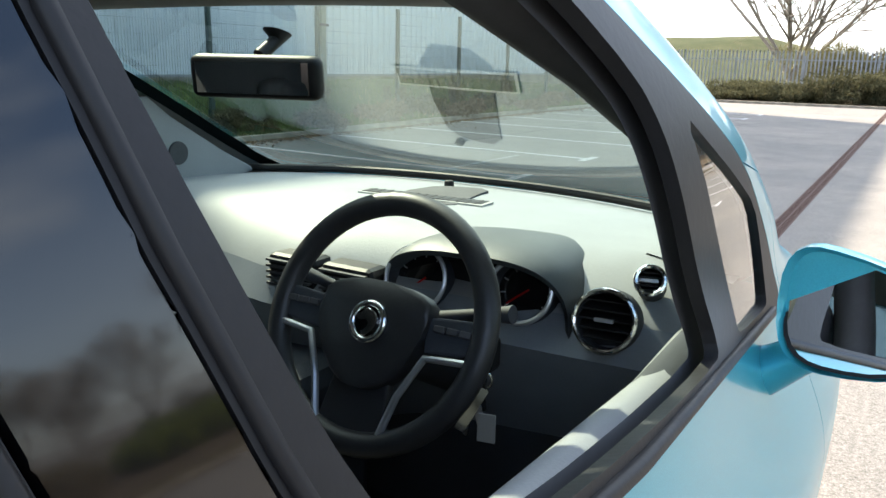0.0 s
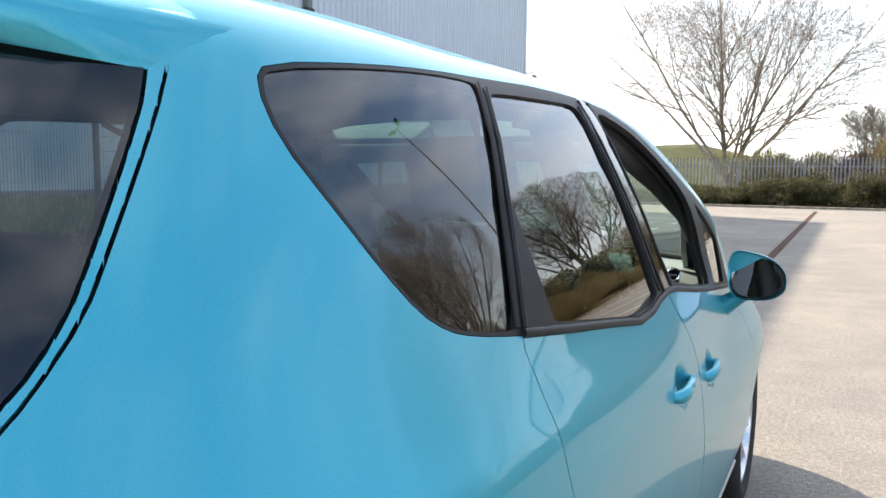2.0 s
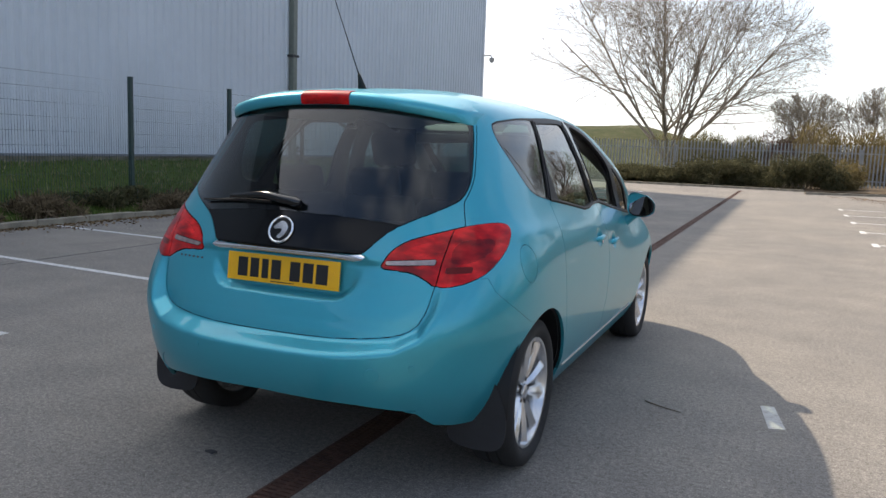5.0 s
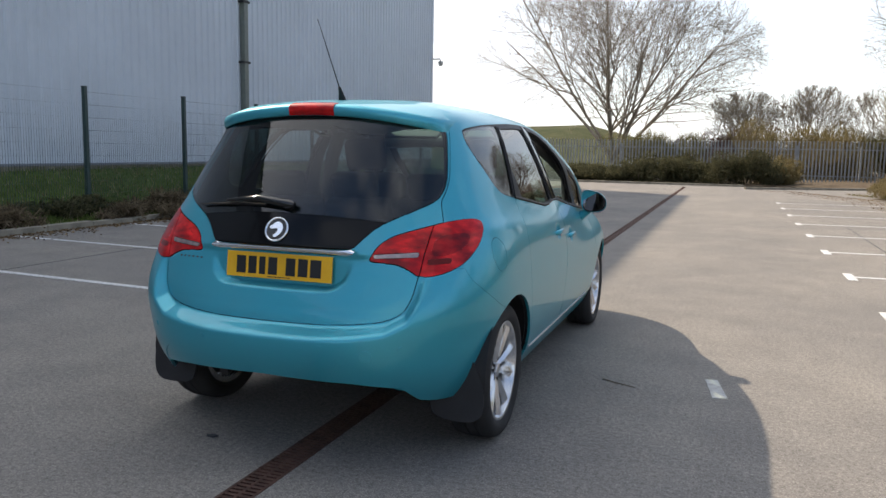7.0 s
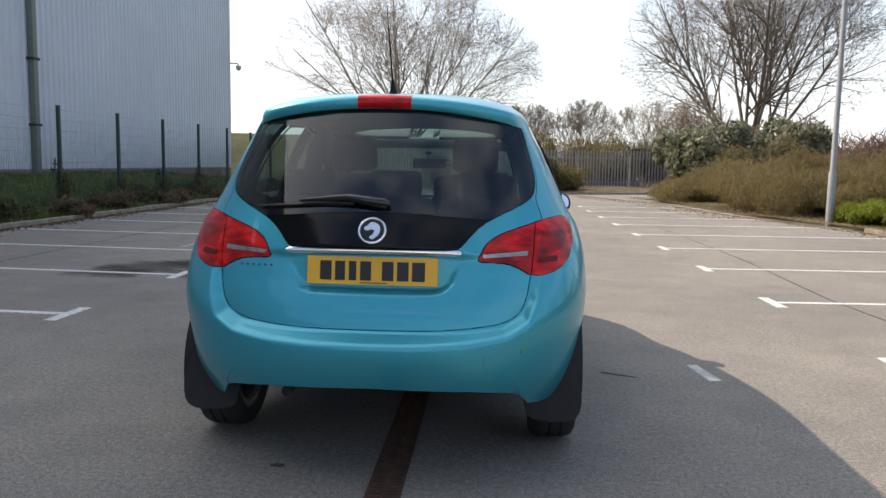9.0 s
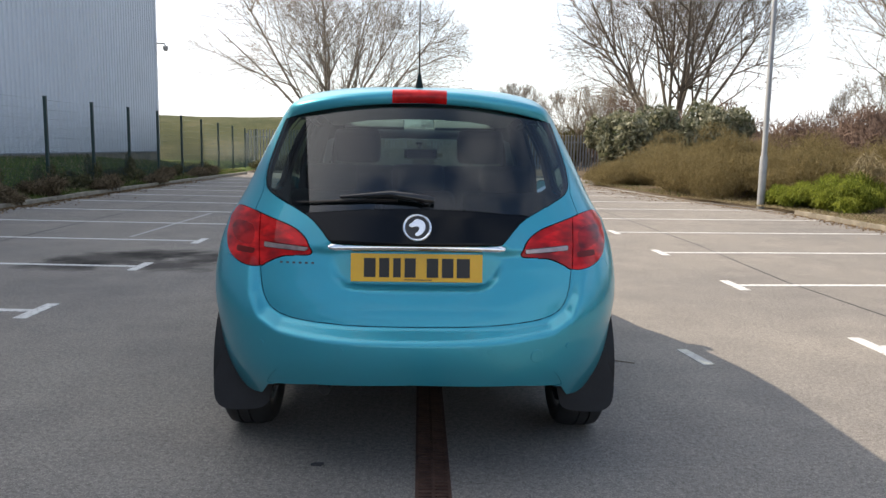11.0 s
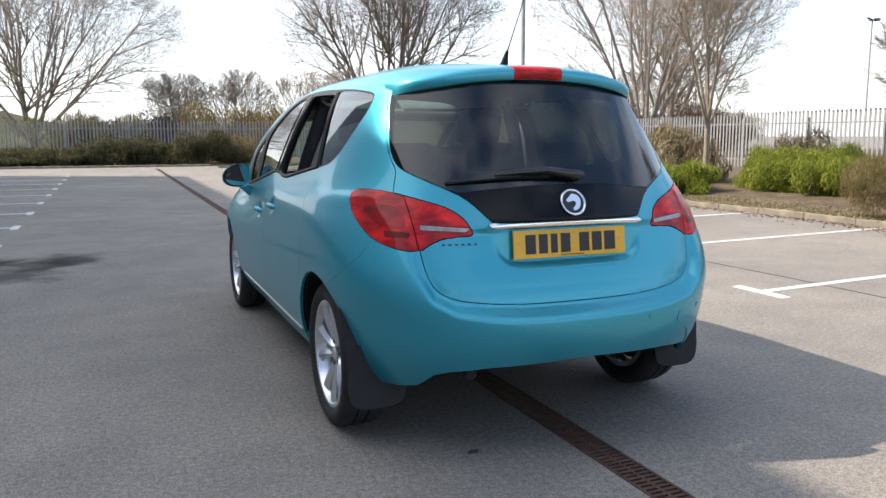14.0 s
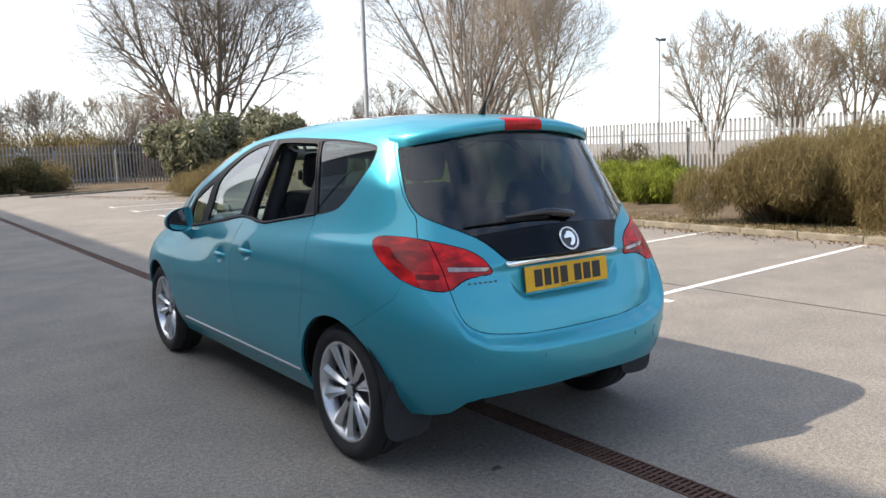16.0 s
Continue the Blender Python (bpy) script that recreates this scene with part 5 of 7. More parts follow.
# wheel housings, underbody, flaps and exhaust
for yy in (0.78, 3.424):
    for side in (1, -1):
        bm = bmesh.new()
        rows = []
        for a in np.linspace(-0.04, math.pi + 0.04, 26):
            hit, _, _, _ = C_TREE.ray_cast(Vector((side * 2.0, yy + 0.40 * math.cos(a), 0.325 + 0.40 * math.sin(a))), Vector((-side, 0, 0)))
            rim_x = min(0.872, abs(hit.x) - 0.006) if hit is not None and abs(hit.x) > 0.7 else 0.80
            if yy < 1 and math.cos(a) < -0.2:
                rim_x = 0.868
            rows.append([bm.verts.new((side * rim_x * xx, yy + 0.372 * math.cos(a), 0.325 + 0.372 * math.sin(a))) for xx in (0.55, 0.69, 0.82, 0.92, 1.0)])
        for a, b in zip(rows, rows[1:]):
            for k in range(4):
                bm.faces.new((a[k], a[k + 1], b[k + 1], b[k]))
        part("wheel_housing", bm, BLACK_TRIM, car, "black wheel housing liner", True)
part("underbody", box_bm((-0.50, 1.10, 0.21), (0.50, 4.0, 0.40), bevel=0.04), DARK_METAL, car, "dark underbody")
part("floor_pan", box_bm((-0.80, 1.16, 0.22), (0.80, 3.05, 0.34), bevel=0.02), DARK_METAL, car)
part("rear_valance", box_bm((-0.62, 0.24, 0.375), (0.62, 1.14, 0.46), bevel=0.02), BLACK_TRIM, car, "black valance under the bumper")
part("rear_axle", tube_bm([(-0.66, 0.80, 0.27), (0.66, 0.80, 0.27)], 0.035, 8), DARK_METAL, car)
part("exhaust_pipe", tube_bm([(-0.33, 1.3, 0.25), (-0.33, 0.8, 0.29), (-0.37, 0.42, 0.325), (-0.38, 0.30, 0.300)], [0.025, 0.055, 0.025, 0.024], 12), DARK_METAL, car, "dull exhaust pipe", True)
for side in (1, -1):
    shape = [(0.60, 0.46), (0.80, 0.47), (0.832, 0.41), (0.862, 0.34), (0.868, 0.27), (0.858, 0.212), (0.825, 0.184), (0.76, 0.178), (0.66, 0.186), (0.622, 0.22)]
    m = Matrix(((side, 0, 0, 0), (0, 0.06, 1, 0.385), (0, 1, 0, 0), (0, 0, 0, 1)))
    part("mudflap", prism_bm(rounded(shape, 1), 0.008, m), MUDFLAP, car, "dark grey plastic mudflap")
    part("sill_strip", tube_bm([on_side(y, 0.345, side, 0.003)[0] for y in np.linspace(1.18, 2.9, 14)], 0.005, 6), SILVER, car, "", True)
# ---- the car: its cabin ----
def lining(name, labels, mat, off, test, label):
    sel = CF[np.isin(C_LABEL, labels)]
    cen = CV[sel].mean(1)
    sel = sel[test(cen)]
    used, inv = np.unique(sel, return_inverse=True)
    v = CV[used] - CN[used] * off
    f = inv.reshape(-1, 3)[:, ::-1]
    ob = mesh_object(name, v.tolist(), f.tolist(), mat, car, True, label)
    return ob


SOLID = ["body", "door_front_r", "door_front_l", "door_rear_r", "door_rear_l", "trim_r", "trim_l", "pillar_r", "pillar_l", "gate", "roof_glass"]
lining("headlining", SOLID, LINING_PALE, 0.035, lambda c: (c[:, 2] > 1.478) & (c[:, 1] < 2.75), "pale fabric headlining")
for side in (1, -1):
    lining("pillar_trim", SOLID, DASH_GREY, 0.016, lambda c: (c[:, 2] <= 1.478) & (c[:, 2] > 0.93) & (c[:, 1] > 2.6) & (c[:, 1] < 3.42) & (c[:, 0] * side > 0), "grey pillar trim")
lining("side_trim", SOLID, LINING_DARK, 0.030, lambda c: (c[:, 2] <= 1.478) & (c[:, 2] > 0.28) & (c[:, 1] <= 2.6) & (c[:, 1] > 0.12), "dark inner side trim")
part("cabin_floor", box_bm((-0.72, 0.45, 0.36), (0.72, 3.2, 0.40)), LINING_DARK, car, "dark carpet")


def soft_block(name, size, m, mat, parent, label="", bevel=0.05, bulge=0.0):
    bm = bmesh.new()
    sx, sy, sz = (s / 2 for s in size)
    add_box(bm, (-sx, -sy, -sz), (sx, sy, sz))
    bmesh.ops.bevel(bm, geom=list(bm.edges), offset=bevel, segments=4, affect="EDGES", profile=0.55)
    bmesh.ops.transform(bm, matrix=m, verts=bm.verts)
    return part(name, bm, mat, parent, label, True, 60)


def build_seat(x, y):
    seat = part("front_seat", tube_bm([(x - 0.18, y, 0.43), (x + 0.18, y, 0.43)], 0.03, 8), DARK_METAL, car, "dark cloth front seat")
    soft_block("cushion", (0.50, 0.52, 0.16), pose(x, y + 0.20, 0.55, 8), SEAT_CLOTH, seat)
    back = pose(x, y - 0.12, 0.90, 17)
    soft_block("backrest", (0.50, 0.14, 0.62), back, SEAT_CLOTH, seat, "", 0.06)
    for s in (-1, 1):
        soft_block("bolster", (0.10, 0.17, 0.46), back @ pose(0.21 * s, 0.02, -0.04, 0, 0, 10 * s), SEAT_CLOTH, seat, "", 0.045)
    head = back @ pose(0, 0.0, 0.435)
    soft_block("headrest", (0.27, 0.10, 0.20), head, SEAT_CLOTH, seat, "", 0.045)
    for s in (-0.06, 0.06):
        part("headrest_post", tube_bm([back @ Vector((s, 0, 0.28)), back @ Vector((s, 0, 0.36))], 0.007, 8), CHROME, seat)


build_seat(0.36, 2.02)
build_seat(-0.36, 2.02)
bench = part("rear_bench", box_bm((-0.62, 1.06, 0.42), (0.62, 1.55, 0.50), bevel=0.02), LINING_DARK, car, "dark cloth rear bench")
for x, w in ((-0.42, 0.42), (0.0, 0.36), (0.42, 0.42)):
    soft_block("cushion", (w, 0.50, 0.15), pose(x, 1.32, 0.56, 6), SEAT_CLOTH, bench)
    soft_block("backrest", (w, 0.13, 0.56), pose(x, 1.02, 0.83, 20), SEAT_CLOTH, bench, "", 0.05)
    soft_block("headrest", (0.25, 0.08, 0.13), pose(x, 0.905, 1.165, 20), SEAT_CLOTH, bench, "", 0.035)
part("parcel_shelf", box_bm((-0.60, 0.40, 0.975), (0.60, 0.88, 0.99)), LINING_DARK, car, "dark parcel shelf")


def sweep_dash(first, last, off=0.0):
    """A stretch of the dashboard: one profile carried across the car."""
    prof = ((3.50, 0.972), (3.30, 0.985), (3.10, 0.988), (2.95, 0.987), (2.88, 0.972), (2.80, 0.915), (2.765, 0.86), (2.80, 0.77), (2.86, 0.66), (2.95, 0.50))
    bm = bmesh.new()
    rows = []
    for x in np.linspace(-0.76, 0.76, 49):
        s = abs(x) / 0.76
        crown = 0.012 * (1 - s * s)
        row = []
        for k, (y, z) in enumerate(prof):
            if first <= k <= last:
                yy = y - 0.22 * s ** 2.5 if k < 3 else y + 0.03 * s * s - 0.05 * math.exp(-(x / 0.16) ** 2) * (k > 3)
                row.append(bm.verts.new((x, yy - off, z + (crown if k < 5 else 0.0))))
        rows.append(row)
    for a, b in zip(rows, rows[1:]):
        for k in range(last - first):
            bm.faces.new((a[k], b[k], b[k + 1], a[k + 1]))
    return bm


dash = part("dashboard", sweep_dash(0, 6), DASH_GREY, car, "grey moulded dashboard", True, 50)
part("dash_face", sweep_dash(5, 9, 0.003), DASH_FACE, dash, "darker blue-grey face of the dashboard", True, 50)
part("knee_panel", box_bm((-0.74, 2.86, 0.42), (0.74, 3.0, 0.80), bevel=0.03), DASH_DARK, dash, "dark lower dashboard")
# hood over the dials: an arch carried from the lip back into the dashboard
def arch(cx, a, z0, b, y, steps=40):
    out = []
    for k in range(steps + 1):
        t = math.pi * k / steps
        c, w = math.cos(t), math.sin(t)
        lean = 0.03 * abs(c) ** 3
        out.append((cx - a * math.copysign(abs(c) ** 0.62, c), y + lean, z0 + b * w ** 0.62 + 0.010 * (-c)))
    return out


bm = bmesh.new()
rows = [[bm.verts.new(q) for q in arch(*r)] for r in ((0.360, 0.165, 0.86, 0.128, 3.05), (0.362, 0.178, 0.86, 0.152, 2.92), (0.364, 0.184, 0.855, 0.158, 2.82), (0.364, 0.184, 0.853, 0.153, 2.775), (0.364, 0.180, 0.853, 0.146, 2.762), (0.364, 0.172, 0.853, 0.136, 2.768), (0.364, 0.165, 0.853, 0.128, 2.86))]
for p, q in zip(rows, rows[1:]):
    for k in range(40):
        bm.faces.new((p[k], p[k + 1], q[k + 1], q[k]))
part("dial_hood", bm, DASH_HOOD, dash, "dark hood over the dials", True, 60)
face_way = Vector((0.12, -1.0, 0.32)).normalized()
part("dial_panel", box_bm((0.205, 2.828, 0.85), (0.525, 2.85, 0.972), bevel=0.014), BLACK_TRIM, dash)
for x, z, r in ((0.264, 0.932, 0.058), (0.460, 0.944, 0.054)):
    m = stand_on(Vector((x, 2.800, z)), face_way)
    cup = part("dial", lathe_bm([(-0.03, r * 0.98), (0.022, r), (0.022, r * 0.93), (-0.02, r * 0.86)], 36, "Z", False, m), DASH_DARK, dash, "round dial with chrome ring", True, 50)
    part("dial_face", disc_bm(r * 0.9, 0.003, m @ pose(0, 0, -0.018), 32), BLACK_GLOSS, cup)
    part("dial_ring", ring_bm(r * 0.95, 0.0042, m @ pose(0, 0, 0.022)), SILVER, cup, "", True)
    for k in range(9):
        a = math.radians(220 - k * 32)
        part("dial_tick", box_bm((-0.001, 0.0, 0.0), (0.001, 0.008, 0.0012), m @ pose(r * 0.66 * math.cos(a), r * 0.66 * math.sin(a), -0.0145, 0, 0, math.degrees(a) - 90)), SILVER, cup)
    part("dial_needle", box_bm((-0.0014, -0.006, 0), (0.0014, r * 0.7, 0.0015), m @ pose(0, 0, -0.0125, 0, 0, 128)), LENS, cup, "red needle")


def build_vent(p, way, r, name="round_vent"):
    m = stand_on(Vector(p), Vector(way))
    v = part(name, lathe_bm([(-0.05, r * 1.10), (0.004, r * 1.16), (0.012, r * 1.08), (0.004, r), (-0.04, r * 0.95)], 32, "Z", False, m), DASH_DARK, dash, "round air vent with chrome ring", True, 50)
    part("vent_ring", ring_bm(r * 1.05, 0.004, m @ pose(0, 0, 0.010)), CHROME, v, "", True)
    part("vent_back", disc_bm(r * 0.97, 0.002, m @ pose(0, 0, -0.035), 24), INK, v)
    for k in range(5):
        h = r * (-0.66 + 0.33 * k)
        half = math.sqrt(max(0.0, r * r * 0.95 - h * h))
        part("vent_slat", box_bm((-half, -0.0012, -0.028), (half, 0.0012, 0.0), m @ pose(0, h, 0, 25)), BLACK_TRIM, v)
    part("vent_tab", box_bm((-0.016, -0.003, -0.005), (0.012, 0.003, 0.008), m, 0.001), SILVER, v)


build_vent((0.606, 2.775, 0.930), (0.10, -1.0, 0.28), 0.043)
build_vent((0.652, 2.83, 0.985), (0.2, -1.0, 0.5), 0.020, "window_vent")
# centre vents and the slot under the screen
for x in (0.02, 0.145):
    c = part("centre_vent", box_bm((x - 0.056, 2.738, 0.885), (x + 0.056, 2.80, 0.948), bevel=0.012), BLACK_TRIM, dash, "square air vent")
    part("vent_trim", box_bm((x - 0.058, 2.733, 0.872), (x + 0.058, 2.76, 0.884), bevel=0.003), CHROME, c)
    for k in range(5):
        part("vent_slat", box_bm((x - 0.05, 2.730, 0.891 + 0.011 * k), (x + 0.05, 2.745, 0.895 + 0.011 * k)), PLASTIC_GREY, c)
part("dash_lid", prism_bm(rounded([(-0.045, 3.06), (0.145, 3.09), (0.118, 3.25), (0.105, 3.365), (0.0, 3.345), (-0.045, 3.29)], 1), 0.0110, pose(0, 0, 0.990), 0.002), PLASTIC_GREY, dash, "darker grey lid on the dashboard top")
slot_turn = pose(0.035, 3.165, 0.0, 0, 0, 3)
frame_part = part("slot_frame", box_bm((-0.160, -0.029, 0.988), (0.160, 0.029, 1.0030), slot_turn, 0.002), LINING_PALE, dash, "pale frame of the demister slot")
part("demister_slot", box_bm((-0.152, -0.021, 0.990), (0.152, 0.021, 1.0042), slot_turn), INK, frame_part, "dark demister slot")
for k in range(13):
    part("slot_rib", box_bm((-0.1395 + 0.023 * k, -0.021, 0.998), (-0.1365 + 0.023 * k, 0.021, 1.0050), slot_turn), PLASTIC_GREY, frame_part)
part("screen_seal", tube_bm([(x, 3.475 - 0.22 * (abs(x) / 0.76) ** 2.5, 0.988 + 0.012 * (1 - (x / 0.76) ** 2)) for x in np.linspace(-0.70, 0.70, 25)], 0.010, 8), BLACK_TRIM, dash, "black seal under the windscreen", True)
part("light_sensor", disc_bm(0.012, 0.02, pose(-0.015, 3.36, 0.991), 14, 0.004), BLACK_TRIM, dash)
part("centre_console", box_bm((-0.14, 2.2, 0.40), (0.14, 2.84, 0.78), bevel=0.04), DASH_DARK, dash, "dark centre console")


def build_steering_wheel():
    tilt = stand_on(Vector((0.345, 2.56, 0.940)), Vector((0, -0.90, 0.43)))
    w = part("steering_wheel", lathe_bm([(0.018 * math.sin(a), 0.172 + 0.018 * math.cos(a)) for a in np.linspace(0, 2 * math.pi, 14, endpoint=False)], 56, "Z", True, tilt), LEATHER, car, "black leather steering wheel", True)
    hub = rounded([(-0.085, 0.055), (0.085, 0.055), (0.095, 0.0), (0.055, -0.085), (0.0, -0.10), (-0.055, -0.085), (-0.095, 0.0)], 2)
    part("hub", prism_bm(hub, 0.030, tilt @ pose(0, 0, -0.012), 0.008), LEATHER, w, "", True, 50)
    for pts in (((-0.08, 0.02), (-0.175, 0.028), (-0.178, -0.02), (-0.09, -0.03)), ((0.08, 0.02), (0.09, -0.03), (0.178, -0.02), (0.175, 0.028))):
        part("spoke", prism_bm(list(pts), 0.020, tilt @ pose(0, 0, -0.014), 0.004), DASH_DARK, w)
    part("lower_spoke", prism_bm([(-0.045, -0.07), (0.045, -0.07), (0.06, -0.178), (-0.06, -0.178)], 0.016, tilt @ pose(0, 0, -0.014), 0.003), LEATHER, w)
    for s in (-1, 1):
        bm = bmesh.new()
        add_tube(bm, [tilt @ Vector(q) for q in ((s * 0.165, -0.030, 0.006), (s * 0.098, -0.036, 0.012), (s * 0.070, -0.095, 0.012), (s * 0.050, -0.168, 0.006))], 0.0055, 8)
        part("silver_accent", bm, SILVER, w, "satin silver trim", True)
        for k in range(3):
            part("button", box_bm((-0.009, -0.005, 0), (0.009, 0.005, 0.006), tilt @ pose(s * (0.108 + 0.020 * k), 0.006, 0.006), 0.002), PLASTIC_GREY, w)
    build_badge(tilt @ pose(0, -0.005, 0.016), 0.031, w, "round chrome badge")
    column = part("steering_column", tube_bm([tilt @ Vector((0, -0.01, -0.02)), tilt @ Vector((0, -0.02, -0.30))], [0.05, 0.06], 14), DASH_DARK, w, "", True)
    for s in (-1, 1):
        part("stalk", tube_bm([tilt @ Vector((s * 0.04, 0.02, -0.06)), tilt @ Vector((s * 0.15, 0.045, -0.045)), tilt @ Vector((s * 0.185, 0.05, -0.04))], [0.011, 0.009, 0.013], 10), DASH_DARK, w, "", True)
    return w


build_steering_wheel()
# keys in the ignition
key = thing("key_bunch", "bunch of keys with a white tag hanging from the ignition", "keys", at=(0.468, 2.655, 0.875))
off = Matrix.Translation((-0.44, -2.64, -0.86))
for ob in (part("key_head", box_bm((0.422, 2.625, 0.845), (0.458, 2.665, 0.895), bevel=0.008), BLACK_TRIM, key),
           part("key_ring", ring_bm(0.016, 0.0015, pose(0.44, 2.635, 0.832, 90, 0, 20), 20, 5), CHROME, key, "", True),
           part("key_blade", box_bm((-0.006, -0.0012, -0.07), (0.006, 0.0012, 0.0), pose(0.43, 2.63, 0.82, 0, -14, 10)), SILVER, key),
           part("key_blade", box_bm((-0.007, -0.0012, -0.085), (0.007, 0.0012, 0.0), pose(0.426, 2.635, 0.82, 0, 12, -20)), SILVER, key),
           part("key_blade", box_bm((-0.008, -0.0012, -0.075), (0.008, 0.0012, 0.0), pose(0.448, 2.630, 0.822, 0, 28, 30)), CHROME, key),
           part("key_fob", box_bm((-0.012, -0.005, -0.050), (0.012, 0.005, 0.0), pose(0.432, 2.638, 0.825, 8, -6, 40), 0.004), BLACK_TRIM, key),
           part("key_tag", box_bm((-0.014, -0.002, -0.045), (0.014, 0.002, 0.0), pose(0.455, 2.628, 0.785, 0, 0, 12), 0.0015), LINING_PALE, key, "white plastic tag")):
    ob.matrix_parent_inverse = off
# inner mirror, visors, A-pillar discs
imir = soft_block("inner_mirror", (0.240, 0.036, 0.072), pose(0.012, 2.68, 1.266, 6, 0, 14), BLACK_TRIM, car, "black inner mirror", 0.0175)
part("mirror_glass", box_bm((-0.104, -0.019, -0.026), (0.104, -0.0165, 0.026), pose(0.012, 2.68, 1.266, 6, 0, 14)), MIRROR, imir)
part("mirror_arm", tube_bm([(0.0, 2.70, 1.30), (0.0, 2.74, 1.325), (0.0, 2.745, 1.34)], [0.012, 0.012, 0.026], 10), BLACK_TRIM, imir, "", True)
part("windscreen_header", tube_bm([(x, 2.57 - 0.12 * (x / 0.6) ** 2, 1.408 - 0.02 * (x / 0.6) ** 2) for x in np.linspace(-0.55, 0.55, 17)], 0.038, 12), LINING_PALE, car, "pale trim over the windscreen", True)
for s in (-1, 1):
    visor = soft_block("sun_visor", (0.40, 0.15, 0.022), pose(0.30 * s, 2.42, 1.462, 24, 0, 0), LINING_PALE, car, "pale sun visor", 0.009)
    rail = [on_side(y, z, s, -0.060)[0] for y, z in ((1.75, 1.500), (2.05, 1.485), (2.30, 1.420), (2.50, 1.345), (2.70, 1.230), (2.86, 1.10), (2.97, 1.01))]
    part("windscreen_pillar_trim", tube_bm(rail, [0.036, 0.040, 0.041, 0.040, 0.034, 0.032, 0.036], 12), LINING_DARK, car, "grey trim along the windscreen pillar", True)
    if s < 0:
        edge = [on_side(y, z, s, -0.036)[0] for y, z in ((2.30, 1.440), (2.50, 1.375), (2.70, 1.270), (2.86, 1.155), (2.98, 1.070), (3.10, 1.000))]
        part("windscreen_pillar_edge", tube_bm(edge, 0.042, 10), DASH_GREY, car, "grey trim along the windscreen pillar", True)
    corner = part("corner_trim", prism_bm([(2.93, 1.20), (2.98, 1.20), (3.04, 1.150), (3.20, 1.055), (3.34, 0.985), (3.08, 0.94), (2.98, 1.05)], 0.02, Matrix(((0, 0, -s, 0.665 * s), (1, 0, 0, 0), (0, 1, 0, 0), (0, 0, 0, 1))), 0.006), DASH_GREY, car, "grey trim at the foot of the windscreen pillar")
    part("pillar_speaker", disc_bm(0.03, 0.006, stand_on(Vector((0.645 * s, 3.06, 1.055)), Vector((-s, 0, 0))), 22, 0.002), PLASTIC_GREY, corner, "round pillar speaker")
    post = bmesh.new()
    add_tube(post, [(0.70 * s, 1.88, 0.98), (0.655 * s, 1.835, 1.15), (0.61 * s, 1.80, 1.30), (0.555 * s, 1.80, 1.46)], 0.045 if s < 0 else 0.042, 10)
    part("pillar_lining", post, LINING_DARK, car, "dark lining of the middle pillar", True, 60)
    card = soft_block("door_card", (0.05, 0.95, 0.40), pose(0.762 * s, 2.48, 0.78), DASH_DARK, car, "dark inner door card", 0.02)
    part("door_cap", tube_bm([(0.735 * s, 2.86, 0.90), (0.765 * s, 2.5, 0.945), (0.772 * s, 2.1, 0.995)], [0.040, 0.036, 0.032], 12), DASH_GREY, card, "grey door top", True)
    part("grab_handle", tube_bm([(0.60 * s, 1.55, 1.455), (0.575 * s, 1.58, 1.43), (0.575 * s, 1.70, 1.43), (0.60 * s, 1.73, 1.455)], 0.009, 8), LINING_PALE, car, "", True)
# ---- drain, kerbs, beds ----
def build_drain():
    d = thing("drain_channel", "rusted iron drain channel with slotted grates in the asphalt", "drain", at=(DRAIN_X, 0, 0))
    w = DRAIN_W / 2
    off = Matrix.Translation((-DRAIN_X, 0, 0))
    bm = bmesh.new()
    add_box(bm, (DRAIN_X - w - 0.02, DRAIN_Y0, -0.14), (DRAIN_X + w + 0.02, DRAIN_Y1, -0.11))
    add_box(bm, (DRAIN_X - w - 0.02, DRAIN_Y0, -0.11), (DRAIN_X - w, DRAIN_Y1, -0.002))
    add_box(bm, (DRAIN_X + w, DRAIN_Y0, -0.11), (DRAIN_X + w + 0.02, DRAIN_Y1, -0.002))
    part("channel", bm, RUST, d).matrix_parent_inverse = off
    # one grate, half a metre long: two rails and cross bars
    v, f = [], []
    def bar(lo, hi):
        k = len(v)
        v.extend((x, y, z) for x in (lo[0], hi[0]) for y in (lo[1], hi[1]) for z in (lo[2], hi[2]))
        f.extend(tuple(k + i for i in q) for q in ((0, 1, 3, 2), (4, 6, 7, 5), (0, 4, 5, 1), (2, 3, 7, 6), (0, 2, 6, 4), (1, 5, 7, 3)))
    for s in (-1, 1):
        bar((s * w - 0.012 * (s > 0), 0.002, -0.02), (s * w + 0.012 * (s < 0), 0.498, 0.0035))
    bar((-0.006, 0.002, -0.02), (0.006, 0.498, 0.0025))
    for k in range(17):
        y = 0.004 + 0.0293 * k
        bar((-w + 0.012, y, -0.02), (w - 0.012, y + 0.0165, 0.002))
    first = mesh_object("grate", v, f, RUST, d)
    n = int((DRAIN_Y1 - DRAIN_Y0) / 0.5)
    for k in range(n):
        g = first if k == 0 else new("grate", first.data)
        g.parent = d
        g.location = (0, DRAIN_Y0 + 0.5 * k, 0)


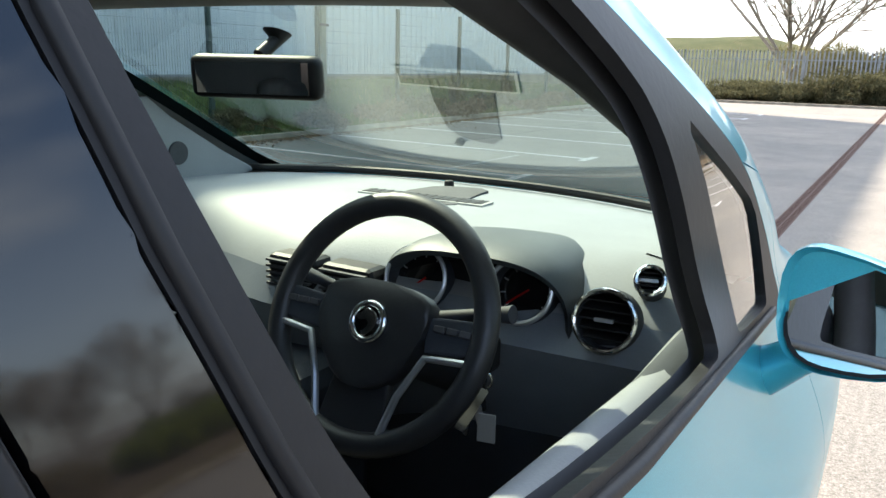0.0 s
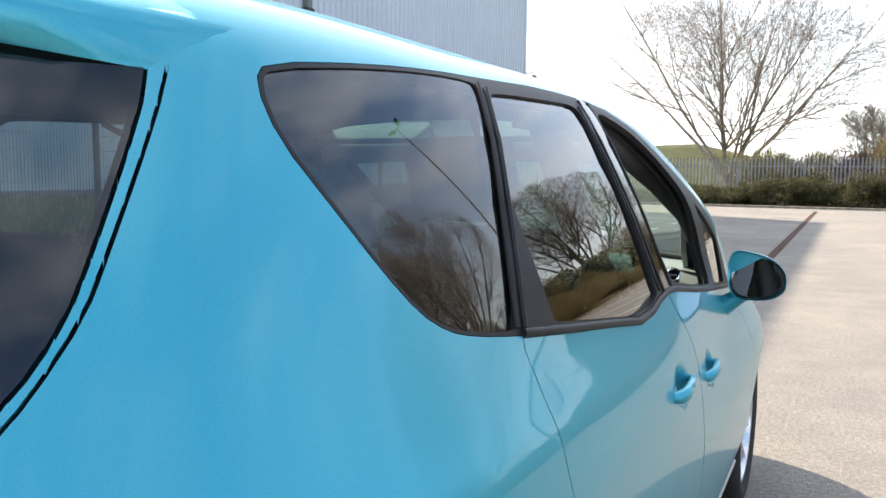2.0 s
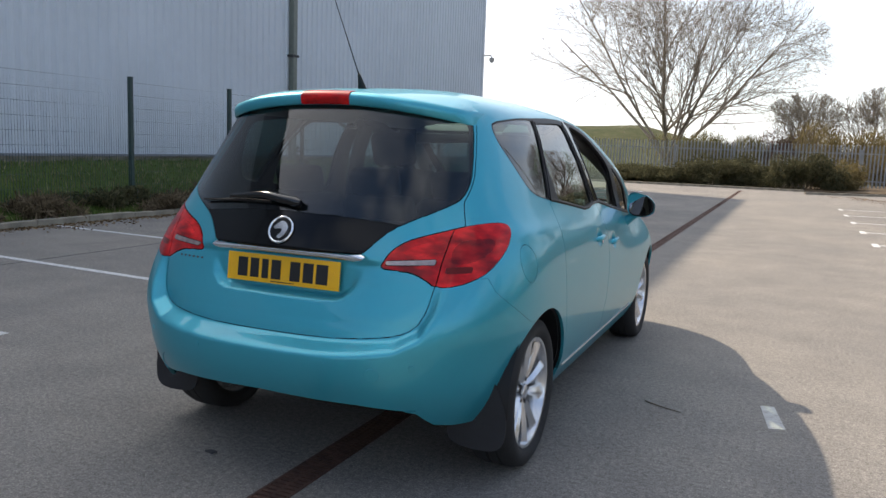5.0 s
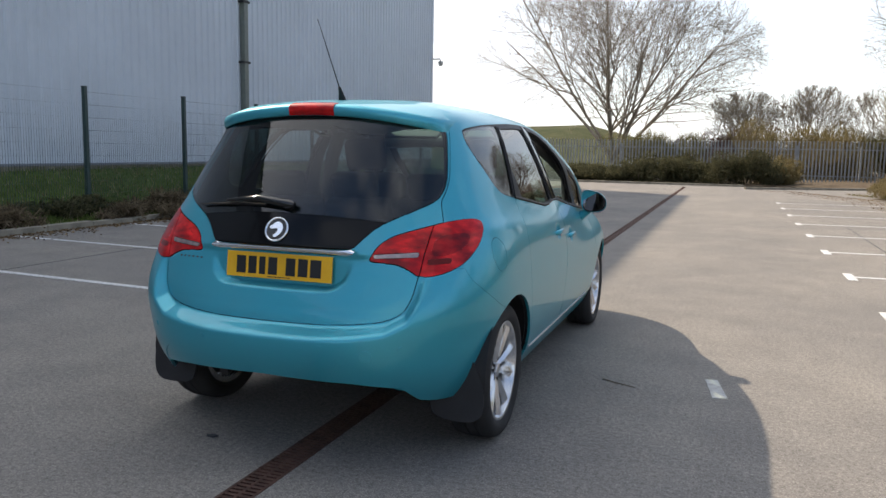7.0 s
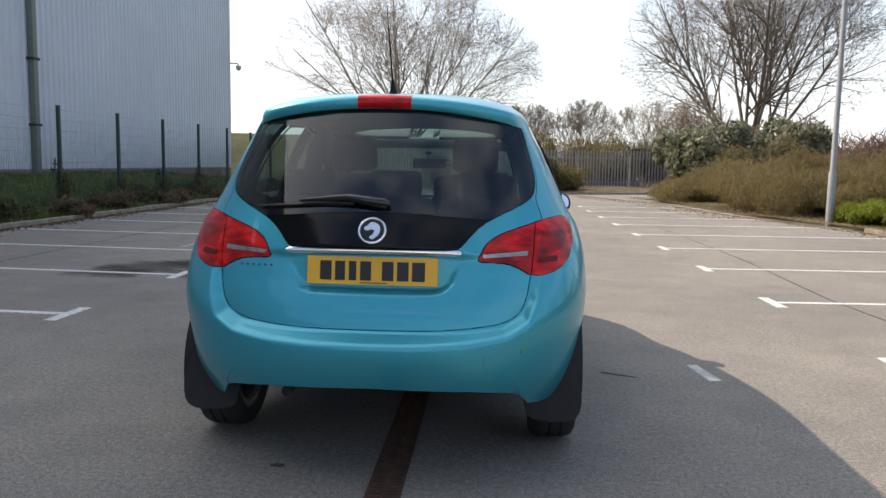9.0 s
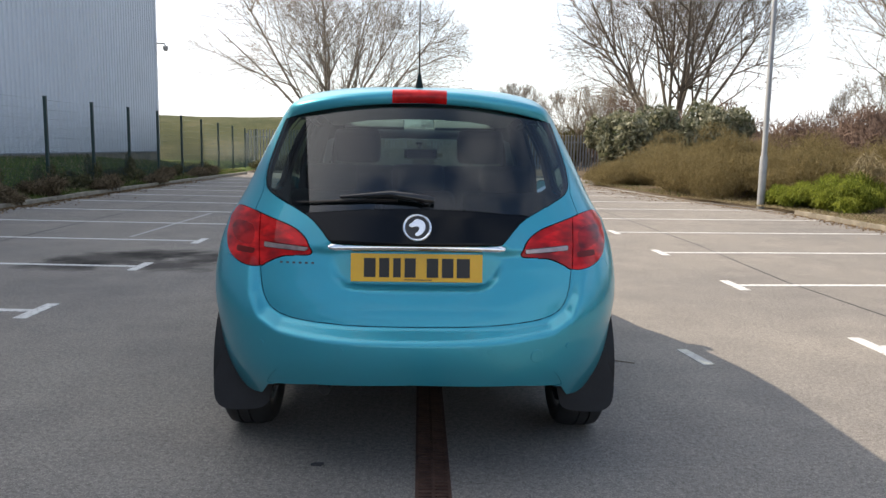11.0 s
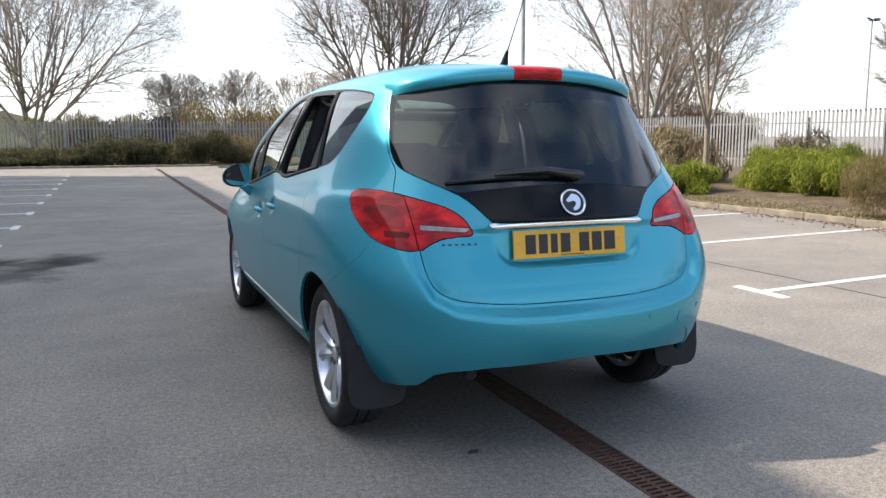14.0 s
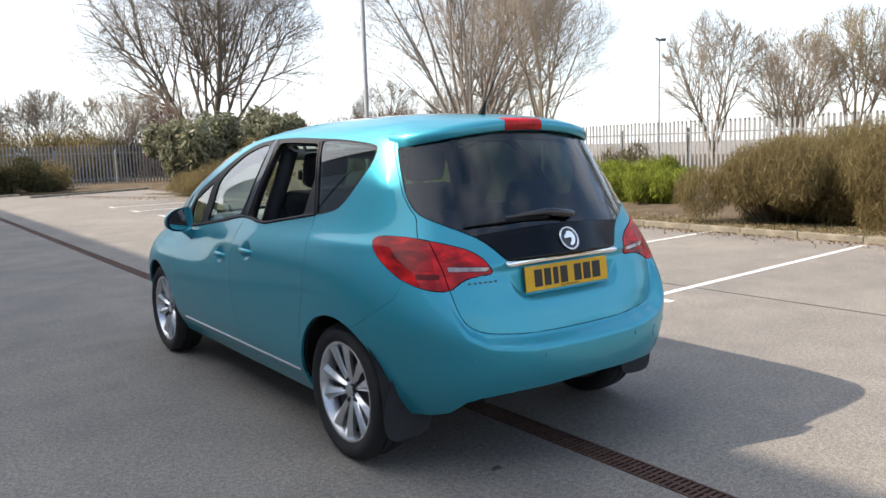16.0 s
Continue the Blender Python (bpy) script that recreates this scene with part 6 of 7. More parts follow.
build_drain()
RNG = np.random.default_rng(7)
TAR = plain("tar_joint", (0.03, 0.03, 0.03), 0.7, vary=0.3)
for line in (((3.98, 14.0), (3.96, 8.0), (3.79, 4.95), (3.87, 2.65), (3.84, -6.0)), ((-5.6, -4.0), (-5.4, 3.0), (-5.5, 14.0), (-5.35, 24.0))):
    pts = [Vector((x, y, 0)) for x, y in line]
    edge = [(p.x - 0.011, p.y) for p in pts] + [(p.x + 0.011, p.y) for p in pts[::-1]]
    slab("tar_joint", edge, 0.0, 0.002, TAR, "thin tarred joint in the asphalt", "joint")
slab("bay_marking", [(1.735, 2.14), (1.805, 2.16), (1.865, 1.80), (1.785, 1.77)], 0.0, 0.003, FADED, "short worn white dash on the asphalt", "road marking")
LITTER = leaf("dry_leaf_litter", (0.07, 0.045, 0.025), (0.30, 0.20, 0.11), 0.9)
slab("bay_marking", [(-4.03, 8.0), (-3.98, 8.0), (-3.90, 11.9), (-3.95, 11.9)], 0.0, 0.003, FADED, "thin faded white line across the bays", "road marking")
twig = tagged(part("twig", tube_bm([(1.16, 1.90, 0.004), (1.26, 1.83, 0.008), (1.36, 1.80, 0.004)], [0.004, 0.004, 0.002], 5), BARK, None), "small dry twig lying on the asphalt", "twig")
dead = tagged(part("dead_leaf", prism_bm([(-0.43, 0.225), (-0.41, 0.245), (-0.375, 0.24), (-0.385, 0.215)], 0.008, None, 0.002), LINING_DARK, None), "dark dead leaf lying on the asphalt", "leaf")

# kerb stones
KERB_MESH = {}


def kerb(name, path, label):
    """Concrete kerb stones butted along a line."""
    k = thing(name, label, "kerb", kind="structure", at=(path[0][0], path[0][1], 0))
    if "m" not in KERB_MESH:
        bm = box_bm((0.003, -0.065, -0.05), (0.907, 0.065, 0.09), None, 0.012)
        me = bpy.data.meshes.new("kerb_stone")
        bm.to_mesh(me)
        bm.free()
        me.materials.append(CONCRETE)
        KERB_MESH["m"] = me
    off = Matrix.Translation((-path[0][0], -path[0][1], 0))
    for (ax, ay), (bx, by) in zip(path, path[1:]):
        d = math.hypot(bx - ax, by - ay)
        n = max(1, round(d / 0.91))
        a = math.degrees(math.atan2(by - ay, bx - ax))
        for i in range(n):
            s = new("kerb_stone", KERB_MESH["m"])
            s.parent = k
            s.matrix_parent_inverse = off
            f = i / n
            s.matrix_basis = pose(ax + (bx - ax) * f, ay + (by - ay) * f, RNG.normal(0, 0.004), RNG.normal(0, 0.5), 0, a + RNG.normal(0, 0.25)) @ Matrix.Diagonal((d / n / 0.91, 1, 1, 1))
    return k


BED_EDGE = [(8.15, -22.0), (8.15, 13.6), (6.9, 19.0), (6.4, 24.5)]
kerb("kerb_beside_bays", BED_EDGE[:2], "weathered concrete kerb along the planted bed")
kerb("kerb_beside_fence", [(-8.0, -20.0), (-8.05, 20.0), (-7.6, 31.6)], "weathered concrete kerb below the grass bank")
kerb("kerb_far", [(-7.6, 33.2), (2.4, 33.0)], "pale concrete kerb at the end of the car park")
kerb("kerb_island", [(2.4, 30.6), (8.5, 33.6), (12.0, 34.6)], "concrete kerb of a planted island")


HILL_TURF = earth("rough_hill_turf", [(0.32, (0.028, 0.038, 0.014)), (0.5, (0.060, 0.066, 0.028)), (0.68, (0.125, 0.110, 0.062))], 0.22, 0.05, 2.0)


def mound_mesh(name, xs, ys, height, mat, label, category, kind="structure"):
    """A sheet of soil whose height follows a function of x and y."""
    v = [(x, y, height(x, y)) for y in ys for x in xs]
    n = len(xs)
    f = [(j * n + i, j * n + i + 1, (j + 1) * n + i + 1, (j + 1) * n + i) for j in range(len(ys) - 1) for i in range(n - 1)]
    return tagged(mesh_object(name, v, f, mat, None, True), label, category, kind=kind)


def bank_height(x, y):
    t = min(1.0, max(0.0, (-8.06 - x) / 2.6))
    far = 1.0 - 0.65 * min(1.0, max(0.0, (y - 22) / 12))
    return -0.03 + (0.08 + 0.76 * (t * t * (3 - 2 * t)) * far) * (x < -8.06) + 0.05 * noise.noise((x * 1.3, y * 0.6, 0)) * t


mound_mesh("grass_bank", [-60, -30, -14] + list(np.linspace(-10.9, -8.06, 14)), list(np.linspace(-45, 42, 120)), bank_height, TURF, "rough grass bank below the warehouse", "grass")


def bed_edge_x(y):
    return float(np.interp(y, [p[1] for p in BED_EDGE] + [29.0, 33.0], [p[0] for p in BED_EDGE] + [4.6, 3.0])) + 0.06


rows_y = list(np.linspace(-40, 60, 130))
cols = [0, 0.02, 0.06, 0.12, 0.2, 0.3, 0.45, 0.7, 1.0]
bed_v, bed_f = [], []
for y in rows_y:
    e = bed_edge_x(y)
    if 26 < y < 33.5:
        e = max(e, 7.2)
    for c in cols:
        x = e + c * (60 - e)
        bed_v.append((x, y, (0.05 if y < 13.8 else -0.012 + min(0.06, c * 2.0)) + 0.16 * min(1.0, c * 18) * (0.8 + 0.5 * noise.noise((x * 0.5, y * 0.5, 3)))))
for j in range(len(rows_y) - 1):
    for i in range(len(cols) - 1):
        k = j * len(cols) + i
        bed_f.append((k, k + 1, k + len(cols) + 1, k + len(cols)))
tagged(mesh_object("planted_bed", bed_v, bed_f, SOIL, None, True), "bare brown earth of a planted bed", "soil", kind="structure")
mound_mesh("far_verge", list(np.linspace(-8, 7, 10)) + [20, 60], [33.3, 34, 36, 40, 60], lambda x, y: 0.06 + 0.02 * noise.noise((x, y, 1)), SOIL, "bare earth verge before the far fence", "soil")
def hill_height(x, y):
    return -0.05 + 5.2 * math.exp(-((y - 85) / 24) ** 2) * (0.9 + 0.1 * math.sin(x * 0.06) + 0.06 * noise.noise((x * 0.15, y * 0.15, 5))) * min(1.0, max(0.0, (3 - x) / 16))


mound_mesh("grassy_hill", list(np.linspace(-90, 3, 80)), list(np.linspace(44, 130, 40)), hill_height, HILL_TURF, "low green hill behind the fence", "hill")


# ---- plants ----
def leaf_cloud(centres, size, rng, slender=1.0, upright=0.0):
    """Small four-cornered leaves, one at each centre, each turned its own way."""
    n = len(centres)
    a = rng.normal(size=(n, 3))
    a[:, 2] += upright * 2.0
    a /= np.linalg.norm(a, axis=1, keepdims=True)
    b = np.cross(a, rng.normal(size=(n, 3)))
    b /= np.maximum(np.linalg.norm(b, axis=1, keepdims=True), 1e-6)
    s = size * (0.6 + 0.8 * rng.random((n, 1)))
    p, q = a * s * slender, b * s * 0.5 / max(slender, 1.0) ** 0.5
    if slender > 1.7:
        return np.stack([centres - p - q, centres - p + q, centres + p], 1).reshape(-1, 3), np.arange(3 * n).reshape(-1, 3)
    return np.stack([centres - p, centres + q, centres + p, centres - q], 1).reshape(-1, 3), np.arange(4 * n).reshape(-1, 4)


def big_mesh(name, v, f, mat, parent, label="", kind=""):
    me = bpy.data.meshes.new(name)
    me.vertices.add(len(v))
    me.vertices.foreach_set("co", np.asarray(v, np.float32).ravel())
    f = np.asarray(f, np.int32)
    me.loops.add(f.size)
    me.polygons.add(len(f))
    me.loops.foreach_set("vertex_index", f.ravel())
    me.polygons.foreach_set("loop_start", np.arange(0, f.size, f.shape[1], dtype=np.int32))
    me.polygons.foreach_set("loop_total", np.full(len(f), f.shape[1], np.int32))
    me.update(calc_edges=True)
    me.materials.append(mat)
    ob = new(name, me)
    if parent:
        ob.parent = parent
    return tagged(ob, label, kind=kind)


def rods(segs, sides):
    """Tapered rods from rows of start, end, start radius, end radius."""
    segs = np.asarray(segs)
    a, b, r0, r1 = segs[:, :3], segs[:, 3:6], segs[:, 6:7], segs[:, 7:8]
    d = b - a
    d /= np.maximum(np.linalg.norm(d, axis=1, keepdims=True), 1e-9)
    ref = np.where(np.abs(d[:, 2:3]) > 0.9, np.array([[1.0, 0, 0]]), np.array([[0, 0, 1.0]]))
    s = np.cross(d, ref)
    s /= np.linalg.norm(s, axis=1, keepdims=True)
    u = np.cross(s, d)
    v = []
    for base, r in ((a, r0), (b, r1)):
        for k in range(sides):
            t = 2 * math.pi * k / sides
            v.append(base + r * (math.cos(t) * s + math.sin(t) * u))
    if sides == 3:
        v = v[:3] + [b]
        f = np.arange(len(segs))[:, None, None] * 4 + np.array([[0, 1, 3], [1, 2, 3], [2, 0, 3]])
        return np.stack(v, 1).reshape(-1, 3), f.reshape(-1, 3)
    v = np.stack(v, 1).reshape(-1, 3)
    i = np.arange(len(segs))[:, None] * 2 * sides
    f = np.concatenate([i + np.array([[k, (k + 1) % sides, sides + (k + 1) % sides, sides + k]]) for k in range(sides)])
    return v, f


def grow_tree(rng, height, spread, stems, lift, twig_r, density=1.0, depth=4, girth=0.012, clear=0.055):
    """Limb and twig segments of a bare tree at the origin, whose branches reach out to a domed crown."""
    limbs, twigs = [], []
    mid, rad = np.array((0, 0, 0.50 * height)), np.array((spread / 2, spread / 2, 0.50 * height))

    def reach(p, d):
        """How far it is from p along d to the outline of the crown."""
        q, e = (p - mid) / rad, d / rad
        a, b, c = e.dot(e), 2 * q.dot(e), q.dot(q) - 1
        k = b * b - 4 * a * c
        uneven = 0.86 + 0.26 * noise.noise(Vector(d * 2.2) + Vector((height * 7.3, spread * 3.1, stems)))
        return max(0.0, (-b + math.sqrt(k)) / (2 * a)) * uneven if k > 0 else 0.0

    def grow(p, d, length, r, level):
        n = (8, 6, 4, 3, 2)[level]
        step = length / n
        for i in range(n):
            d = d + rng.normal(0, 0.045 + 0.025 * level, 3) + np.array((0, 0, lift * (0.05 if level else 0.03)))
            d /= np.linalg.norm(d)
            q = p + d * step
            r0, r1 = (max(twig_r, r * (1 - 0.75 * k / n)) for k in (i, i + 1))
            (limbs if level < 3 else twigs).append((*p, *q, r0, r1))
            p = q
            if level >= depth or (level == 0 and i < 1):
                continue
            for _ in range(rng.poisson((1.35, 1.35, 1.6, 1.2)[level] * density) + (i == n - 1)):
                side = rng.normal(size=3)
                side -= d * side.dot(d)
                side /= np.linalg.norm(side)
                ang = math.radians(rng.uniform(20, 46))
                e = d * math.cos(ang) + side * math.sin(ang)
                room = min(reach(p, e) * rng.uniform(0.82, 1.03), length * rng.uniform(0.40, 0.72))
                if room > 0.025 * height:
                    grow(p, e, room, max(twig_r, r1 * 0.66), level + 1)

    fork = clear * height
    limbs.append((0, 0, -0.15, 0, 0, fork, height * girth * 1.7, height * girth * 1.35))
    for k in range(stems):
        a = 2 * math.pi * (k * 0.618 + 0.08 * rng.random())
        lean = 0.10 + 0.62 * ((k + 0.5) / stems) ** 0.8 * spread / height
        d = np.array((math.cos(a) * lean, math.sin(a) * lean, 1.0))
        d /= np.linalg.norm(d)
        base = np.array((0, 0, fork * (1 - 0.5 * (clear < 0.1) * rng.random())))
        grow(base, d, rng.uniform(0.8, 1.0) * 1.1 * reach(base, d), height * girth * rng.uniform(0.75, 1.0), 0)
    return limbs, twigs


def bare_tree(at, height, spread, stems, seed, bark, label, lift=1.0, twig_r=0.012, density=1.0, buds=None, depth=4, girth=0.012, clear=0.055):
    rng = np.random.default_rng(seed)
    limbs, twigs = grow_tree(rng, height, spread, stems, lift, twig_r, density, depth, girth, clear)
    t = thing("bare_tree", label, "tree", at=at)
    v, f = rods(limbs, 5)
    big_mesh("trunk", v, f, bark, t, "trunk and limbs")
    v, f = rods(twigs, 3)
    big_mesh("crown", v, f, bark, t, "bare twigs")
    if buds:
        ends = np.array([s[3:6] for s in twigs])[rng.random(len(twigs)) < 0.6]
        v, f = leaf_cloud(ends + rng.normal(0, 0.1, ends.shape), 0.04 * height / 8, rng)
        big_mesh("young_foliage", v, f, buds, t, "sparse young leaves")
    return t


BUD = leaf("young_leaf", (0.20, 0.19, 0.08), (0.42, 0.38, 0.20), 0.7)
bare_tree((-6.4, 56.0, 0.0), 14.6, 21.5, 9, 15, BARK_MID, "large bare spreading tree behind the far fence", 0.2, 0.0095, 0.88, girth=0.0105)
bare_tree((19.7, 58.5, 0.0), 18.5, 20.0, 9, 23, BARK, "tall bare rounded tree behind a laurel", 0.5, 0.012, 0.95)
bare_tree((23.6, 30.4, 0.0), 16.5, 12.5, 9, 33, BARK_MID, "tall bare upright tree behind the palisade fence", 0.7, 0.008, 0.95, girth=0.0075)
bare_tree((29.5, 36.0, 0.0), 14.5, 11.0, 7, 37, BARK_MID, "bare upright tree behind the palisade fence", 0.7, 0.009, 0.9, girth=0.008)
bare_tree((10.9, 11.65, 0.1), 6.0, 4.2, 6, 41, BARK_PALE, "young bare tree in the planted bed", 0.9, 0.0035, 1.0, girth=0.0075, clear=0.22)
for k, (x, y, h, s, bud) in enumerate(((46, 31, 10.6, 51, None), (50, 27.5, 9.4, 52, None), (53, 24.5, 10.6, 53, BUD), (57, 22.5, 10.2, 54, BUD), (59, 18, 10.6, 55, None), (63, 14, 10.0, 56, BUD), (62, 8, 10.6, 58, None), (66, 2, 10.0, 59, BUD), (58, 31, 9.6, 60, None), (40, 46, 8.0, 57, None))):
    bare_tree((x, y, 0.0), h, 8.5, 5, s, BARK_PALE, "bare tree beyond the palisade fence" if not bud else "tree beyond the palisade fence coming into pale leaf", 0.5, 0.015, 0.9, bud, 3)
for k, (x, y, h, s) in enumerate(((24, -3, 10.0, 61), (27, 6, 12.0, 62), (31, -14, 11.0, 63), (25, 1, 9.0, 64), (30, -28, 11.0, 65))):
    bare_tree((x, y, 0.0), h, 8.0, 5, s, BARK, "bare tree behind the palisade fence beside the bays", 0.6, 0.016, 0.85, None, 3)


for x, y, h, s in ((2.5, 50, 5.4, 71), (6.5, 51, 5.8, 72), (10.5, 49, 5.6, 73), (14.5, 52, 6.4, 74), (31, 50, 7.0, 75), (35.5, 47, 6.6, 76)):
    bare_tree((x, y, 0.0), h, 6.2, 8, s, BARK_PALE, "low pale bare tree behind the far fence", 0.5, 0.011, 0.8, None, 3, 0.008)


def shrub(name, at, size, count, leaf_size, mat, seed, label, category="shrub", slender=1.0, upright=0.0, stems=24, lumps=9):
    """A bush: stems from the ground and leaves in clumps over an uneven outline."""
    rng = np.random.default_rng(seed)
    t = thing(name, label, category, at=at)
    cl = rng.normal(size=(lumps, 3)) * (0.42, 0.42, 0.20) + (0, 0, 0.50)
    cl[:, :2] = np.clip(cl[:, :2], -0.8, 0.8)
    pick = rng.integers(0, lumps, count)
    d = rng.normal(size=(count, 3))
    d /= np.linalg.norm(d, axis=1, keepdims=True)
    rad = (0.55 + 0.45 * rng.random((count, 1))) * (0.30 + 0.16 * rng.random((lumps, 1)))[pick]
    c = cl[pick] + d * rad * (1.0, 1.0, 0.9)
    c[:, 2] = np.clip(c[:, 2], 0.015, None)
    c *= np.array(size)
    v, f = leaf_cloud(c, leaf_size, rng, slender, upright)
    big_mesh("foliage", v, f, mat, t)
    segs = []
    for _ in range(stems):
        e = c[rng.integers(0, count)]
        b = np.array((e[0] * 0.3, e[1] * 0.3, -0.12))
        m = (b + e) / 2 + rng.normal(0, 0.05, 3)
        segs += [(*b, *m, 0.014, 0.010), (*m, *e, 0.010, 0.004)]
    v, f = rods(segs, 4)
    big_mesh("brushwood", v, f, BARK, t)
    return t


HEDGE_BROWN = leaf("brown_twiggy_foliage", (0.125, 0.10, 0.045), (0.30, 0.235, 0.115), 0.9)
GREEN_BRIGHT = leaf("bright_green_foliage", (0.075, 0.105, 0.014), (0.36, 0.40, 0.065), 0.65)
LAUREL = leaf("glossy_laurel_leaf", (0.06, 0.075, 0.035), (0.36, 0.35, 0.24), 0.3)
IVY = leaf("dark_ivy_leaf", (0.04, 0.045, 0.022), (0.155, 0.14, 0.075), 0.85)
STRAW = leaf("dry_grass_blade", (0.14, 0.11, 0.06), (0.42, 0.35, 0.22), 0.9)
RED_TWIG = leaf("reddish_twigs", (0.11, 0.075, 0.06), (0.27, 0.19, 0.15), 0.85)
TURF_BLADE = leaf("turf_blade", (0.045, 0.075, 0.014), (0.15, 0.20, 0.05), 0.7)
BRAMBLE = leaf("dry_bramble", (0.07, 0.05, 0.03), (0.26, 0.20, 0.13), 0.9)
GRASS = leaf("grass_blade", (0.03, 0.05, 0.010), (0.13, 0.17, 0.045), 0.7)

# brown hedge of rounded bushes beside the bays
k = 0
for y in np.arange(-20.4, 4.9, 1.55):
    k += 1
    shrub("hedge_bush", (9.50 + 0.18 * math.sin(k * 2.1), float(y), 0.08), (1.2, 1.25, 1.34 + 0.12 * math.sin(k * 1.7)), 75000 if y > -1.5 else 6000, 0.017, HEDGE_BROWN, 100 + k, "dense brown twiggy bush in a hedge along the kerb", "bush", 4.0, 0.9, 40, 26)
    shrub("hedge_bush", (11.2 + 0.2 * math.sin(k * 1.3), float(y) + 0.2, 0.1), (1.2, 1.3, 1.45 + 0.12 * math.sin(k * 2.7)), 9000 if y > -4 else 3000, 0.03, HEDGE_BROWN, 150 + k, "dense brown twiggy bush in a hedge along the kerb", "bush", 2.6, 0.5, 20, 12)
# the mound of brown bushes by the lamp column
for k, (x, y, sx, sy, sz) in enumerate(((9.9, 16.3, 1.3, 1.3, 0.95), (8.6, 18.2, 1.6, 1.9, 1.2), (8.7, 21.2, 1.8, 2.1, 1.4), (10.2, 20.0, 1.9, 2.2, 1.45), (11.5, 17.0, 1.9, 2.0, 1.25), (9.2, 24.2, 1.9, 2.1, 1.25), (7.6, 25.8, 1.4, 1.6, 0.7))):
    shrub("brown_bush", (x, y, 0.1), (sx, sy, sz), 42000, 0.022, HEDGE_BROWN, 200 + k, "rounded brown twiggy bush in the bed", "bush", 3.2, 0.7, 30, 44)
for k, (x, y, s, h) in enumerate(((10.7, 8.0, 0.62, 0.80), (11.3, 8.9, 0.80, 0.86), (11.1, 9.8, 0.70, 0.70), (11.9, 10.5, 0.85, 0.80), (12.6, 9.4, 0.85, 0.85), (9.25, 10.6, 0.75, 0.56), (9.9, 11.0, 0.45, 0.40), (9.1, 13.7, 0.75, 0.55), (9.8, 14.4, 0.85, 0.72), (8.7, 14.9, 0.55, 0.42))):
    shrub("green_shrub", (x, y, 0.1), (s, s, h), 17000, 0.026, GREEN_BRIGHT, 300 + k, "low bright green feathery shrub in the bed", "shrub", 3.0, 0.7, 16, 26)
for k, (x, y) in enumerate(((10.6, 13.2), (11.6, 13.0), (12.2, 14.4), (10.9, 15.0), (13.2, 11.5))):
    shrub("dry_shrub", (x, y, 0.1), (0.9, 0.9, 1.25), 2600, 0.05, STRAW, 330 + k, "thin dry straw-coloured shrub", "shrub", 2.6, 0.9, 60, 8)
for k, (x, y, s, h) in enumerate(((9.9, 34.6, 2.0, 3.0), (12.0, 34.8, 2.2, 3.4), (14.6, 35.4, 2.2, 3.2))):
    shrub("laurel", (x, y, 0.05), (s, 1.8, h), 9000, 0.13, LAUREL, 350 + k, "glossy evergreen laurel at the end of the bays", "shrub", 1.3, 0.2, 24, 16)
for k, (x, y, s, h) in enumerate(((16, 31, 2.6, 2.6), (19, 29, 2.6, 2.9), (21.5, 33, 2.8, 3.2), (25, 38, 3.4, 3.4), (14.5, 40, 3.0, 3.2), (19, 44, 3.5, 3.6))):
    shrub("red_stemmed_bush", (x, y, 0.0), (s, s, h), 6000, 0.10, RED_TWIG, 370 + k, "reddish bare twiggy bush", "bush", 2.6, 0.7, 50, 12)
# ivy and low bushes along the far fence
for k, x in enumerate(np.arange(-6.6, 4.3, 1.5)):
    shrub("ivy_bush", (float(x), 35.2 + 0.5 * math.sin(k * 1.9), 0.02), (1.5, 1.0, (0.5 if x < -2.2 else 0.95) + 0.4 * math.sin(k * 1.3) ** 2), 9000, 0.045, IVY if x < 3.5 else HEDGE_BROWN, 400 + k, "dark ivy-covered bush along the far fence" if x < 3.5 else "brown tangled bush along the far fence", "bush", 2.2, 0.3, 24, 26)
OLIVE = leaf("olive_twigs", (0.09, 0.085, 0.035), (0.30, 0.26, 0.12), 0.85)
for k, x in enumerate(np.arange(-3.0, 48.0, 4.2)):
    shrub("far_bush", (float(x), 47.5 + 4 * math.sin(k * 2.3), 0.0), (3.2, 2.2, 2.3 + (1.4 if x > 6 else 0.8) * abs(math.sin(k * 1.1))), 9000, 0.075, (OLIVE, RED_TWIG, HEDGE_BROWN)[k % 3], 430 + k, "tall tangled bush behind the far fence", "bush", 3.6, 0.9, 60, 24)


def tufts(name, at, n, mat, seed, label, height, parts=6):
    """Blades standing on the ground."""
    rng = np.random.default_rng(seed)
    p = at(rng, n)
    h = height * (0.5 + rng.random((n, 1)))
    lean = rng.normal(0, 0.35, (n, 3)) * h
    lean[:, 2:] = h
    side = rng.normal(size=(n, 3)) * (1, 1, 0)
    side *= 0.006 / np.maximum(np.linalg.norm(side, axis=1, keepdims=True), 1e-6) * (0.6 + rng.random((n, 1)))
    v = np.stack([p - side, p + side, p + lean], 1).reshape(-1, 3)
    return big_mesh(name, v, np.arange(3 * n).reshape(-1, 3), mat, None, label, "stuff")


def on_bank(rng, n):
    x = -8.15 - 2.6 * rng.random(n) ** 1.4
    y = -6 + 40 * rng.random(n)
    return np.stack([x, y, np.array([bank_height(a, b) for a, b in zip(x, y)])], 1)


tagged(tufts("bank_grass", on_bank, 60000, TURF_BLADE, 5, "uneven grass on the bank", 0.06), category="grass")
tagged(tufts("bank_straw", on_bank, 9000, STRAW, 6, "dry straw among the grass on the bank", 0.11), category="grass")


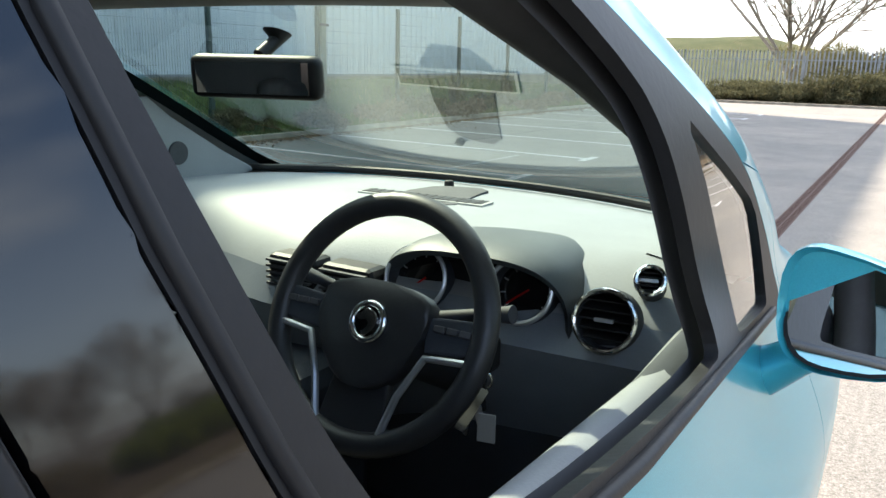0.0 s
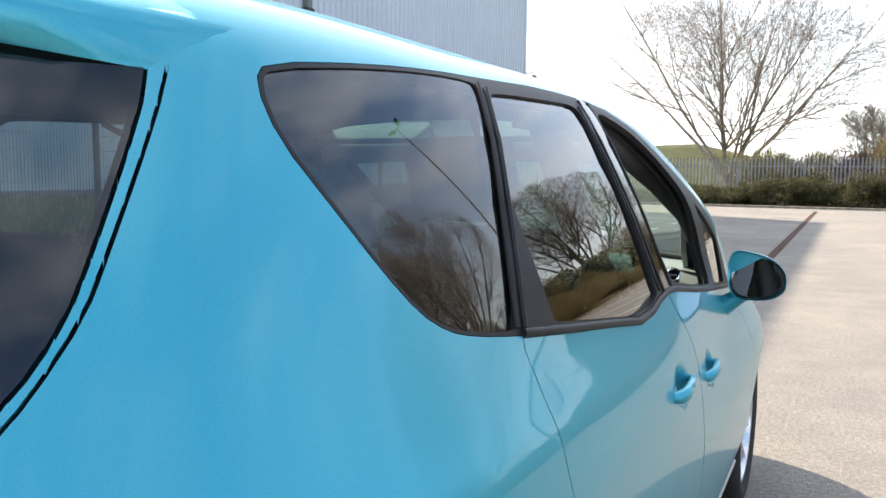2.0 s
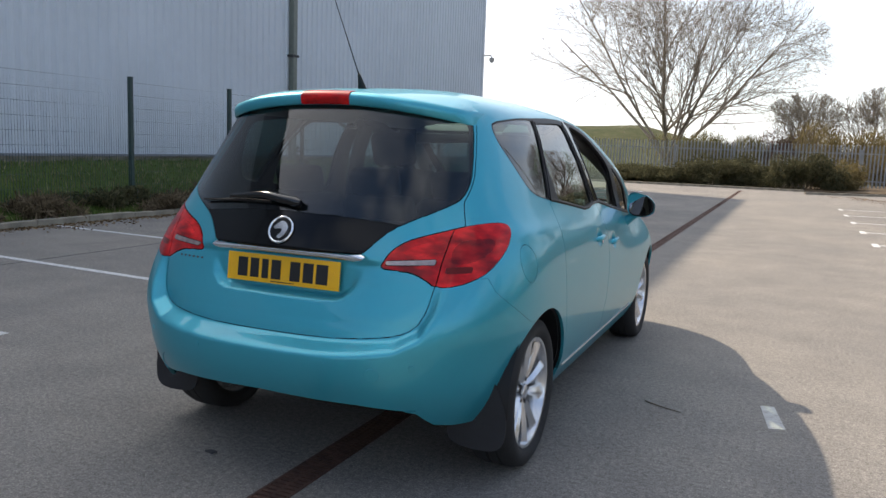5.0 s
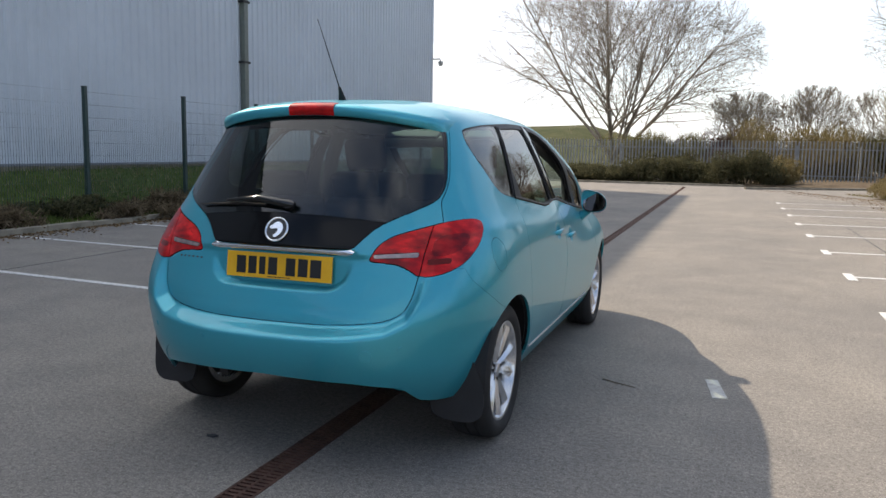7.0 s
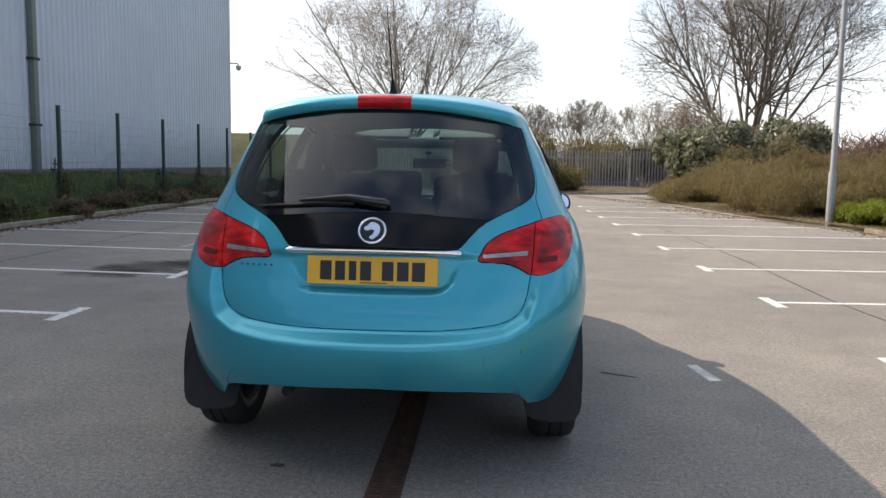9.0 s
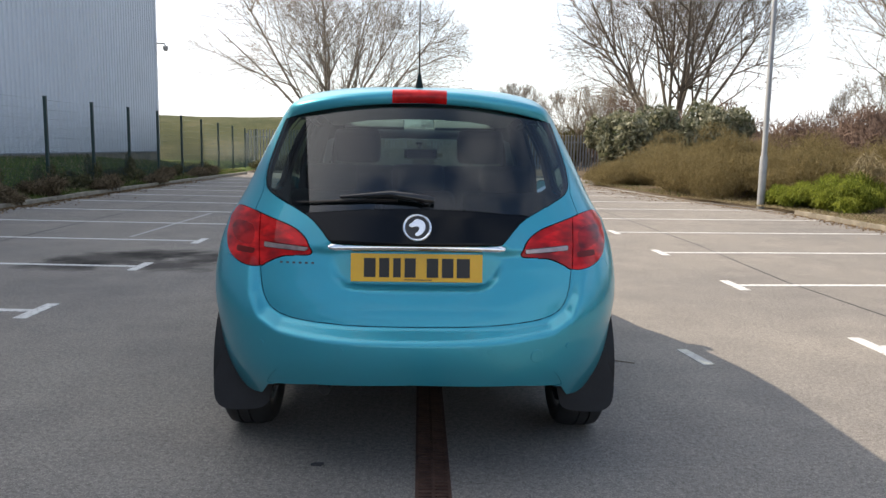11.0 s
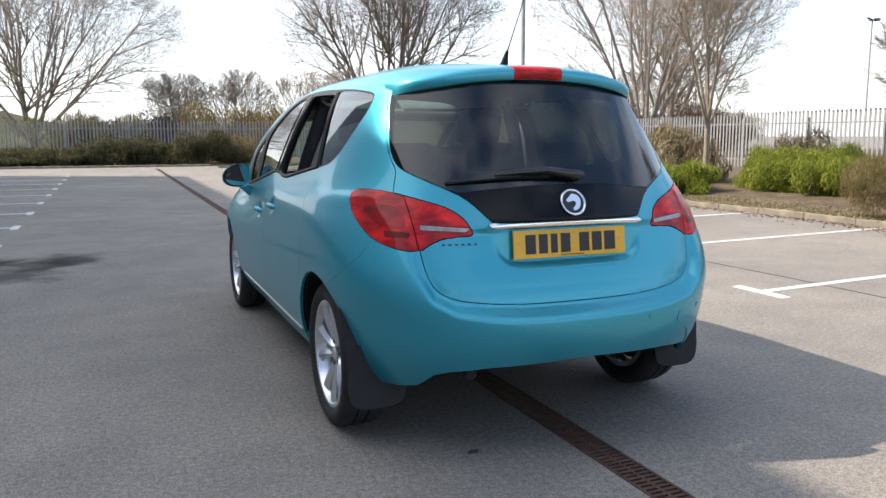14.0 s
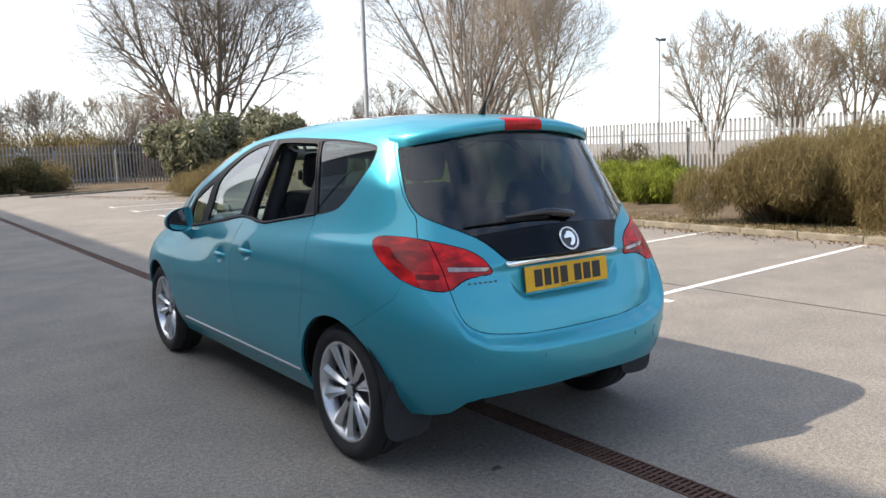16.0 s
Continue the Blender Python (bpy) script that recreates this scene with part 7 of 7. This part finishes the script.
def on_bed(rng, n):
    y = -5 + 32 * rng.random(n)
    x = np.array([bed_edge_x(b) for b in y]) + 0.1 + 4.0 * rng.random(n) ** 2
    return np.stack([x, y, np.full(n, 0.06)], 1)


tagged(tufts("bed_grass", on_bed, 3500, GRASS, 8, "weeds at the edge of the bed", 0.09), category="grass")
tagged(tufts("bed_straw", on_bed, 16000, STRAW, 9, "dry grass at the edge of the bed", 0.06), category="grass")
for k, y in enumerate(np.arange(4.0, 31, 1.5)):
    shrub("weed_clump", (-8.25 - 0.22 * (k % 3), float(y) + 0.4 * math.sin(k), bank_height(-8.4, float(y)) - 0.03), (0.42 + 0.12 * (k % 2), 0.85, 0.26 + 0.10 * (k % 3)), 2200, 0.035, (BRAMBLE, BRAMBLE, IVY)[k % 3], 500 + k, "tangled dry brambles and weeds along the kerb", "weeds", 3.2 if k % 3 < 2 else 1.6, 0.2, 26, 7)
for k, y in enumerate((13.2, 15.81, 18.42, 21.03)):
    shrub("climbing_weed", (-8.72, y - 0.05, bank_height(-8.72, y)), (0.30, 0.34, 0.75 + 0.12 * (k % 2)), 700, 0.03, IVY, 540 + k, "weeds climbing round a fence post", "weeds", 1.6, 0.5, 12, 6)

# brown litter along the left-hand kerb
rng = np.random.default_rng(78)
n = 7000
ly = 2 + 30 * rng.random(n)
lx = -7.93 + rng.exponential(0.16, n) * (0.6 + 0.5 * np.sin(ly * 1.3) ** 2)
v, f = leaf_cloud(np.stack([lx, ly, np.full(n, 0.008)], 1), 0.026, rng)
v[:, 2] = np.clip(v[:, 2], 0.002, 0.03)
tagged(big_mesh("leaf_litter", v, f, LITTER, None, "dry brown litter blown along the kerb below the bank", "stuff"), category="leaves")
# leaf litter along the right-hand kerb and the far bays
rng = np.random.default_rng(77)
n = 5000
ly = -6 + 36 * rng.random(n)
lx = np.array([bed_edge_x(b) for b in ly]) - 0.18 - rng.exponential(0.16, n) - np.where(ly > 17, rng.random(n) ** 3 * 1.2, 0)
v, f = leaf_cloud(np.stack([lx, ly, np.full(n, 0.008)], 1), 0.022, rng)
v[:, 2] = np.clip(v[:, 2], 0.002, 0.02)
tagged(big_mesh("leaf_litter", v, f, LITTER, None, "dry brown leaf litter swept against the kerb", "stuff"), category="leaves")
# straw and dead twigs strewn over the bed and its kerb
rng = np.random.default_rng(79)
n = 16000
ly = -4 + 22 * rng.random(n)
lx = np.array([bed_edge_x(b) for b in ly]) - 0.10 + rng.exponential(0.75, n)
v, f = leaf_cloud(np.stack([lx, ly, np.where(lx - np.array([bed_edge_x(b) for b in ly]) < 0.06, 0.094, 0.085)], 1), 0.03, rng, 2.4)
v[:, 2] = 0.09 + (v[:, 2] - 0.09) * 0.35
tagged(big_mesh("straw_litter", v, f, STRAW, None, "pale straw and dead twigs strewn over the bed", "stuff"), category="litter")
# ---- fences, columns, camera on the wall ----
def mesh_fence():
    fx, y0, pitch, n = -8.75, 13.2 - 2.61 * 8, 2.61, 19
    f = thing("mesh_fence", "dark green welded mesh fence on posts along the bank", "fence", at=(fx, 0, 0))
    off = Matrix.Translation((-fx, 0, 0))
    for k in range(n):
        y = y0 + k * pitch
        g = bank_height(fx, y)
        top = 2.32 - 0.25 * min(1, max(0, (y - 24) / 12))
        p = part("post", box_bm((fx - 0.035, y - 0.035, g - 0.1), (fx + 0.035, y + 0.035, top), bevel=0.006), FENCE_GREEN, f)
        p.matrix_parent_inverse = off
        c = part("post_cap", box_bm((fx - 0.04, y - 0.04, top), (fx + 0.04, y + 0.04, top + 0.02), bevel=0.006), FENCE_GREEN, p)
        if k == n - 1:
            break
        g2, top2 = bank_height(fx, y + pitch), 2.32 - 0.25 * min(1, max(0, (y + pitch - 24) / 12))
        lo, hi = max(g, g2) + 0.06, min(top, top2) - 0.06
        segs = [(fx + 0.03, yy, lo, fx + 0.03, yy, hi, 0.006, 0.006) for yy in np.arange(y + 0.05, y + pitch - 0.02, 0.05)]
        segs += [(fx + 0.03, y, z, fx + 0.03, y + pitch, z, 0.0035, 0.0035) for z in np.linspace(lo + 0.02, hi - 0.02, 10)]
        v, q = rods(segs, 3)
        m = big_mesh("mesh_panel", v, q, FENCE_GREEN, f)
        m.matrix_parent_inverse = off


mesh_fence()


def palisade(a, b, height, base, label, seed):
    """Steel pales with split tops on two rails."""
    rng = np.random.default_rng(seed)
    a, b = np.array(a, float), np.array(b, float)
    d = b - a
    length = np.linalg.norm(d)
    d /= length
    out = np.array((-d[1], d[0]))
    f = thing("palisade_fence", label, "fence", at=(a[0], a[1], 0))
    off = Matrix.Translation((-a[0], -a[1], 0))
    ang = math.degrees(math.atan2(d[1], d[0]))
    n = int(length / 2.75)
    bays = pose(a[0], a[1], 0, 0, 0, ang)
    for k in range(n + 1):
        p = part("post", box_bm((k * 2.75 - 0.04, 0.03, 0.0), (k * 2.75 + 0.04, 0.13, base + height - 0.2), bays), GALV, f)
        p.matrix_parent_inverse = off
    for z in (base + 0.35, base + height - 0.4):
        r = part("rail", box_bm((0, 0.0, z), (length, 0.035, z + 0.045), bays), GALV, f)
        r.matrix_parent_inverse = off
    v, q = [], []
    m = np.array(bays)
    for i in range(int(length / 0.158)):
        x = 0.08 + 0.158 * i + rng.normal(0, 0.004)
        h = base + height + rng.normal(0, 0.01)
        lean = rng.normal(0, 0.006)
        pts = []
        for y, zz in ((-0.022, 0.0), (-0.004, 0.0)):
            pts += [(x - 0.033, y + 0.01, base), (x, y, base), (x + 0.033, y + 0.01, base), (x + 0.033 + lean, y + 0.01, h - 0.12), (x + 0.030 + lean, y + 0.004, h), (x + 0.012 + lean, y, h - 0.07), (x + lean, y, h + 0.015), (x - 0.012 + lean, y, h - 0.07), (x - 0.030 + lean, y + 0.004, h), (x - 0.033 + lean, y + 0.01, h - 0.12)]
        k = len(v)
        v += pts
        for s in (0, 10):
            q += [(k + s, k + s + 1, k + s + 6, k + s + 9), (k + s + 1, k + s + 2, k + s + 3, k + s + 6), (k + s + 9, k + s + 6, k + s + 7, k + s + 8), (k + s + 3, k + s + 4, k + s + 5, k + s + 6)]
    v = np.array(v)
    v = v @ m[:3, :3].T + m[:3, 3]
    g = big_mesh("paling", v, q, GALV, f, "galvanised steel paling", "stuff")
    g.matrix_parent_inverse = off


palisade((-9.0, 38.2), (18.0, 38.2), 2.0, 0.05, "galvanised steel palisade fence across the end of the car park", 3)
palisade((18.6, 38.0), (19.2, -42.0), 1.95, 0.10, "galvanised steel palisade fence beyond the planted bed", 4)


def column(at, height, label, heads, seed=0):
    c = thing("lamp_column", label, "lamp post", at=at)
    part("pole", lathe_bm([(-0.05, 0.085), (1.2, 0.085), (1.25, 0.062), (height, 0.045), (height, 0.0)], 16, "Z"), GALV, c, "", True, 40)
    part("bracket", tube_bm([(-0.38, 0, height - 0.02), (0.38, 0, height - 0.02)], 0.025, 8), GALV, c)
    for x, turn in heads:
        h = part("floodlight", box_bm((-0.19, -0.13, -0.05), (0.19, 0.13, 0.05), pose(x, -0.08, height + 0.06, 32, 0, turn), 0.02), DARK_METAL, c, "dark floodlight")
        part("lamp_glass", box_bm((-0.16, -0.10, -0.056), (0.16, 0.10, -0.051), pose(x, -0.08, height + 0.06, 32, 0, turn)), LENS_CLEAR, h)
    return c


column((8.05, 15.2, 0.0), 10.4, "tall grey steel lamp column with two floodlights in the bed", ((-0.36, 60), (0.36, -30)))
column((42.0, 32.5, 0.0), 8.3, "distant grey lamp column with floodlights", ((-0.3, 20), (0.3, -60)))

cctv = thing("wall_camera", "small white security camera on a bracket at the warehouse corner", "camera", at=(-10.9, 30.4, 5.3))
part("bracket", tube_bm([(-0.02, -0.06, 0.05), (0.30, 0.0, 0.06), (0.34, 0.0, -0.06)], 0.03, 8), GALV, cctv)
part("camera_dome", lathe_bm([(0.0, 0.11), (-0.10, 0.11), (-0.18, 0.08), (-0.21, 0.0)], 18, "Z", False, pose(0.34, 0, -0.05)), LINING_PALE, cctv, "", True)
